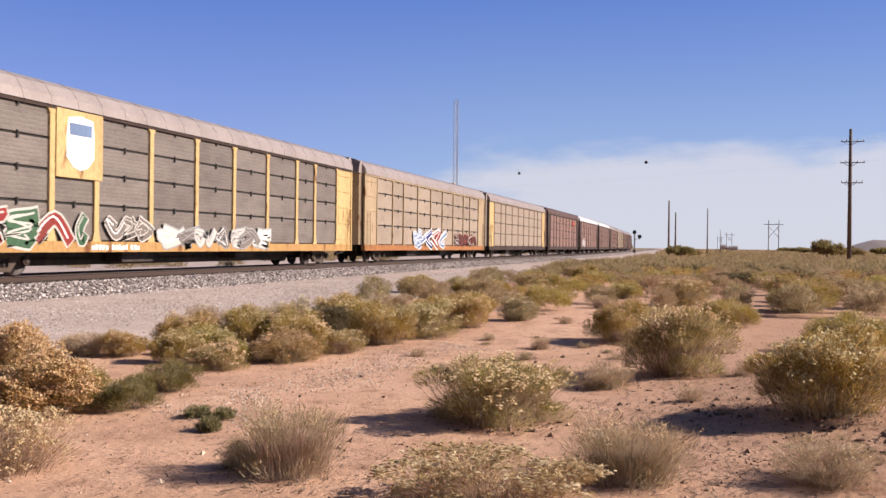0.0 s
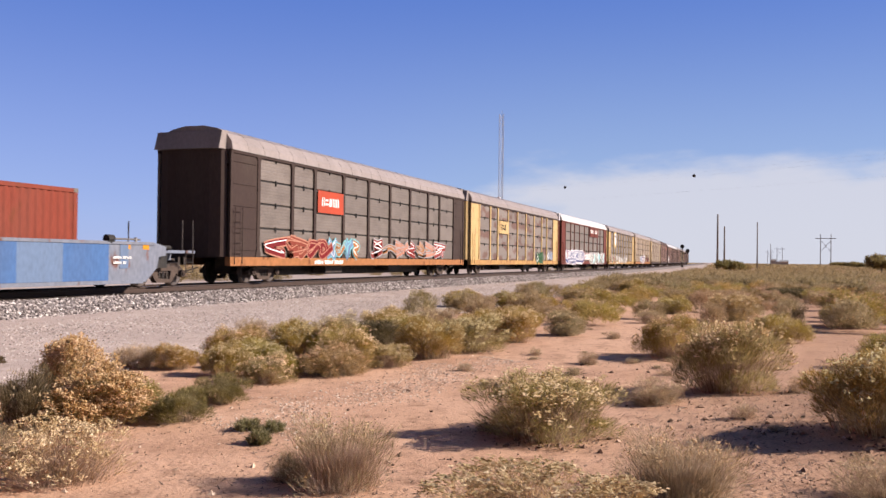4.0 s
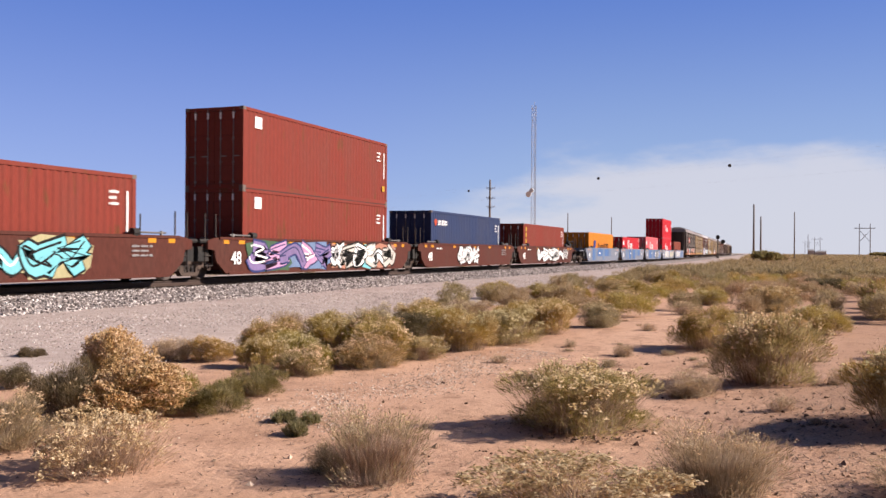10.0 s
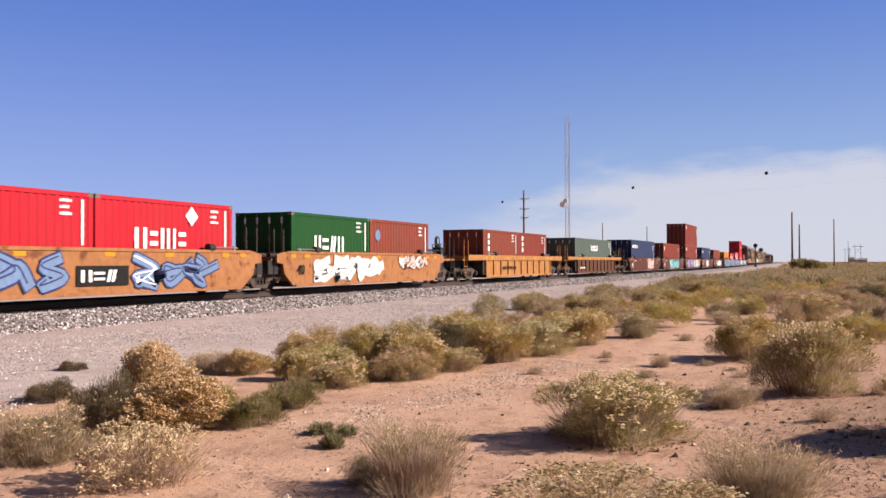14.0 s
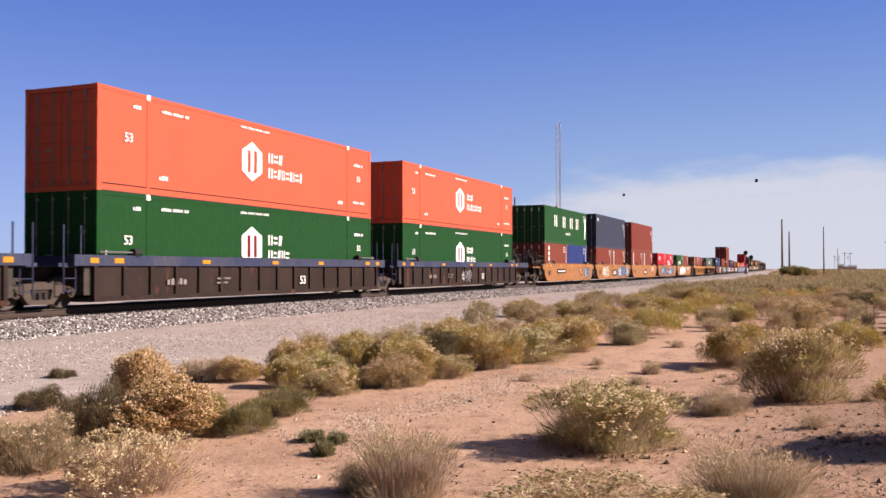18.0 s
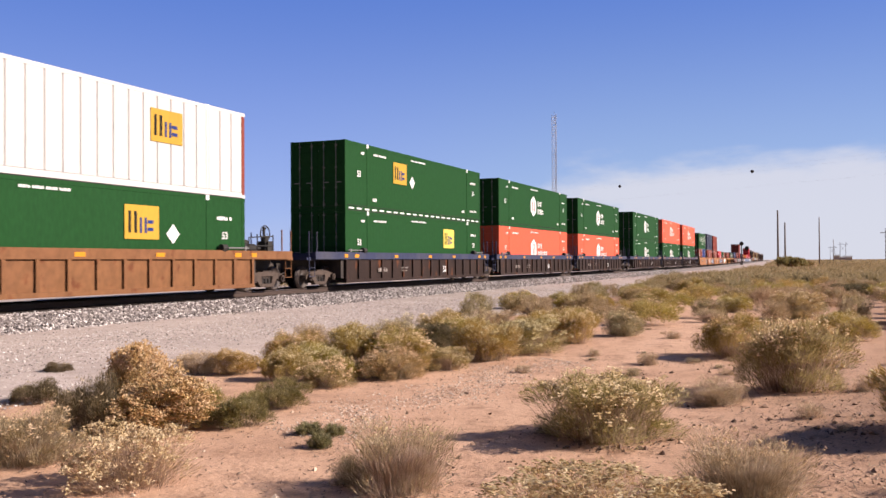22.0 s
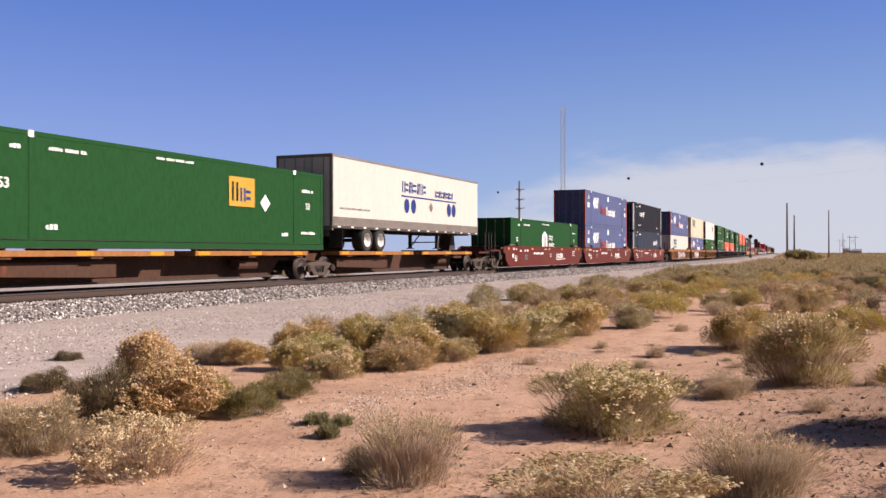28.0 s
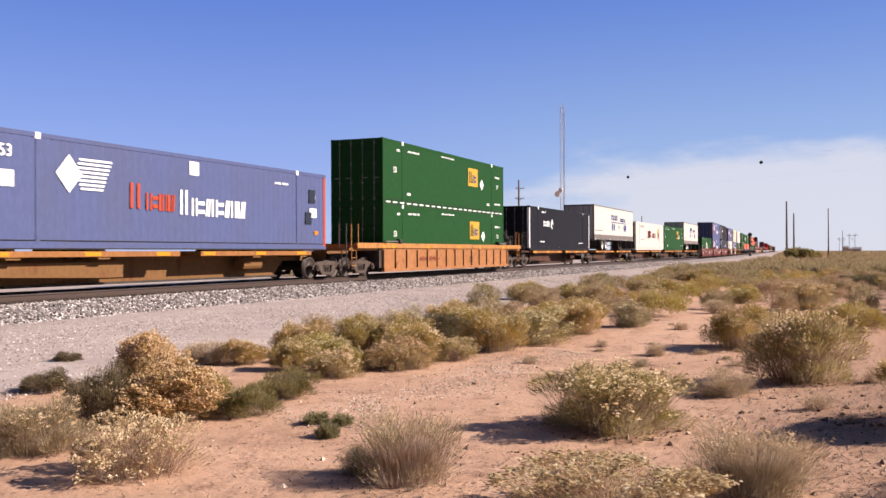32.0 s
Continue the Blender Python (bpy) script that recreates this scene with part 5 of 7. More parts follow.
graffiti(car, 22.9, 25.0, 1.05, 1.8, YR, (SILVER,), SKYBLUE, 3, 42)
car = place(autorack("grey autorack with dark posts, red sign and peach graffiti", PANEL, DARKPOST, WELLORANGE, ROOF_GREY, DARKPOST), 320.1)
patch(car, "sign", 6.82, 9.36, 2.95, 3.9, YR, SAFETY, 0.02)
lettering(car, 7.2, 3.25, 0.36, (0.8, 0.8, 0.9, 0.7, 0.3, 0.3), YR - 0.02, WHITE)
graffiti(car, 2.5, 7.9, 0.9, 1.9, YR, (CRIMSON, BROWN), PEACH, 3, 51, 0.4)
graffiti(car, 7.95, 11.1, 0.9, 1.9, YR, (SKYBLUE, WELLORANGE), TEAL, 4, 52)
graffiti(car, 12.6, 23.5, 1.0, 2.0, YR, (SPRAYRED, WELLORANGE, PEACH), SILVER, 7, 53, 0.3)
fine_print(car, 6.6, 0.72, (2.8,), YR - 0.01, WHITE, 0.2)


# ---- loads ----
def load(box, centre, L, z):
    return place(box, centre - L / 2, z)


def box40(centre, mat, z, H=2.591, label="", L=C40, style="iso"):
    return load(container(label or "corrugated steel shipping container in a well car", mat, L, H, style), centre, L, z)


def ends_print(c, L, y=Y4, material=WHITE, z=2.3):
    fine_print(c, L - 1.15, z, (0.5, 0.3, 0.4), y, material, 0.1)
    patch(c, "data_bar", L - 0.42, L - 0.34, z - 1.1, z + 0.1, y, material)
    return c


def kline(c, z, x=3.9, h=0.9):
    lettering(c, x, z, h, (0.85,), Y4, WHITE)
    lettering(c, x + 1.35, z - 0.08, h * 0.68, (0.6, 0.25, 0.75, 0.65), Y4, WHITE)
    return ends_print(c, C40)


WELL = 0.29
for i, cen in enumerate((308.0, 290.18, 272.5, 254.6, 236.66)):
    car = place(well_car("blue and grey articulated well car, faded and graffitied", WELLBLUE, 17.85, 14.9, tail=i == 4, head=i == 0), cen)
    number(car, "48", -7.0, 0.72, 0.62, YW)
    fine_print(car, -2.6, 0.85, (0.6, 0.0), YW, WHITE, 0.16)
    rp = random.Random(i)
    x = -5.3 + rp.uniform(-0.4, 0.4)
    for q in range(6):
        w_ = rp.uniform(0.7, 2.6)
        patch(car, "repaint_patch", x, min(x + w_, 6.6), 0.27 if rp.random() < 0.7 else 0.62, 1.335, YW + 0.024, (REPAINT, REPAINT_PALE)[(q + i) % 2], 0.004 + 0.0008 * (q % 2))
        x += w_ + rp.choice((0.0, 0.0, 0.5))
    fine_print(car, 5.9, 0.9, (0.8, 0.6), YW, WHITE, 0.09)
    if i in (0, 1):
        graffiti(car, -5.2, 0.6, 0.3, 1.25, YW, (SILVER, OFFWHITE), WHITE, 6, 61 + i, 0.3)
    if i == 1:
        graffiti(car, 2.0, 6.0, 0.25, 1.28, YW, (PALEYELLOW,), OFFWHITE, 4, 64)
    if i == 2:
        graffiti(car, 1.0, 5.0, 0.3, 1.3, YW, (SILVER,), BLACK, 4, 65, 0.3)
c = box40(306.6, BROWN, WELL, 2.591, "brown steel container low in a blue well car")
c = kline(box40(290.18, KRED, WELL, 2.896, "red steel container, lower of a stack of two"), 1.2)
c = kline(box40(290.18, KRED, WELL + 2.896, 2.896, "bright red steel container, upper of a stack of two"), 1.1)
c = kline(box40(272.5, PINKRED, WELL, 2.8, "sun-faded red steel container in a blue well car"), 1.3)
patch(c, "placard", 0.4, 1.05, 1.75, 2.2, Y4, WHITE)
c = kline(box40(254.6, KRED, WELL, 2.47, "red steel container with a white placard in a blue well car"), 1.2, 3.6, 1.0)
patch(c, "placard", 0.4, 1.05, 1.55, 2.0, Y4, WHITE)
c = box40(236.66, ORANGE, WELL, 2.591, "bright orange steel container in a blue well car")
part("logo_block", Mesh().prism([(2.0, 1.0), (3.0, 1.0), (3.4, 1.85), (2.4, 1.85)], Y4 - 0.008, Y4), ROYAL, c)
lettering(c, 4.3, 1.1, 0.52, (0.9, 0.8, 0.8, 0.8, 0.8, 0.5, 0.5, 0.6, 0.8, 0.8, 0.6), Y4, BLACK, gap=0.3, drop=(1, 2, 3, 4))

for i, cen in enumerate((214.6, 196.8, 178.9, 161.1, 143.2)):
    car = place(well_car("rust-brown articulated well car with graffiti", WELLBROWN, 17.85, 14.9, tail=i == 4, head=i == 0, gear="h"), cen)
    number(car, "48", -6.9, 0.7, 0.62, YW)
    fine_print(car, -6.0, 1.1, (0.8,), YW, WHITE, 0.1)
    fine_print(car, 5.6, 1.05, (0.9, 0.7, 0.9), YW, SILVER, 0.08)
    fills, rim, x0, x1, n = (((WHITE,), BLACK, -3.1, 4.4, 5), ((WHITE,), BLACK, -2.4, 0.9, 5), ((VIOLET, PINK), INDIGO, -6.0, -0.2, 5),
                             ((TEAL,), BLACK, -2.9, 3.8, 6), ((PEACH,), WHITE, 0.8, 4.0, 5))[i]
    graffiti(car, x0, x1, 0.22, 1.36, YW, fills, rim, n, 70 + i, 0.15, (None, None, (SPRAYGREEN, SKYBLUE), (PALEYELLOW, WELLBROWN), None)[i], 1.2)
    if i == 2:
        graffiti(car, 0.1, 6.3, 0.22, 1.36, YW, (WHITE, OFFWHITE), BLACK, 6, 79, 0.15, (PEACH, TEAL), 1.2)
    if i == 0:
        graffiti(car, 4.7, 6.2, 0.4, 1.2, YW, (BLACK,), WHITE, 3, 80)
c = ends_print(box40(214.6, BRICK, WELL, 2.743, "brick-red corrugated container in a brown well car"), C40)
for k in range(3):
    patch(c, "data_letter", 0.5, 0.8, 2.2 - k * 0.42, 2.5 - k * 0.42, Y4, GOLD)
c = ends_print(box40(196.8, NAVY, WELL, 2.896, "navy blue corrugated container in a brown well car"), C40)
part("logo_heart", Mesh().prism([(0.42, 2.3), (0.66, 2.06), (0.9, 2.3), (0.78, 2.45), (0.54, 2.45)], Y4 - 0.008, Y4), SAFETY, c)
lettering(c, 1.0, 2.12, 0.3, (0.8, 0.8, 0.8, 0.8, 0.8), Y4, WHITE)
for z, H, w in ((WELL, 2.896, "lower"), (WELL + 2.896, 2.896, "upper")):
    c = ends_print(box40(178.9, BRICK, z, H, f"brick-red corrugated container, {w} of a stack of two"), C40)
    patch(c, "logo_square", 0.75, 1.2, 2.2, 2.62, Y4, WHITE)
    patch(c, "data_bar", C40 - 0.55, C40 - 0.3, 0.6, 0.85, Y4, GOLD)
c = ends_print(box40(161.1, BRICK, WELL, 2.896, "brick-red container in a graffitied brown well car"), C40)
patch(c, "data_letter", 0.7, 1.0, 2.05, 2.5, Y4, WHITE)
c = ends_print(box40(143.2, NAVY, WELL, 2.896, "navy blue container with white logo in a brown well car"), C40)
part("logo_bird", Mesh().prism([(0.4, 2.2), (0.8, 2.05), (1.1, 2.15), (1.0, 2.45), (0.75, 2.35)], Y4 - 0.008, Y4), WHITE, c)
lettering(c, 1.25, 2.08, 0.32, (0.8, 0.8, 0.8, 0.8, 0.8, 0.8), Y4, WHITE)

car = place(well_car("rust-brown ribbed well car with yellow top chords", WELLRUST, 15.9, 12.6, "ribbed", WELLYELLOW, True, True, "h", 10), 122.4)
fine_print(car, -5.6, 0.5, (1.6,), YW, WHITE, 0.16)
car = place(well_car("yellow-orange ribbed well car, worn paint", WELLYELLOW, 15.9, 12.6, "ribbed", WELLYELLOW, True, True, "", 10), 102.7)
fine_print(car, -3.6, 0.6, (2.4,), YW - 0.01, BLACK, 0.2)
c = ends_print(box40(122.4, SAGE, WELL, 2.591, "sage green corrugated container in a yellow-topped well car"), C40)
lettering(c, 4.85, 1.6, 0.48, (0.75, 0.7, 0.65, 0.25, 0.6, 0.7, 0.5), Y4, WHITE, gap=0.16)
for x, mt, lb in ((96.62, BROWN, "faded brown-red half-length container"), (102.76, BRICK, "brick-red half-length container")):
    c = place(container(lb + " in a yellow well car", mt, C20, 2.591), x, WELL)
    for k in range(5 if mt is BROWN else 3):
        patch(c, "data_letter", 0.75, 1.0, 2.1 - k * 0.36, 2.36 - k * 0.36, Y4, WHITE)
    ends_print(c, C20)

for i, cen in enumerate((82.97, 67.2, 51.4, 35.9, 20.25)):
    car = place(well_car("orange articulated well car with peeling paint and graffiti", WELLORANGE, 15.72, 12.7, tail=i == 4, head=i == 0, gear="ht"), cen)
    number(car, "40", -5.9, 0.75, 0.5, YW, BLACK)
    if i in (1, 2, 3):
        patch(car, "sign", -0.9, 1.0, 0.42, 0.95, YW, BLACK)
        lettering(car, -0.75, 0.52, 0.32, (1.3, 1.3, 1.3), YW - 0.006, WHITE)
    if i == 4:
        patch(car, "sign", -3.8, -1.5, 0.72, 1.02, YW, BLACK)
        fine_print(car, -3.7, 0.8, (2.0,), YW - 0.006, WHITE, 0.14)
        graffiti(car, 2.8, 3.9, 0.5, 1.2, YW, (WELLORANGE,), BLACK, 1, 91)
        graffiti(car, 4.4, 5.6, 0.3, 1.2, YW, (SILVER, SKYBLUE), BLACK, 2, 92)
    if i == 0:
        graffiti(car, -4.7, 0.2, 0.25, 1.3, YW, (WHITE,), OFFWHITE, 4, 93, 0.3)
        graffiti(car, 2.3, 5.1, 0.7, 1.35, YW, (OFFWHITE,), BROWN, 5, 94)
    if i == 1:
        graffiti(car, -4.8, -1.3, 0.25, 1.33, YW, (SKYBLUE,), INDIGO, 3, 95, 0.3)
        graffiti(car, 1.3, 4.6, 0.22, 1.33, YW, (SKYBLUE,), INDIGO, 3, 96, 0.3)
    if i == 2:
        graffiti(car, 3.9, 5.7, 0.68, 1.33, YW, (WELLORANGE,), WHITE, 4, 97)
    if i == 3:
        graffiti(car, -4.9, -2.6, 0.35, 1.2, YW, (WELLORANGE,), WHITE, 4, 98)
        graffiti(car, 1.8, 6.0, 0.22, 1.3, YW, (SKYBLUE,), BLACK, 4, 99)


def pair20(cen, mt1, mt2, lb):
    for k, mt in ((-1, mt1), (1, mt2)):
        c = place(container(lb, mt, C20, 2.591), cen - 3.03 + k * 3.07, WELL)
        ends_print(c, C20)
        yield c


a, b = pair20(82.97, LEAF, BROWN, "half-length container in an orange well car")
lettering(a, 1.6, 1.15, 0.62, (0.8, 0.8, 0.8, 0.8), Y4, WHITE)
part("logo_disc", Mesh().prism([(0.7 + 0.24 * math.cos(q), 1.9 + 0.24 * math.sin(q)) for q in [k * math.tau / 14 for k in range(14)]], Y4 - 0.008, Y4), SKYBLUE, b)
a, b = pair20(67.2, KRED, KRED, "red half-length container in an orange well car")
lettering(a, 0.8, 1.75, 0.5, (0.9, 0.9, 0.3), Y4, WHITE)
lettering(b, 1.5, 1.15, 0.6, (0.9, 0.6, 0.25, 0.7, 0.6), Y4, WHITE)
part("logo_diamond", Mesh().prism([(4.0, 1.85), (4.3, 2.15), (4.0, 2.45), (3.7, 2.15)], Y4 - 0.008, Y4), WHITE, b)
a, b = pair20(51.4, BROWN, BROWN, "brown half-length container in an orange well car")
for k in range(5):
    patch(a, "data_letter", 0.8, 1.05, 2.15 - k * 0.36, 2.4 - k * 0.36, Y4, WHITE)
    patch(b, "data_letter", 0.8, 1.05, 2.15 - k * 0.36, 2.4 - k * 0.36, Y4, WHITE)
a, b = pair20(35.9, BRICK, BROWN, "red-brown half-length container in an orange well car")
for k in range(5):
    patch(b, "data_letter", 0.8, 1.05, 2.15 - k * 0.36, 2.4 - k * 0.36, Y4, WHITE)
a, b = pair20(20.25, BROWN, ROYAL, "half-length container in an orange well car")
for k in range(4):
    patch(a, "data_letter", 0.9, 1.2, 2.1 - k * 0.38, 2.38 - k * 0.38, Y4, WHITE)
ends_print(box40(51.4, BRICK, WELL + 2.591, 2.896, "brick-red corrugated container stacked on two brown ones"), C40)
c = ends_print(box40(35.9, GREYBLUE, WELL + 2.591, 2.896, "grey-blue corrugated container stacked on two red ones"), C40)
patch(c, "logo_square", 0.5, 0.85, 2.3, 2.55, Y4, WHITE)
c = ends_print(box40(20.25, LEAF, WELL + 2.591, 2.66, "green corrugated container with white lettering, stacked"), C40)
for x in (2.5, 4.8, 6.9, 8.7):
    lettering(c, x, 1.25, 0.82, (0.95,), Y4, WHITE)
fine_print(c, 5.6, 0.7, (1.3,), Y4, WHITE, 0.2)
patch(c, "data_bar", 11.45, 11.75, 0.55, 2.2, Y4, WHITE)


# ---- 53-foot wells with domestic containers ----
def dom_print(c, light=WHITE):
    number(c, "53", 1.2, 1.55, 0.36, Y5, light)
    fine_print(c, 2.6, 2.45, (1.3,), Y5, light, 0.11)
    fine_print(c, 2.5, 0.45, (0.35,), Y5, light, 0.16)
    fine_print(c, C53 - 2.9, 0.45, (0.35,), Y5, light, 0.16)
    fine_print(c, C53 - 1.55, 2.1, (0.8,), Y5, light, 0.14)
    number(c, "53", C53 - 1.15, 1.6, 0.32, Y5, light)
    fine_print(c, C53 - 1.6, 0.55, (1.0,), Y5, light, 0.12)
    fine_print(c, 6.6, 2.6, (1.7,), Y5, light, 0.09)
    fine_print(c, 1.4, 2.4, (0.3,), Y5, light, 0.13)
    return c


def hub(centre, mat, z, word, label):
    c = dom_print(load(container(label, mat, C53, 2.896, "smooth"), centre, C53, z))
    a = 7.25
    hexa = [(a, 0.85), (a + 0.6, 1.18), (a + 0.6, 1.88), (a, 2.2), (a - 0.6, 1.88), (a - 0.6, 1.18)]
    part("logo_hexagon", Mesh().prism(hexa, Y5 - 0.008, Y5), WHITE, c)
    for q in (a - 0.28, a + 0.1):
        part("logo_bar", Mesh().box(q, q + 0.18, Y5 - 0.012, Y5, 1.15, 1.9), CRIMSON if mat is GREEN else SAFETY, c)
    lettering(c, 8.25, 1.58, 0.36, (0.8, 0.7, 0.7), Y5, WHITE)
    lettering(c, 8.25, 1.05, 0.36, (0.8, 0.5, 0.6, 0.6, 0.6) + ((0.25, 0.4, 0.6, 0.5) if word else ()), Y5, WHITE)
    return c


def emp(centre, mat, z, x, label, style="smooth", posts=None, plate=GOLD, diamond=True):
    # white ribbed boxes get dark doors that stand in for shade
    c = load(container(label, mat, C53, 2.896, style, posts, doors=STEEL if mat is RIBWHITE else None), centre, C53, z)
    if mat is GREEN:
        dom_print(c)
        if diamond:
            part("logo_diamond", Mesh().prism([(x + 2.1, 1.3), (x + 2.4, 1.6), (x + 2.1, 1.9), (x + 1.8, 1.6)], Y5 - 0.008, Y5), WHITE, c)
    s = patch(c, "logo_plate", x, x + 1.45, 1.42, 2.4, Y5 - 0.005, plate)
    lettering(s, x + 0.15, 1.6, 0.62, (0.6,), Y5 - 0.014, BLACK)
    lettering(s, x + 0.62, 1.6, 0.45, (0.7, 0.6), Y5 - 0.014, ROYAL, gap=0.08)
    return c


def stackblue(centre, z, label):
    c = load(container(label, BLUE, C53, 2.896, "plain", SAFETY), centre, C53, z)
    number(c, "53", 1.05, 2.35, 0.42, Y5)
    patch(c, "placard", 0.75, 1.3, 1.5, 1.9, Y5, WHITE)
    part("logo_diamond", Mesh().prism([(3.05, 1.45), (3.5, 1.95), (3.05, 2.45), (2.6, 1.95)], Y5 - 0.008, Y5), WHITE, c)
    st = Mesh()
    for k in range(8):
        st.box(3.25 + 0.05 * abs(k - 4), 4.25 + 0.05 * k, Y5 - 0.007, Y5, 1.55 + k * 0.11, 1.61 + k * 0.11)
    part("logo_stripes", st, WHITE, c)
    patch(c, "placard", 7.9, 8.35, 2.28, 2.7, Y5, WHITE)
    lettering(c, 5.3, 1.15, 0.72, (0.6,), Y5, SAFETY)
    lettering(c, 5.95, 1.12, 0.5, (0.55, 0.5, 0.25, 0.45, 0.25, 0.45), Y5, SAFETY, gap=0.06)
    lettering(c, 7.45, 1.05, 0.75, (0.5,), Y5, WHITE)
    lettering(c, 8.0, 1.03, 0.55, (0.55, 0.6, 0.55, 0.6, 0.55, 0.6, 0.6, 0.25, 0.6), Y5, WHITE, gap=0.08)
    fine_print(c, 12.6, 2.3, (1.0,), Y5, WHITE, 0.1)
    number(c, "53", C53 - 0.95, 1.95, 0.4, Y5)
    patch(c, "placard", C53 - 1.2, C53 - 0.7, 1.2, 1.55, Y5, WHITE)
    return c


UP = WELL + 2.896
for g, cens in enumerate(((-1.4, -20.8, -40.3), (-63.7, -83.3, -102.8))):
    for i, cen in enumerate(cens):
        car = place(well_car("dark grey ribbed well car with blue top chords, dusty", WELLGREY, 19.5, 16.7, "ribbed", CHORDBLUE, i == 2, i == 0, "h", 15), cen)
        number(car, "53", 2.2, 0.62, 0.42, YW + 0.02)
        fine_print(car, -5.4, 0.55, (1.0, 0.0), YW + 0.02, WORNPRINT, 0.22)
        fine_print(car, -3.0, 0.7, (0.8, 0.6), YW + 0.02, WORNPRINT, 0.08)
        if i == 0 and g == 0:
            graffiti(car, -1.0, 0.4, 0.35, 0.95, YW + 0.03, (WELLGREY,), SILVER, 3, 101)
for cen, lo, hi in ((-1.4, GREEN, HUBORANGE), (-20.8, GREEN, HUBORANGE), (-40.3, GREEN, GREEN), (-63.7, HUBORANGE, GREEN), (-83.3, HUBORANGE, GREEN)):
    for mt, z, w in ((lo, WELL, "lower"), (hi, UP, "upper")):
        hub(cen, mt, z, mt is HUBORANGE, f"{'green' if mt is GREEN else 'bright orange'} domestic container, {w} of a stack of two")
emp(-102.8, GREEN, WELL, 10.6, "green domestic container with a pale yellow plate, lower of a stack", plate=PALEGOLD, diamond=False)
def tape(c):
    """White reflective dashes along the lower edge."""
    for k in range(22):
        patch(c, "tape_dash", 0.3 + k * 0.72, 0.72 + k * 0.72, 0.06, 0.12, Y5, WHITE)


tape(emp(-102.8, GREEN, UP, 4.6, "green domestic container, upper of a stack of two"))

for i, cen in enumerate((-126.1, -145.7, -165.2)):
    car = place(well_car("tan-brown ribbed articulated well car, weathered", WELLTAN, 19.5, 16.7, "ribbed", WELLTAN, i == 2, i == 0, "h", 16), cen)
    fine_print(car, -4.6, 0.65, (1.5,), YW + 0.02, BROWN, 0.2)
    if i == 1:
        for x, w_ in ((-8.1, 2.4), (-0.68, 1.2)):
            patch(car, "primer_patch", x, x + w_, 0.31, 1.12, -1.42, PRIMER, 0.006)
        patch(car, "graffiti_ground", -5.6, -0.7, 0.26, 1.12, YW - 0.005, SILVER)
        graffiti(car, -5.4, -0.9, 0.32, 1.08, YW - 0.014, (WHITE, SPRAYRED), BROWN, 5, 111, 0.3)
    if i == 2:
        graffiti(car, -2.8, 3.1, 0.28, 1.15, YW - 0.01, (SKYBLUE, PEACH, SPRAYRED, VIOLET), OFFWHITE, 7, 112, 0.3)
emp(-126.1, GREEN, WELL, 10.3, "green domestic container under a white ribbed one")
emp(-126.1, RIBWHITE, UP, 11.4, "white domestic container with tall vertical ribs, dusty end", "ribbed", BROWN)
stackblue(-145.7, WELL, "blue domestic container with red corner posts, lower of a stack")
c = load(container("cream-coloured domestic container with a faded blue logo", CREAM, C53, 2.896, "plain"), -145.7, C53, UP)
lettering(c, 2.55, 1.75, 0.85, (1.0, 0.9, 0.9), Y5, CYAN)
fine_print(c, 3.3, 1.5, (1.6,), Y5, CYAN, 0.18)
c = load(container("off-white domestic container with a blue logo, lower of a stack", OFFWHITE, C53, 2.896, "plain"), -165.2, C53, WELL)
lettering(c, 2.7, 1.7, 0.78, (1.0, 0.95, 0.95), Y5, CYAN)
number(c, "INTERMODAL", 4.0, 1.42, 0.34, Y5, CYAN)
stackblue(-165.2, UP, "blue domestic container with red corner posts, upper of a stack")

for i, cen in enumerate((-188.5, -208.0, -227.2)):
    car = place(well_car("red-brown articulated well car with white markings", WELLRED, 19.5, 16.7, tail=i == 2, head=i == 0), cen)
    number(car, "53", -7.1, 0.64, 0.5, YW)
    lettering(car, 2.05, 0.62, 0.34, (1.2, 1.2, 1.2, 1.2), YW, WHITE, gap=0.12)
    part("logo_swoosh", Mesh().prism([(1.9, 0.50), (4.2, 0.56), (4.4, 0.6), (2.0, 0.56)], YW - 0.008, YW), WHITE, car)
    fine_print(car, -3.4, 0.88, (2.2,), YW, WHITE, 0.16)
    fine_print(car, -7.6, 1.18, (0.7,), YW, WHITE, 0.1)
    for x in (-6.2, -5.3, -4.8):
        patch(car, "stencil", x, x + 0.22, 1.08, 1.2, YW, WHITE)
    patch(car, "stencil_plate", -7.75, -7.5, 0.72, 0.95, YW, WHITE)
    fine_print(car, -5.2, 0.82, (0.6, 0.5, 0.6), YW, SILVER, 0.07)
    fine_print(car, 0.4, 0.86, (0.3, 0.3), YW, WHITE, 0.09)
    fine_print(car, -0.9, 1.22, (0.6,), YW, WHITE, 0.06)
    fine_print(car, 6.3, 1.05, (0.7, 0.5, 0.7), YW, WHITE, 0.08)
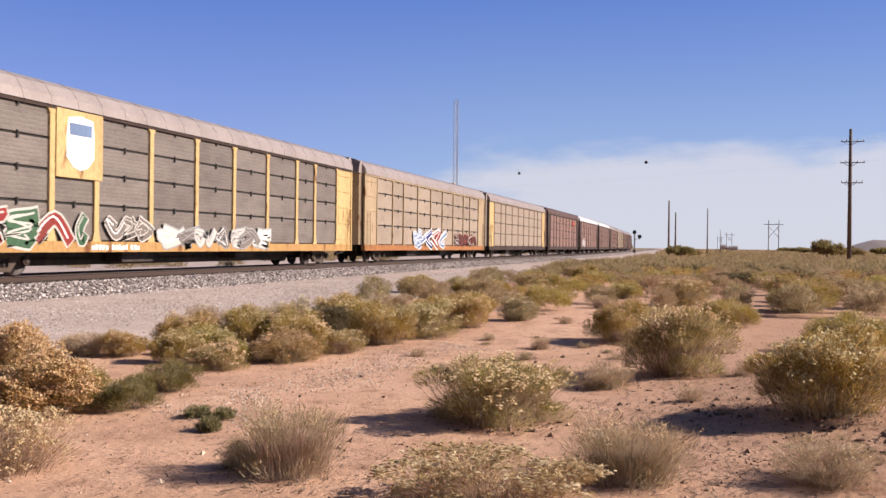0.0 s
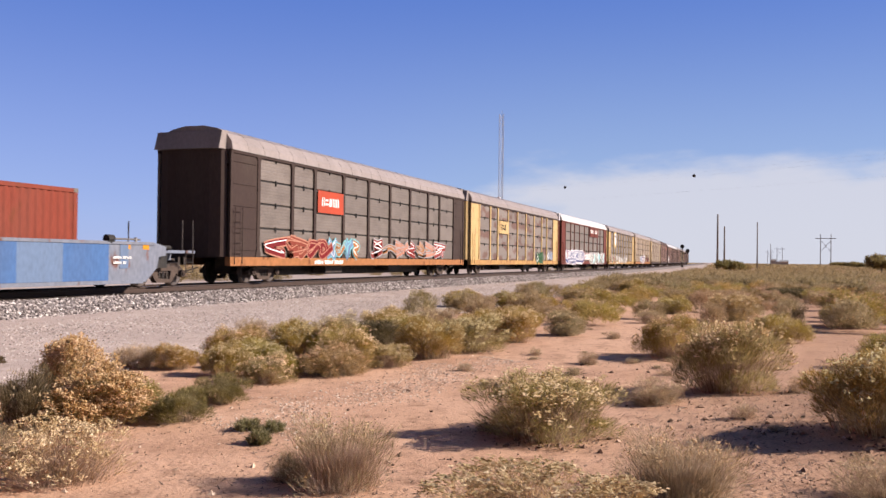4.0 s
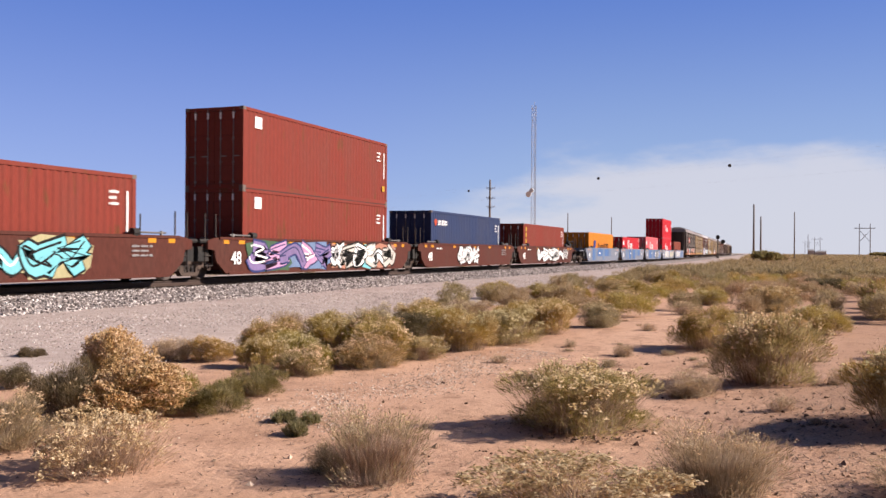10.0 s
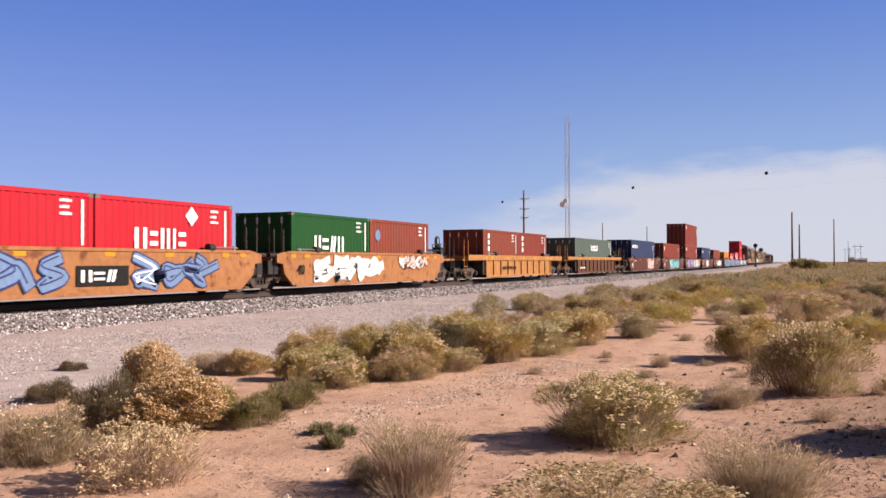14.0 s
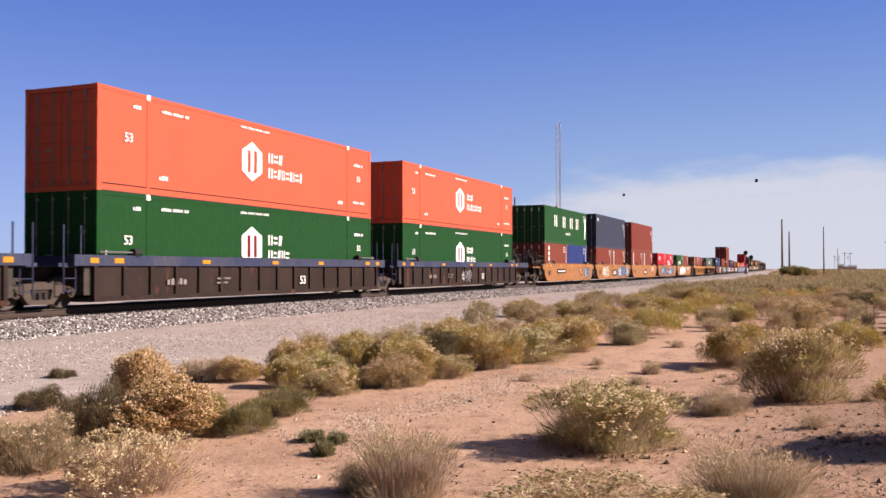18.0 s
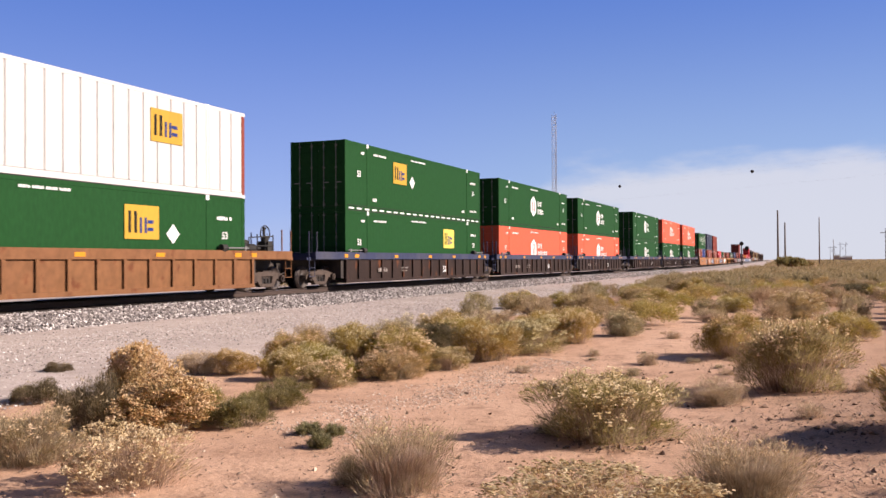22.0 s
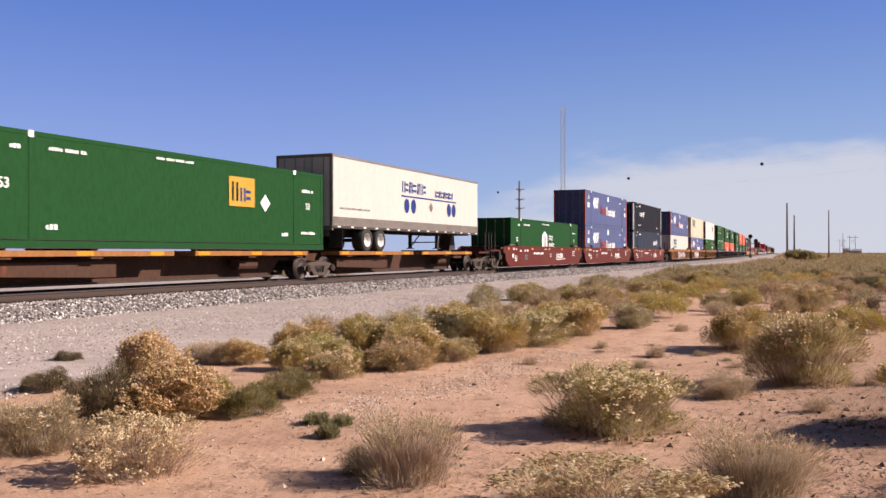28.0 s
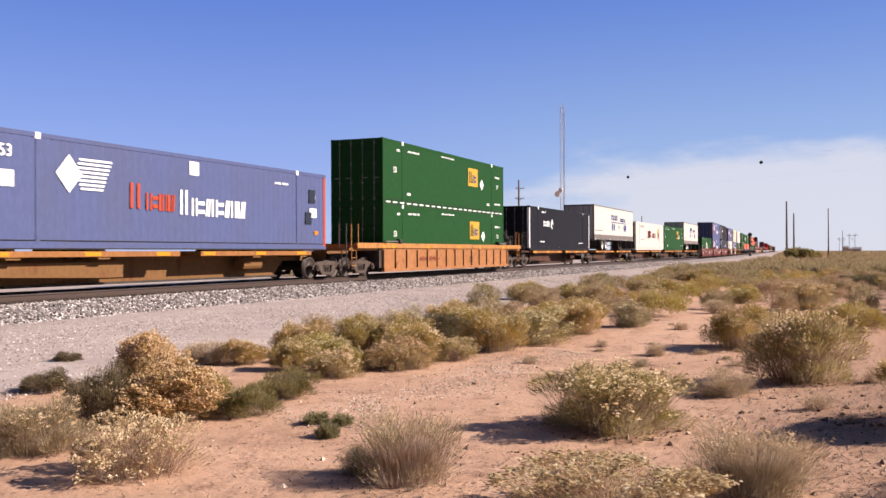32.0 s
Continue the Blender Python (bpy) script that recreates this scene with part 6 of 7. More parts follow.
for z, mt, x, w in ((WELL, SLATE, 11.0, "dark slate-blue domestic container, lower of a stack"), (UP, CHAR, 3.2, "charcoal domestic container with white corner posts, upper of two")):
    c = load(container(w, mt, C53, 2.896, "smooth", WHITE), -188.5, C53, z)
    lettering(c, x, 1.55, 0.4, (0.85, 1.0, 0.85, 0.9), Y5, WHITE, gap=0.08)
    part("logo_ring", Mesh().prism([(x + 1.75, 1.75), (x + 2.1, 1.4), (x + 2.2, 1.5), (x + 1.95, 1.75), (x + 2.1, 1.9), (x + 2.3, 1.75), (x + 2.45, 1.75), (x + 2.1, 2.15)], Y5 - 0.008, Y5), WHITE, c)
    fine_print(c, 2.8, 2.5, (0.9,), Y5, WHITE, 0.15)
    fine_print(c, 2.4, 0.55, (1.1,), Y5, WHITE, 0.15)
    fine_print(c, C53 - 3.3, 0.5, (0.9,), Y5, WHITE, 0.1)
    fine_print(c, 1.3, 2.4, (0.3,), Y5, WHITE, 0.14)
stackblue(-208.0, WELL, "blue domestic container with red posts, lower of two")
stackblue(-208.0, UP, "blue domestic container with red posts, upper of two")
hub(-226.6, GREEN, WELL, False, "green domestic container low in a red-brown well car")

# ---- spine cars with a trailer or a container each ----
SPINE = 1.14
for i, cen in enumerate((-248.5, -265.6, -283.0, -300.5, -318.1)):
    place(spine_car("brown articulated spine car with amber reflectors", SPINEBROWN, 17.45, i == 4, i == 0), cen)
for cen in (-248.5, -300.4):
    place(trailer("white road trailer with blue markings riding on a spine car", OFFWHITE, PANEL, ROYAL), cen - C53 / 2, 1.06)
emp(-265.4, GREEN, SPINE, 10.1, "green domestic container on a spine car")
# dark doors, coloured to carry the tail end's shade as well
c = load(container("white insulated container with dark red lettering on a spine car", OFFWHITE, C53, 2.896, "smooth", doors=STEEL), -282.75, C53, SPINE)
lettering(c, 6.6, 1.3, 0.8, (0.7, 0.2, 0.7, 0.2, 0.65), Y5, CRIMSON, gap=0.1)
lettering(c, 9.3, 1.3, 0.55, (0.6, 0.6, 0.3, 0.6, 0.6, 0.6), Y5, CRIMSON, gap=0.14)
crest = part("logo_crest", Mesh().prism([(12.6, 1.5), (13.1, 1.05), (13.6, 1.5), (13.55, 2.2), (13.1, 2.5), (12.65, 2.2)], Y5 - 0.008, Y5), GOLD, c)
part("logo_shield", Mesh().prism([(12.75, 1.5), (13.1, 1.2), (13.45, 1.5), (13.42, 1.95), (12.78, 1.95)], Y5 - 0.012, Y5), CRIMSON, crest)
part("logo_band", Mesh().box(12.8, 13.4, Y5 - 0.015, Y5, 1.62, 1.78), INDIGO, crest)
lettering(c, 2.4, 2.35, 0.22, (0.8,) * 9, Y5, SILVER)
fine_print(c, 2.6, 1.05, (1.9,), Y5, SILVER, 0.1)
for x in (6.1, 7.2):
    part("placard", Mesh().prism([(x, 1.15), (x + 0.2, 1.38), (x, 1.6), (x - 0.2, 1.38)], Y5 - 0.008, Y5), SILVER, c)
cool = Mesh()
for a_, b_ in (((16.2, 0.1), (16.2, 2.8)), ((16.7, 0.1), (16.7, 2.8)), ((16.2, 0.2), (16.7, 1.0)), ((16.7, 1.0), (16.2, 1.9)), ((16.2, 1.9), (16.7, 2.75)), ((16.2, 2.8), (16.7, 2.8))):
    cool.bar((a_[0], -1.25, a_[1]), (b_[0], -1.25, b_[1]), 0.05, 6)
part("cooler_frame", cool, WHITE, c)
part("cooler_unit", Mesh().box(16.16, 16.68, -1.1, 1.1, 0.2, 2.6), DARK, c)
c = load(container("charcoal domestic container with white corner posts on a spine car", CHAR, C53, 2.896, "smooth", WHITE), -318.3, C53, SPINE)
lettering(c, 3.2, 1.6, 0.4, (0.85, 1.0, 0.85, 0.9), Y5, WHITE, gap=0.08)
part("logo_ring", Mesh().prism([(4.95, 1.75), (5.3, 1.4), (5.4, 1.5), (5.15, 1.75), (5.3, 1.9), (5.5, 1.75), (5.65, 1.75), (5.3, 2.15)], Y5 - 0.008, Y5), WHITE, c)
fine_print(c, 2.8, 2.5, (0.9,), Y5, WHITE, 0.14)
fine_print(c, 2.4, 0.5, (1.0,), Y5, WHITE, 0.12)
fine_print(c, C53 - 3.4, 0.45, (1.3,), Y5, WHITE, 0.12)

car = place(well_car("orange-yellow ribbed well car, lightly worn", WELLORANGE, 19.5, 16.7, "ribbed", WELLYELLOW, True, True, "h", 14), -339.6)
number(car, "53", 2.2, 0.62, 0.42, YW + 0.02, BLACK)
fine_print(car, -4.6, 0.62, (2.4,), YW + 0.02, BROWN, 0.2)
emp(-339.6, GREEN, WELL, 10.5, "green domestic container, lower of a stack in an orange well car")
tape(emp(-339.6, GREEN, UP, 10.3, "green domestic container, upper of a stack in an orange well car"))
place(spine_car("dusty yellow spine car with amber reflectors", SPINEYELLOW, 17.45, True, True), -360.9)
c = stackblue(-360.75, SPINE, "blue domestic container with a red head-end post on a spine car")
for x, z, w_, h_ in ((C53 - 1.25, 1.75, 0.45, 0.5), (C53 - 1.5, 0.95, 0.42, 0.45)):
    patch(c, "repair_patch", x, x + w_, z, z + h_, Y5 - 0.004, SLATE, 0.012)
patch(c, "repair_patch", C53 - 0.85, C53 - 0.6, 0.55, 0.7, Y5, ORANGE)

# ---- poles, tower, signal, distance ----
def polar(az, dist):
    return dist * math.cos(radians(az)), dist * math.sin(radians(az))


def utility_pole(az, dist, h, arms=(), r=0.19, label="weathered wooden utility pole"):
    x, y = polar(az, dist)
    p = thing("utility_pole", label, "pole", "utility poles", (x, y, 0))
    part("pole", Mesh().bar((0, 0, -0.3), (0, 0, h), r, 10, r * 0.62), WOOD, p, smooth=True)
    for z, w in arms:
        arm = part("crossarm", Mesh().box(-0.05, 0.05, -w, w * 0.7, z - 0.05, z + 0.05).bar((0.08, -w * 0.5, z), (0.08, 0, z - 0.5), 0.03).bar((0.06, w * 0.5, z), (0.06, 0, z - 0.5), 0.025), WOOD, p)
        for k in (-0.95, -0.5, 0.3, 0.65):
            part("insulator", Mesh().bar((0, w * k, z + 0.07), (0, w * k, z + 0.3), 0.06, 7, 0.03), ROD, arm)
    return p


utility_pole(-7.65, 120, 16.1, ((14.6, 1.5), (12.1, 1.6), (9.7, 1.4)), 0.27, "tall wooden power pole with three crossarms")
utility_pole(18.11, 186, 16.1, ((14.4, 1.1), (12.4, 1.1), (10.6, 1.0)), 0.27, "tall wooden power pole with three crossarms, far off")
for az, d, h in ((2.38, 166, 10.0), (1.99, 190, 8.8), (0.14, 198, 10.0), (13.3, 200, 10.0), (10.65, 222, 10.0), (-0.6, 420, 10.0)):
    utility_pole(az, d, h, (), 0.2 if d < 195 else 0.15)
WIRE = surface("aluminium_wire", (0.25, 0.25, 0.26), rough=0.5, metal=0.6, amount=0.1)
ax, ay = polar(-7.65, 120)
bx, by = polar(18.11, 186)
for z, off in ((14.3, 0.0), (14.75, 1.4), (12.25, -1.5)):
    w = Mesh()
    for s0, s1 in ((-1.0, 0.0), (0.0, 1.0), (1.0, 2.0)):
        pts = []
        for k in range(13):
            q = k / 12
            g = s0 + (s1 - s0) * q
            pts.append((ax + (bx - ax) * g, ay + (by - ay) * g + off, z - 0.5 * q * (1 - q)))
        base = len(w.v) if s0 == -1.0 else base
        for px, py, pz in pts[0 if s0 == -1.0 else 1:]:
            w.v += [(px + 0.0025, py, pz), (px, py, pz + 0.0025), (px - 0.0025, py, pz), (px, py, pz - 0.0025)]
    w.f = [(4 * i + k, 4 * i + (k + 1) % 4, 4 * i + 4 + (k + 1) % 4, 4 * i + 4 + k) for i in range(len(w.v) // 4 - 1) for k in range(4)]
    wire = tagged(part("power_line", w, WIRE), "thin overhead power line", "wire", "power lines")
for g in (0.340, 0.646, 1.085):
    b = bmesh.new()
    bmesh.ops.create_icosphere(b, subdivisions=2, radius=0.25)
    me = bpy.data.meshes.new("marker_ball")
    b.to_mesh(me)
    b.free()
    me.materials.append(DARK)
    o = tagged(new("marker_ball", me), "dark aerial marker ball hung on the power line", "marker ball", "marker balls")
    o.location = (ax + (bx - ax) * g, ay + (by - ay) * g, 14.25)

LATTICE = surface("tower_steel", (0.36, 0.38, 0.43), rough=0.6, metal=0.2, amount=0.3)
x, y = polar(15.4, 300)
tower = thing("radio_tower", "slim guyed lattice radio tower of grey steel", "tower", at=(x, y, 0))
H, w = 49.0, 0.85
corner = [(w * math.cos(k * math.tau / 3), w * math.sin(k * math.tau / 3)) for k in range(3)]
for cx, cy in corner:
    part("mast_leg", Mesh().bar((cx, cy, -0.3), (cx, cy, H), 0.07, 6), LATTICE, tower)
lat = Mesh()
for k in range(49):
    for i in range(3):
        (x0, y0), (x1, y1) = corner[i], corner[(i + 1) % 3]
        lat.bar((x0, y0, k), (x1, y1, k + 1), 0.04, 4).bar((x0, y0, k), (x1, y1, k), 0.035, 4)
part("lattice", lat, LATTICE, tower)
for z, s in ((20.2, 1.0), (21.4, 0.8)):
    d = Mesh()
    a0 = Vector((-0.85, 0.25 + (1.0 if z < 21 else 0.0), z))
    d.bar(a0, a0 + Vector((-0.45, 0.1, 0)), s * 0.35, 14, s * 0.95)
    d.bar(a0 + Vector((-0.45, 0.1, 0)), a0 + Vector((-0.75, 0.16, 0)), s * 0.95, 14)
    part("dish", d, WHITE, tower)
part("antenna", Mesh().bar((0, 0, H), (0, 0, H + 1.2), 0.05, 5), LATTICE, tower)

sx = 280.0
sig = thing("railway_signal", "dark railway signal mast with two round target heads beside the track", "signal", at=(*on_track(sx, -3.4, 0)[:2], 0))
part("mast", Mesh().bar((0, 0, 0), (0, 0, 6.1), 0.11, 8), STEEL, sig)
for y_, z_ in ((0.0, 6.3), (-1.5, 5.0)):
    part("signal_head", Mesh().bar((-0.08, y_, z_), (-0.02, y_, z_), 0.6, 16).box(-0.1, 0.3, y_ - 0.25, y_ + 0.25, z_ - 0.5, z_ + 0.5), DARK, sig)
part("bracket", Mesh().box(-0.06, 0.06, -1.6, 0.1, 4.2, 4.35).box(-0.05, 0.05, -1.56, -1.44, 4.3, 4.6), STEEL, sig)
part("ladder", Mesh().bar((0.35, -0.2, 0), (0.35, -0.2, 5.8), 0.03).bar((0.35, 0.2, 0), (0.35, 0.2, 5.8), 0.03), STEEL, sig)
part("base_box", Mesh().box(-0.35, 0.45, -0.4, 0.4, 0.0, 1.2), PANEL, sig)

for az, d, h in ((-3.58, 480, 16.0), (-1.1, 900, 17.0), (-0.55, 1150, 17.0)):
    x, y = polar(az, d)
    p = thing("transmission_frame", "wooden H-frame power structure with cross bracing, far off", "pylon", "far pylons", (x, y, 0))
    for s in (-2.35, 2.35):
        part("leg", Mesh().bar((0, s, -0.3), (0, s, h), 0.22, 8, 0.15), WOOD, p)
    part("crossarm", Mesh().box(-0.12, 0.12, -4.6, 4.6, h - 2.2, h - 1.9), WOOD, p)
    part("brace", Mesh().bar((0, -2.35, h - 8.5), (0, 2.35, h - 3), 0.1).bar((0, 2.35, h - 8.5), (0, -2.35, h - 3), 0.1), WOOD, p)

HILL = surface("far_hill", (0.20, 0.17, 0.17), rough=1.0, amount=0.3, scale=0.004, fine=0.03, bump=0.0)
hill = Mesh()
n = 60
for i in range(n + 1):
    az = -7.2 - 34 * i / n
    h = 3 + 62 * (1 - math.exp(-i * 0.35)) * (0.75 + 0.35 * noise.noise((i * 0.25, 1, 0)) + 0.15 * noise.noise((i * 0.8, 4, 0)))
    for d, z in ((3300, -2), (3420, h * 0.6), (3520, h), (3800, -2)):
        x, y = polar(az, d)
        hill.v.append((x, y, z))
for i in range(n):
    for k in range(3):
        a = i * 4 + k
        hill.f.append((a, a + 1, a + 5, a + 4))
tagged(part("backdrop_hills", hill, HILL, smooth=True), "low dusty hills on the horizon", kind="structure")

for az, d, w, h in ((-1.35, 900, 7, 3.2), (-0.75, 950, 5, 4.5), (-0.95, 1000, 9, 3.0)):
    x, y = polar(az, d)
    b = thing("industrial_shed", "small pale industrial shed on the horizon", "building", "far sheds", (x, y, 0))
    part("wall", Mesh().box(-4, 4, -w / 2, w / 2, 0, h), OFFWHITE, b)
    part("roof", Mesh().prism([(-4.4, h), (4.4, h), (0, h + 1.4)], -w / 2 - 0.3, w / 2 + 0.3), SILVER, b)

# ---- desert brush ----
def leaf_material(name, stops):
    """Thin dry leaves: a tone of its own for each leaf, drifting over the bush and from bush to bush."""
    m = island_material(name, [(p, (r * 0.97, g * 0.905, b * 0.81)) for p, (r, g, b) in stops], 0.8)
    n, l = m.node_tree.nodes, m.node_tree.links
    bsdf = n["Principled BSDF"]
    bsdf.inputs["Specular IOR Level"].default_value = 0.15

    def span(src, a, b, c, d):
        r = n.new("ShaderNodeMapRange")
        for k, v in (("From Min", a), ("From Max", b), ("To Min", c), ("To Max", d)):
            r.inputs[k].default_value = v
        l.new(src, r.inputs["Value"])
        return r.outputs[0]

    info, tc = n.new("ShaderNodeObjectInfo"), n.new("ShaderNodeTexCoord")
    drift = n.new("ShaderNodeTexNoise")
    drift.inputs["Scale"].default_value, drift.inputs["Detail"].default_value = 5.0, 2
    l.new(tc.outputs["Object"], drift.inputs["Vector"])
    tone = n.new("ShaderNodeHueSaturation")
    l.new(span(info.outputs["Random"], 0.0, 1.0, 0.482, 0.516), tone.inputs["Hue"])
    l.new(span(drift.outputs["Fac"], 0.3, 0.7, 1.12, 0.78), tone.inputs["Saturation"])
    level = n.new("ShaderNodeMath")
    level.operation = "MULTIPLY"
    l.new(span(drift.outputs["Fac"], 0.3, 0.7, 0.78, 1.2), level.inputs[0])
    l.new(span(info.outputs["Random"], 0.0, 1.0, 1.1, 0.86), level.inputs[1])
    l.new(level.outputs[0], tone.inputs["Value"])
    l.new(n["Color Ramp"].outputs[0], tone.inputs["Color"])
    l.new(tone.outputs[0], bsdf.inputs["Base Color"])
    thin = n.new("ShaderNodeBsdfTranslucent")
    l.new(tone.outputs[0], thin.inputs["Color"])
    both = n.new("ShaderNodeMixShader")
    both.inputs[0].default_value = 0.42
    l.new(bsdf.outputs[0], both.inputs[1])
    l.new(thin.outputs[0], both.inputs[2])
    l.new(both.outputs[0], n["Material Output"].inputs["Surface"])
    return m


LEAVES = {
    "olive": leaf_material("olive_leaf", ((0.0, (0.23, 0.182, 0.052)), (0.5, (0.45, 0.36, 0.112)), (1.0, (0.65, 0.53, 0.20)))),
    "far": leaf_material("far_leaf", ((0.0, (0.21, 0.158, 0.09)), (0.5, (0.40, 0.31, 0.185)), (1.0, (0.58, 0.465, 0.295)))),
    "dark": leaf_material("dark_leaf", ((0.0, (0.08, 0.068, 0.038)), (0.6, (0.18, 0.15, 0.085)), (1.0, (0.30, 0.25, 0.15)))),
    "green": leaf_material("green_leaf", ((0.0, (0.15, 0.13, 0.05)), (0.6, (0.29, 0.25, 0.105)), (1.0, (0.45, 0.38, 0.19)))),
    "sprig": leaf_material("sprig_leaf", ((0.0, (0.14, 0.14, 0.065)), (0.6, (0.27, 0.255, 0.13)), (1.0, (0.42, 0.38, 0.22)))),
    "pale": leaf_material("pale_leaf", ((0.0, (0.23, 0.19, 0.08)), (0.5, (0.42, 0.35, 0.155)), (1.0, (0.62, 0.525, 0.27)))),
    "tan": leaf_material("tan_leaf", ((0.0, (0.30, 0.20, 0.085)), (0.5, (0.50, 0.36, 0.165)), (1.0, (0.67, 0.51, 0.27)))),
    "sage": leaf_material("sage_leaf", ((0.0, (0.23, 0.19, 0.11)), (0.5, (0.42, 0.355, 0.215)), (1.0, (0.60, 0.515, 0.335)))),
    "dry": leaf_material("dry_twig", ((0.0, (0.30, 0.235, 0.15)), (0.5, (0.47, 0.375, 0.25)), (1.0, (0.64, 0.53, 0.38)))),
    "seed": leaf_material("seed_leaf", ((0.0, (0.32, 0.255, 0.12)), (0.5, (0.54, 0.44, 0.225)), (1.0, (0.72, 0.61, 0.35)))),
}
LEAVES["tuft"] = LEAVES["dry"]
LEAVES["twiggy"] = LEAVES["sage"]
TWIG = leaf_material("twig_bark", ((0.0, (0.24, 0.18, 0.125)), (0.5, (0.44, 0.35, 0.255)), (1.0, (0.63, 0.52, 0.40))))
FLOWER = leaf_material("dry_flower", ((0.0, (0.48, 0.38, 0.20)), (0.5, (0.70, 0.59, 0.36)), (1.0, (0.86, 0.77, 0.56))))
GOLDEN = leaf_material("golden_flower", ((0.0, (0.42, 0.28, 0.13)), (0.5, (0.64, 0.465, 0.25)), (1.0, (0.80, 0.64, 0.40))))
SEED = leaf_material("seed_head", ((0.0, (0.38, 0.29, 0.17)), (0.4, (0.62, 0.51, 0.32)), (1.0, (0.82, 0.72, 0.51))))


def brush_arrays(rng, blades, stems, clusters, blade, width, tuft_size, per=9, top=0.25, full=1.0):
    """Foliage, twigs and flower clusters of a unit bush (1 m wide and high) as arrays of triangles."""
    turn = rng.uniform(0, math.tau)
    puffs = [(0.0, 0.0, 0.44, 0.28, 0.38)]
    for q in range(13):
        a, r = turn + q * 2.4 + rng.uniform(-0.5, 0.5), 0.09 + 0.27 * rng.random() ** 0.6
        rad, hz = rng.uniform(0.09, 0.19), rng.uniform(0.13, 0.27)
        peak = rng.uniform(0.62, 1.0) * (1.12 - 0.95 * r)
        puffs.append((r * math.cos(a), r * math.sin(a), peak - hz, rad, hz))
    for q in range(6):
        a, r = turn + q * math.tau / 6 + rng.uniform(-0.4, 0.4), rng.uniform(0.24, 0.36)
        puffs.append((r * math.cos(a), r * math.sin(a), 0.18 * full + 0.08, rng.uniform(0.10, 0.16), rng.uniform(0.16, 0.24)))
    puffs = np.array(puffs)
    weight = puffs[:, 3] ** 1.4
    weight /= weight.sum()

    def shell(k, low):
        a, s = rng.uniform(0, math.tau, k), rng.uniform(low, 1, k)
        c = np.sqrt(1 - s * s)
        n = np.stack([np.cos(a) * c, np.sin(a) * c, s], 1)
        q = puffs[rng.choice(len(puffs), k, p=weight)]
        rough = 1 + 0.10 * np.sin(5 * n[:, 0] + 3 * q[:, 0] * 9) * np.sin(6 * n[:, 1] + turn) + rng.normal(0, 0.05, k)
        return q, n, rough[:, None]

    def at(q, n, f):
        p = q[:, :3] + n * q[:, [3, 3, 4]] * f
        p[:, 2] = np.abs(p[:, 2] - 0.02) + 0.02
        return p

    def blades_from(base, tip, w):
        d = tip - base
        s = np.cross(d, rng.normal(size=d.shape))
        s /= np.linalg.norm(s, axis=1, keepdims=True) + 1e-9
        return np.stack([base - s * w[:, None], base + s * w[:, None], tip], 1)

    q, n, rough = shell(blades, -0.75)
    p = at(q, n, rough * (0.35 + 0.65 * rng.random((blades, 1)) ** 0.5))
    keep = rng.random(blades) < 0.25 + 0.45 * full + p[:, 2] * 2.4
    p, n = p[keep], n[keep]
    grow = p * np.array([0.75, 0.75, 1.0]) - np.array([0, 0, -0.3])
    grow /= np.linalg.norm(grow, axis=1, keepdims=True)
    grow += 0.35 * n + rng.normal(0, 0.28, grow.shape)
    ln = blade * rng.uniform(0.45, 1.4, (len(p), 1))
    leaves = blades_from(p - grow * ln * 0.5, p + grow * ln * 0.5, width * rng.uniform(0.6, 1.3, len(p)))
    q, n, rough = shell(stems, -0.2)
    tip = at(q, n, rough * rng.uniform(0.5, 1.06, (stems, 1)))
    root = tip * np.array([0.5, 0.5, 0.0]) + rng.normal(0, 0.04, (stems, 3)) * np.array([1, 1, 0])
    mid = root + (tip - root) * np.array([0.42, 0.42, 0.56]) + rng.normal(0, 0.012, (stems, 3))
    w0 = width * rng.uniform(0.5, 1.0, stems)
    twigs = np.concatenate([blades_from(root, root + (mid - root) * 1.25, w0), blades_from(root + (mid - root) * 0.85, tip, w0 * 0.75)])
    if not clusters:
        return [leaves, twigs, np.zeros((0, 3, 3))]
    q, n, rough = shell(clusters, -0.05)
    c = at(q, n, rough * rng.uniform(0.96, 1.10, (clusters, 1)))
    bloom = np.sin(4.3 * c[:, 0] + turn) + np.sin(5.1 * c[:, 1] - turn) + 0.6 * rng.normal(size=clusters)
    c = c[(c[:, 2] > top + 0.12 * rng.normal(size=clusters)) & (bloom > -0.8)]
    c = (c[:, None] + rng.normal(0, tuft_size * 1.3, (len(c), per, 3))).reshape(-1, 3)
    base = np.array([(1, 0, -0.3), (-0.5, 0.87, -0.3), (-0.5, -0.87, -0.3), (0, 0, 1)])
    tri = [(0, 1, 3), (1, 2, 3), (2, 0, 3)]
    size = tuft_size * rng.uniform(0.45, 1.25, (len(c), 1, 1))
    v = c[:, None] + (base[None] + rng.normal(0, 0.35, (len(c), 4, 3))) * size
    return [leaves, twigs, v[:, tri].reshape(-1, 3, 3)]


def tri_mesh(name, t, material, weld=None):
    me = bpy.data.meshes.new(name)
    k = len(t)
    me.vertices.add(3 * k)
    me.vertices.foreach_set("co", t.reshape(-1).astype(np.float32))
    me.loops.add(3 * k)
    me.loops.foreach_set("vertex_index", np.arange(3 * k, dtype=np.int32))
    me.polygons.add(k)
    me.polygons.foreach_set("loop_start", np.arange(0, 3 * k, 3, dtype=np.int32))
    me.polygons.foreach_set("loop_total", np.full(k, 3, dtype=np.int32))
    me.update()
    me.validate()
    me.materials.append(material)
    return me


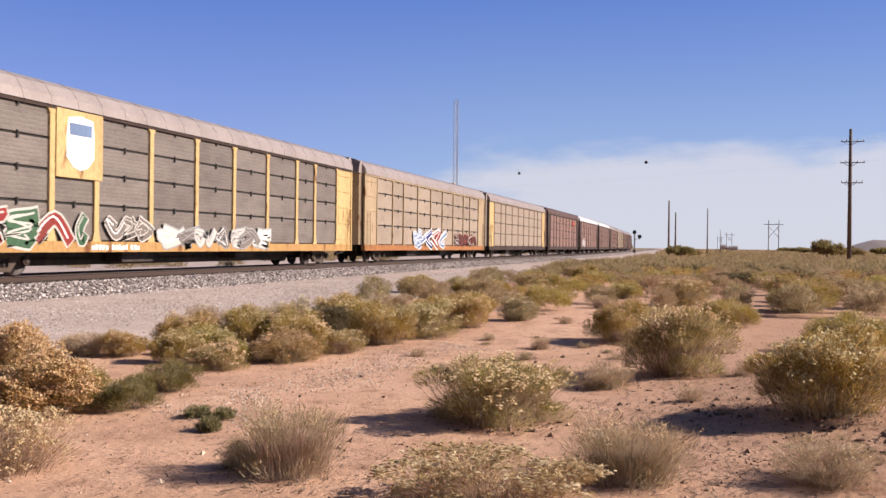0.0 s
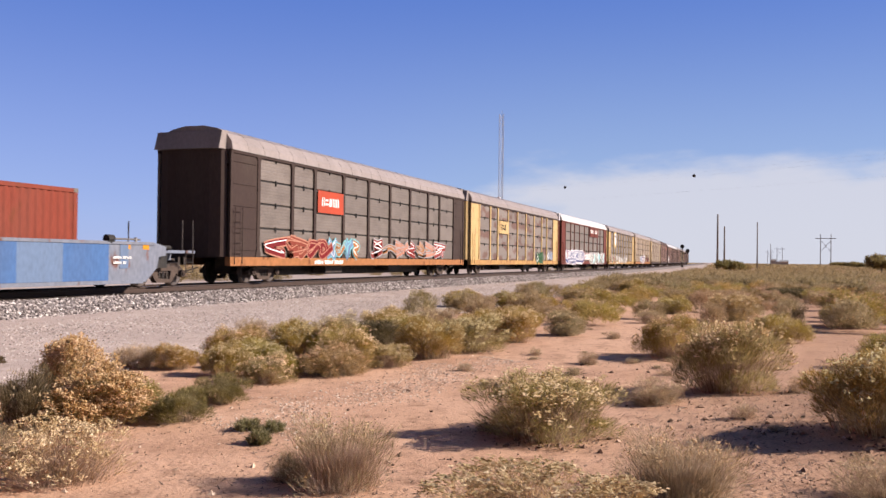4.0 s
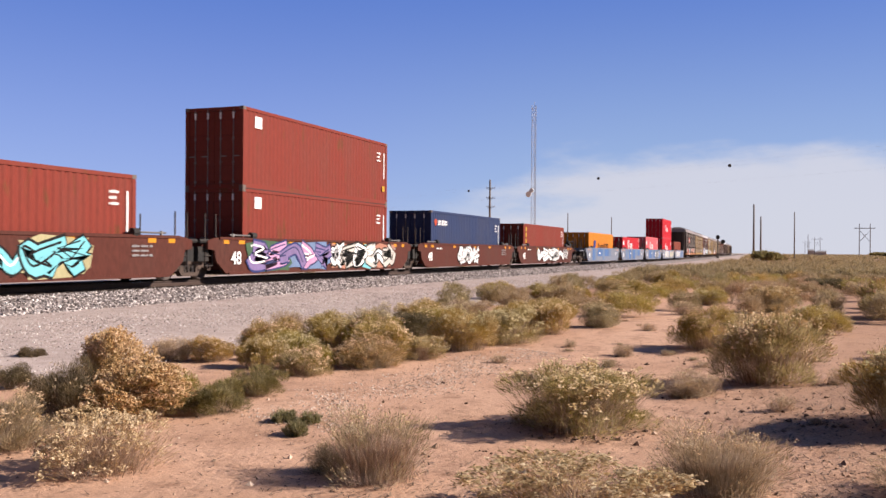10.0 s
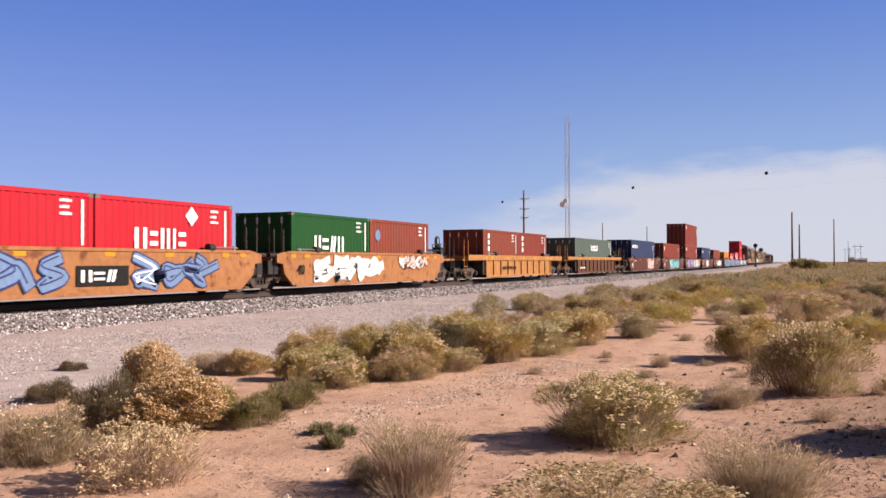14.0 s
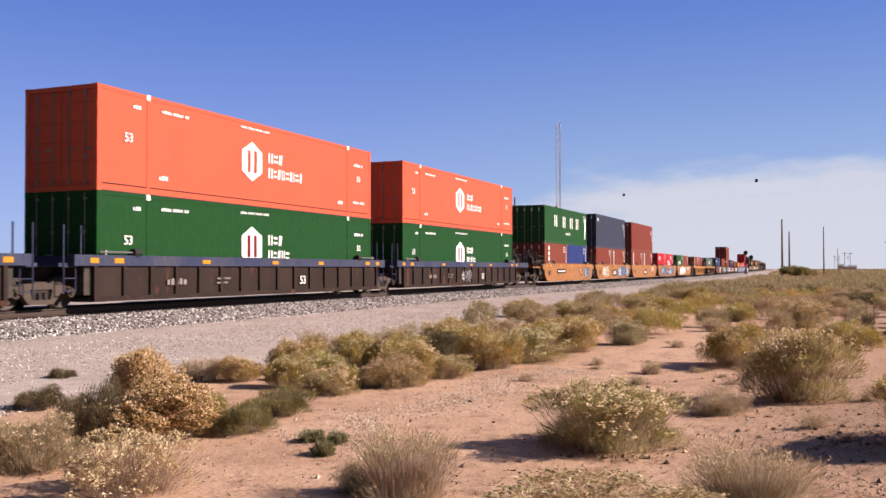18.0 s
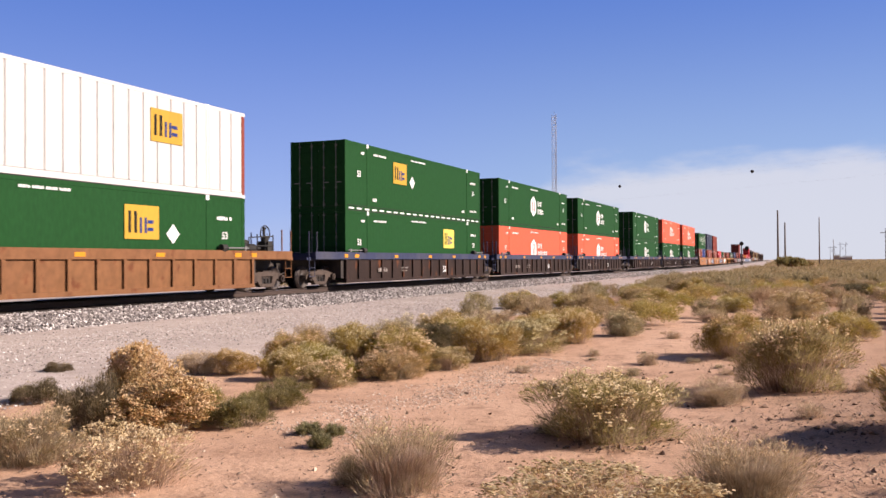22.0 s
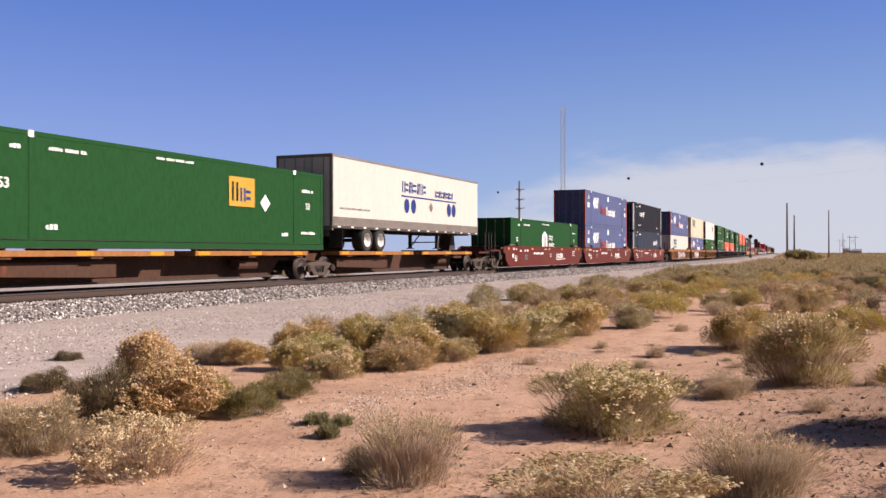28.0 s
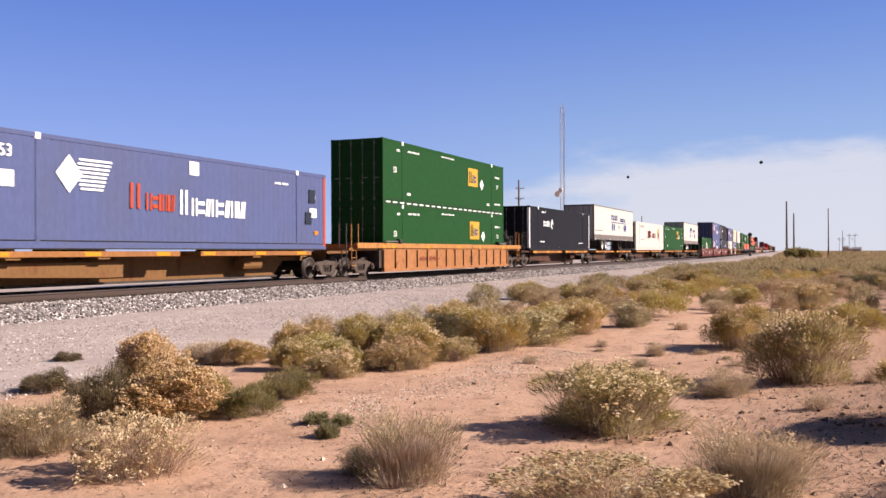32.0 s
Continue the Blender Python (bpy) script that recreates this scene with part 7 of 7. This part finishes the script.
KINDS = {  # blades, stems, flower clusters, blade length, width, tuft size, tufts a cluster, lowest flower, fullness at the foot
    "olive": (15000, 900, 420, 0.058, 0.0026, 0.0115, 6, 0.40, 1.0), "dark": (15000, 500, 40, 0.058, 0.0032, 0.009, 6, 0.4, 1.0),
    "green": (13000, 360, 30, 0.075, 0.0034, 0.009, 5, 0.4, 1.0), "sprig": (1800, 60, 0, 0.20, 0.012, 0.01),
    "pale": (14000, 1300, 560, 0.056, 0.0025, 0.0125, 6, 0.42, 0.5), "tan": (9000, 600, 1900, 0.06, 0.003, 0.0125, 8, 0.06, 1.0),
    "dry": (7000, 1900, 150, 0.06, 0.0021, 0.0085, 5, 0.4, 0.6), "seed": (3800, 1300, 520, 0.06, 0.0024, 0.0125, 9, 0.16, 0.5),
    "sage": (12000, 1600, 260, 0.06, 0.0024, 0.0105, 6, 0.45, 0.7), "twiggy": (4800, 2700, 170, 0.07, 0.0021, 0.0095, 5, 0.5, 0.3), "tuft": (700, 260, 14, 0.12, 0.007, 0.014, 4, 0.4),
}
MANY = ("olive", "dry", "pale")
BRUSH = {}
for kind, spec in KINDS.items():
    for v in range(4 if kind in MANY else 2):
        g = brush_arrays(np.random.default_rng(sum(map(ord, kind)) * 7 + v), *spec)
        BRUSH[kind, v] = (tri_mesh("foliage", g[0], LEAVES[kind]), tri_mesh("stems", g[1], TWIG), tri_mesh("flowers", g[2], SEED if kind == "seed" else GOLDEN if kind == "tan" else FLOWER))
WORDS = {"olive": "olive and tan rabbitbrush with dry flower heads", "dark": "dark olive desert bush", "green": "low green desert shrub on the sand",
         "sprig": "small grey-green sprig growing from the sand", "pale": "pale yellow-green brush with straw-coloured flowers",
         "tan": "straw-tan bush in dry flower", "dry": "grey-brown dried twiggy brush", "sage": "grey-green twiggy brush with dead stems", "twiggy": "thin upright grey-green brush with many bare stems", "tuft": "small dried tuft of grass on the sand", "seed": "yellowish brush topped with small seed heads"}
brush_rng = random.Random(17)


def bush(kind, x, y, w, h, depth=1.0):
    v = brush_rng.randrange(4 if kind in MANY else 2)
    b = thing("desert_bush", WORDS[kind], "bush", "desert brush", (x, y, ground_z(x, y) - 0.02))
    b.rotation_euler = (0, 0, brush_rng.uniform(0, math.tau))
    b.scale = (w * 1.22, w * 1.22 * depth, h * 1.02)
    for nm, me in zip(("foliage", "twig_mass", "flower_mass"), BRUSH[kind, v]):
        if len(me.polygons):
            tagged(part(nm, me, parent=b), kind="stuff")
    return b


for row in (
        # round the wash, near the lens
        ("dark", 10.65, 10.67, 0.47, 0.26), ("dark", 8.30, 8.62, 0.60, 0.34), ("sage", 5.73, 6.07, 0.87, 0.54), ("seed", 5.41, 4.74, 0.90, 0.52),
        ("dark", 6.86, 6.45, 0.66, 0.71), ("tan", 7.40, 6.12, 1.15, 0.64), ("tan", 7.55, 6.42, 0.78, 0.97), ("olive", 7.87, 6.08, 0.60, 0.52),
        ("green", 7.88, 5.50, 0.67, 0.40), ("green", 9.14, 5.80, 0.67, 0.37), ("sprig", 7.74, 4.60, 0.27, 0.16), ("sprig", 7.75, 4.32, 0.20, 0.16),
        ("sprig", 7.21, 4.16, 0.22, 0.19), ("twiggy", 6.00, 2.82, 0.84, 0.62), ("dry", 6.05, 3.25, 0.30, 0.26), ("pale", 8.54, 1.88, 1.38, 0.69),
        ("seed", 5.51, 1.26, 1.17, 0.48), ("twiggy", 6.54, 0.49, 0.96, 0.55), ("dry", 6.76, -0.85, 0.77, 0.35), ("dry", 10.98, 1.12, 0.80, 0.34),
        ("pale", 12.09, 0.34, 1.34, 1.05), ("olive", 8.92, -1.06, 1.34, 0.88), ("olive", 16.40, 1.45, 1.28, 0.86), ("dry", 14.98, 2.60, 0.37, 0.24),
        # the long clump beside the gravel
        ("dry", 11.38, 8.67, 0.72, 0.49), ("olive", 11.55, 8.11, 0.70, 0.44), ("olive", 11.21, 7.06, 0.68, 0.57), ("pale", 10.92, 6.22, 0.80, 0.44),
        ("olive", 12.18, 7.08, 0.80, 0.52), ("olive", 11.54, 6.31, 0.55, 0.45), ("dry", 16.25, 9.50, 0.83, 0.52), ("olive", 14.66, 7.59, 1.10, 0.69),
        ("pale", 11.97, 5.75, 1.02, 0.52), ("olive", 12.79, 5.82, 0.90, 0.67), ("pale", 13.27, 5.45, 0.75, 0.43), ("olive", 14.68, 5.25, 1.20, 0.81),
        ("olive", 12.9, 7.9, 1.0, 0.68), ("olive", 13.6, 7.2, 1.0, 0.74), ("sage", 15.2, 7.2, 1.1, 0.80), ("olive", 13.7, 6.5, 1.0, 0.72), ("dark", 15.6, 6.6, 1.0, 0.66), ("olive", 17.3, 6.6, 1.2, 0.66), ("olive", 19.22, 7.95, 1.14, 0.64),
        ("pale", 16.14, 5.01, 1.50, 0.74), ("olive", 17.96, 4.62, 0.98, 0.80), ("olive", 18.9, 5.6, 1.1, 0.7), ("sage", 20.05, 4.0, 0.95, 0.66),
        ("sage", 21.09, 7.44, 1.23, 0.55), ("olive", 21.4, 5.4, 1.2, 0.68), ("dry", 19.69, 2.89, 0.36, 0.19),
        # farther brush that stands out
        ("olive", 30.12, 9.63, 1.30, 0.74), ("olive", 31.12, 8.22, 1.25, 0.66), ("olive", 31.27, 7.10, 1.05, 0.60), ("olive", 36.21, 6.62, 1.45, 0.77),
        ("olive", 20.44, -0.42, 1.15, 0.72), ("pale", 27.55, 0.68, 1.45, 0.85), ("olive", 30.14, 2.56, 1.15, 0.62), ("dry", 25.35, 2.75, 0.75, 0.41),
        ("olive", 44.58, 5.76, 1.55, 0.92), ("dark", 44.21, -1.28, 1.95, 0.74), ("olive", 16.20, -2.20, 1.30, 0.80), ("olive", 26.3, -2.3, 1.9, 1.1),
        ("olive", 29.76, 5.01, 1.60, 0.85)):
    bush(*row)
for _ in range(46):
    x = brush_rng.uniform(8.5, 24)
    y = brush_rng.uniform(-3.2, 4.4)
    w = brush_rng.uniform(0.12, 0.34)
    bush("tuft", x, y, w, w * brush_rng.uniform(0.4, 0.7))
# brush of the middle distance, thing by thing, then the far brush as one mass
LOW = {}
for v in range(4):
    g = brush_arrays(np.random.default_rng(90 + v), 4300, 90, 50, 0.072, 0.005, 0.014, 3, 0.35)
    LOW[v] = (tri_mesh("foliage", g[0], LEAVES[("far", "olive", "far", "sage")[v]]), tri_mesh("flowers", g[2], FLOWER))
    LOW[v, "a"] = np.concatenate(g)
taken = [tuple(o.location[:2]) for o in scene.collection.objects if o.name.startswith("desert_bush")]
count = 0
for _ in range(4000):
    d = brush_rng.uniform(19, 58)
    az = brush_rng.uniform(-14, 22)
    x, y = polar(az, d)
    w = brush_rng.uniform(0.9, 1.8)
    if y > TRACK_Y - 10.6 or any((x - p) ** 2 + (y - q) ** 2 < 2.5 for p, q in taken) or count >= 270:
        continue
    if d < 24 and az > 1.0 or d < 30 and brush_rng.random() < 0.3:
        continue
    v = brush_rng.randrange(4)
    b = thing("desert_bush", WORDS["olive"], "bush", "desert brush", (x, y, ground_z(x, y) - 0.02))
    b.rotation_euler, b.scale = (0, 0, brush_rng.uniform(0, 6.28)), (w, w, min(0.92, w * brush_rng.uniform(0.48, 0.7)))
    for nm, me in zip(("foliage", "flower_mass"), LOW[v]):
        tagged(part(nm, me, parent=b), kind="stuff")
    taken.append((x, y))
    count += 1
rng = np.random.default_rng(23)
far = []
for _ in range(3600):
    d = 56 + 900 * rng.random() ** 2.0
    az = rng.uniform(-12, 12) if rng.random() < 0.7 else rng.uniform(-40, 60)
    x, y = polar(az, d)
    if abs(y - track_point(x)[1]) < 10:
        continue
    w = rng.uniform(1.3, 2.3)
    t = LOW[int(rng.integers(4)), "a"][:: 12 if d < 150 else 40] * np.array([1, 1, 0.44])
    cen = t.mean(1, keepdims=True)
    t = cen + (t - cen) * (2.7 if d < 150 else 4.4)
    a = rng.uniform(0, 6.28)
    t = np.stack([t[..., 0] * math.cos(a) - t[..., 1] * math.sin(a), t[..., 0] * math.sin(a) + t[..., 1] * math.cos(a), t[..., 2]], -1)
    far.append(t * w + np.array([x, y, 0]))
for _ in range(1300):
    d, az = 300 + 1900 * rng.random() ** 1.5, rng.uniform(-14, 12)
    x, y = polar(az, d)
    if abs(y - track_point(x)[1]) < 12:
        continue
    t = LOW[int(rng.integers(4)), "a"][::70]
    cen = t.mean(1, keepdims=True)
    t = (cen + (t - cen) * 4.5) * np.array([5.0 + d / 150, 5.0 + d / 150, rng.uniform(0.8, 1.5)])
    far.append(np.maximum(t, np.array([-99, -99, -0.05])) + np.array([x, y, 0]))
for _ in range(800):
    x, y = rng.uniform(10, 260), 46.5 + 80 * rng.random() ** 1.5
    t = LOW[int(rng.integers(4)), "a"][::40]
    cen = t.mean(1, keepdims=True)
    t = (cen + (t - cen) * 3.2) * np.array([2.4, 2.4, rng.uniform(0.6, 1.1)])
    far.append(t + np.array([x, y, 0]))
tagged(new("far_brush", tri_mesh("far_brush", np.concatenate(far), LEAVES["far"])), "olive and tan desert brush reaching to the horizon", kind="stuff")


# fallen twigs and dry litter under and between the near bushes
rng = np.random.default_rng(31)
lit = []
for px, py, spread, k in [(o.location.x, o.location.y, o.scale.x * 0.55, 70) for o in list(scene.collection.objects) if o.name.startswith("desert_bush") and o.location.x < 19] \
        + [(7.4, -1.4, 0.9, 800), (9.2, -1.9, 1.0, 600), (9.3, -0.2, 0.8, 700), (8.1, 0.3, 0.6, 350), (11.5, -0.3, 1.0, 500), (6.5, 0.0, 0.5, 500), (14.0, -0.5, 1.4, 1000), (8.6, 1.6, 0.5, 350), (5.7, 2.6, 0.4, 300), (6.4, 3.4, 0.7, 260), (10.2, -0.4, 0.9, 400)]:
    c = np.stack([rng.normal(px, spread, k), rng.normal(py, spread, k)], 1)
    for x, y in c:
        a, ln, w = rng.uniform(0, 6.28), rng.uniform(0.02, 0.09), rng.uniform(0.003, 0.010)
        d, z = np.array([math.cos(a), math.sin(a)]), ground_z(x, y) + 0.006
        s = np.array([-d[1], d[0]]) * w
        lit.append(((x - s[0], y - s[1], z), (x + s[0], y + s[1], z), (x + d[0] * ln, y + d[1] * ln, z + rng.uniform(0, 0.02))))
tagged(new("plant_litter", tri_mesh("plant_litter", np.array(lit), island_material("litter", ((0.0, (0.06, 0.04, 0.03)), (0.6, (0.15, 0.10, 0.07)), (1.0, (0.32, 0.24, 0.16)))))),
       "dark fallen twigs and dry litter on the sand", kind="stuff")


def tree(az, dist, w, h):
    """A low desert tree: short forked trunk and a crown of many leaf clumps."""
    x, y = polar(az, dist)
    t = thing("desert_tree", "low dull green mesquite tree on the horizon", "tree", "far trees", (x, y, 0))
    tr = Mesh().bar((0, 0, -0.2), (0.1, 0, h * 0.3), 0.16, 7, 0.11)
    for k in range(5):
        a = k * 1.3
        tr.bar((0.1, 0, h * 0.28), (w * 0.3 * math.cos(a), w * 0.3 * math.sin(a), h * 0.7), 0.08, 5, 0.03)
    part("trunk", tr, WOOD, t)
    g = np.concatenate([brush_arrays(np.random.default_rng(int(dist) + k), 900, 10, 0, 0.2, 0.02, 0.01)[0] * np.array([0.7, 0.7, 0.6])
                        + np.array([0.3 * math.cos(k * 2.1), 0.3 * math.sin(k * 2.1), 0.22 + 0.1 * (k % 2)]) for k in range(4)])
    part("crown", tri_mesh("crown", g * np.array([w, w, h]), LEAVES["green"]), parent=t)


for az, d, w, h in ((1.65, 140, 4.2, 2.5), (1.1, 150, 3.0, 2.0), (-6.5, 150, 4.6, 3.6), (-7.9, 210, 4.0, 2.8), (-5.2, 330, 8.0, 3.0), (5.0, 420, 7.0, 4.0), (-9.4, 260, 6.0, 3.0), (-4.4, 420, 9.0, 3.2)):
    tree(az, d, w, h)


# ---- what moves: the whole train rolls away at about 24 m/s ----
def advance(t):
    u = (t - 16) / 16
    return 385.7723 * u + -2.1452 * u ** 2 + 1.3786 * u ** 3 + -1.0441 * u ** 4


def motions():
    for ob, at, z in MOVERS:
        half = {"autorack": 13.7, "shipping_container": 6.1, "semi_trailer": 8.1}.get(ob.name.split(".")[0], 0.0)
        rows = []
        for k in range(17):
            t = 2.0 * k
            x, y, a = track_point(at + half + advance(t))
            rows.append((t, pose(x - half * math.cos(a), y - half * math.sin(a), RAIL + z, 0, 0, math.degrees(a))))
        walk(ob, rows)


motions()
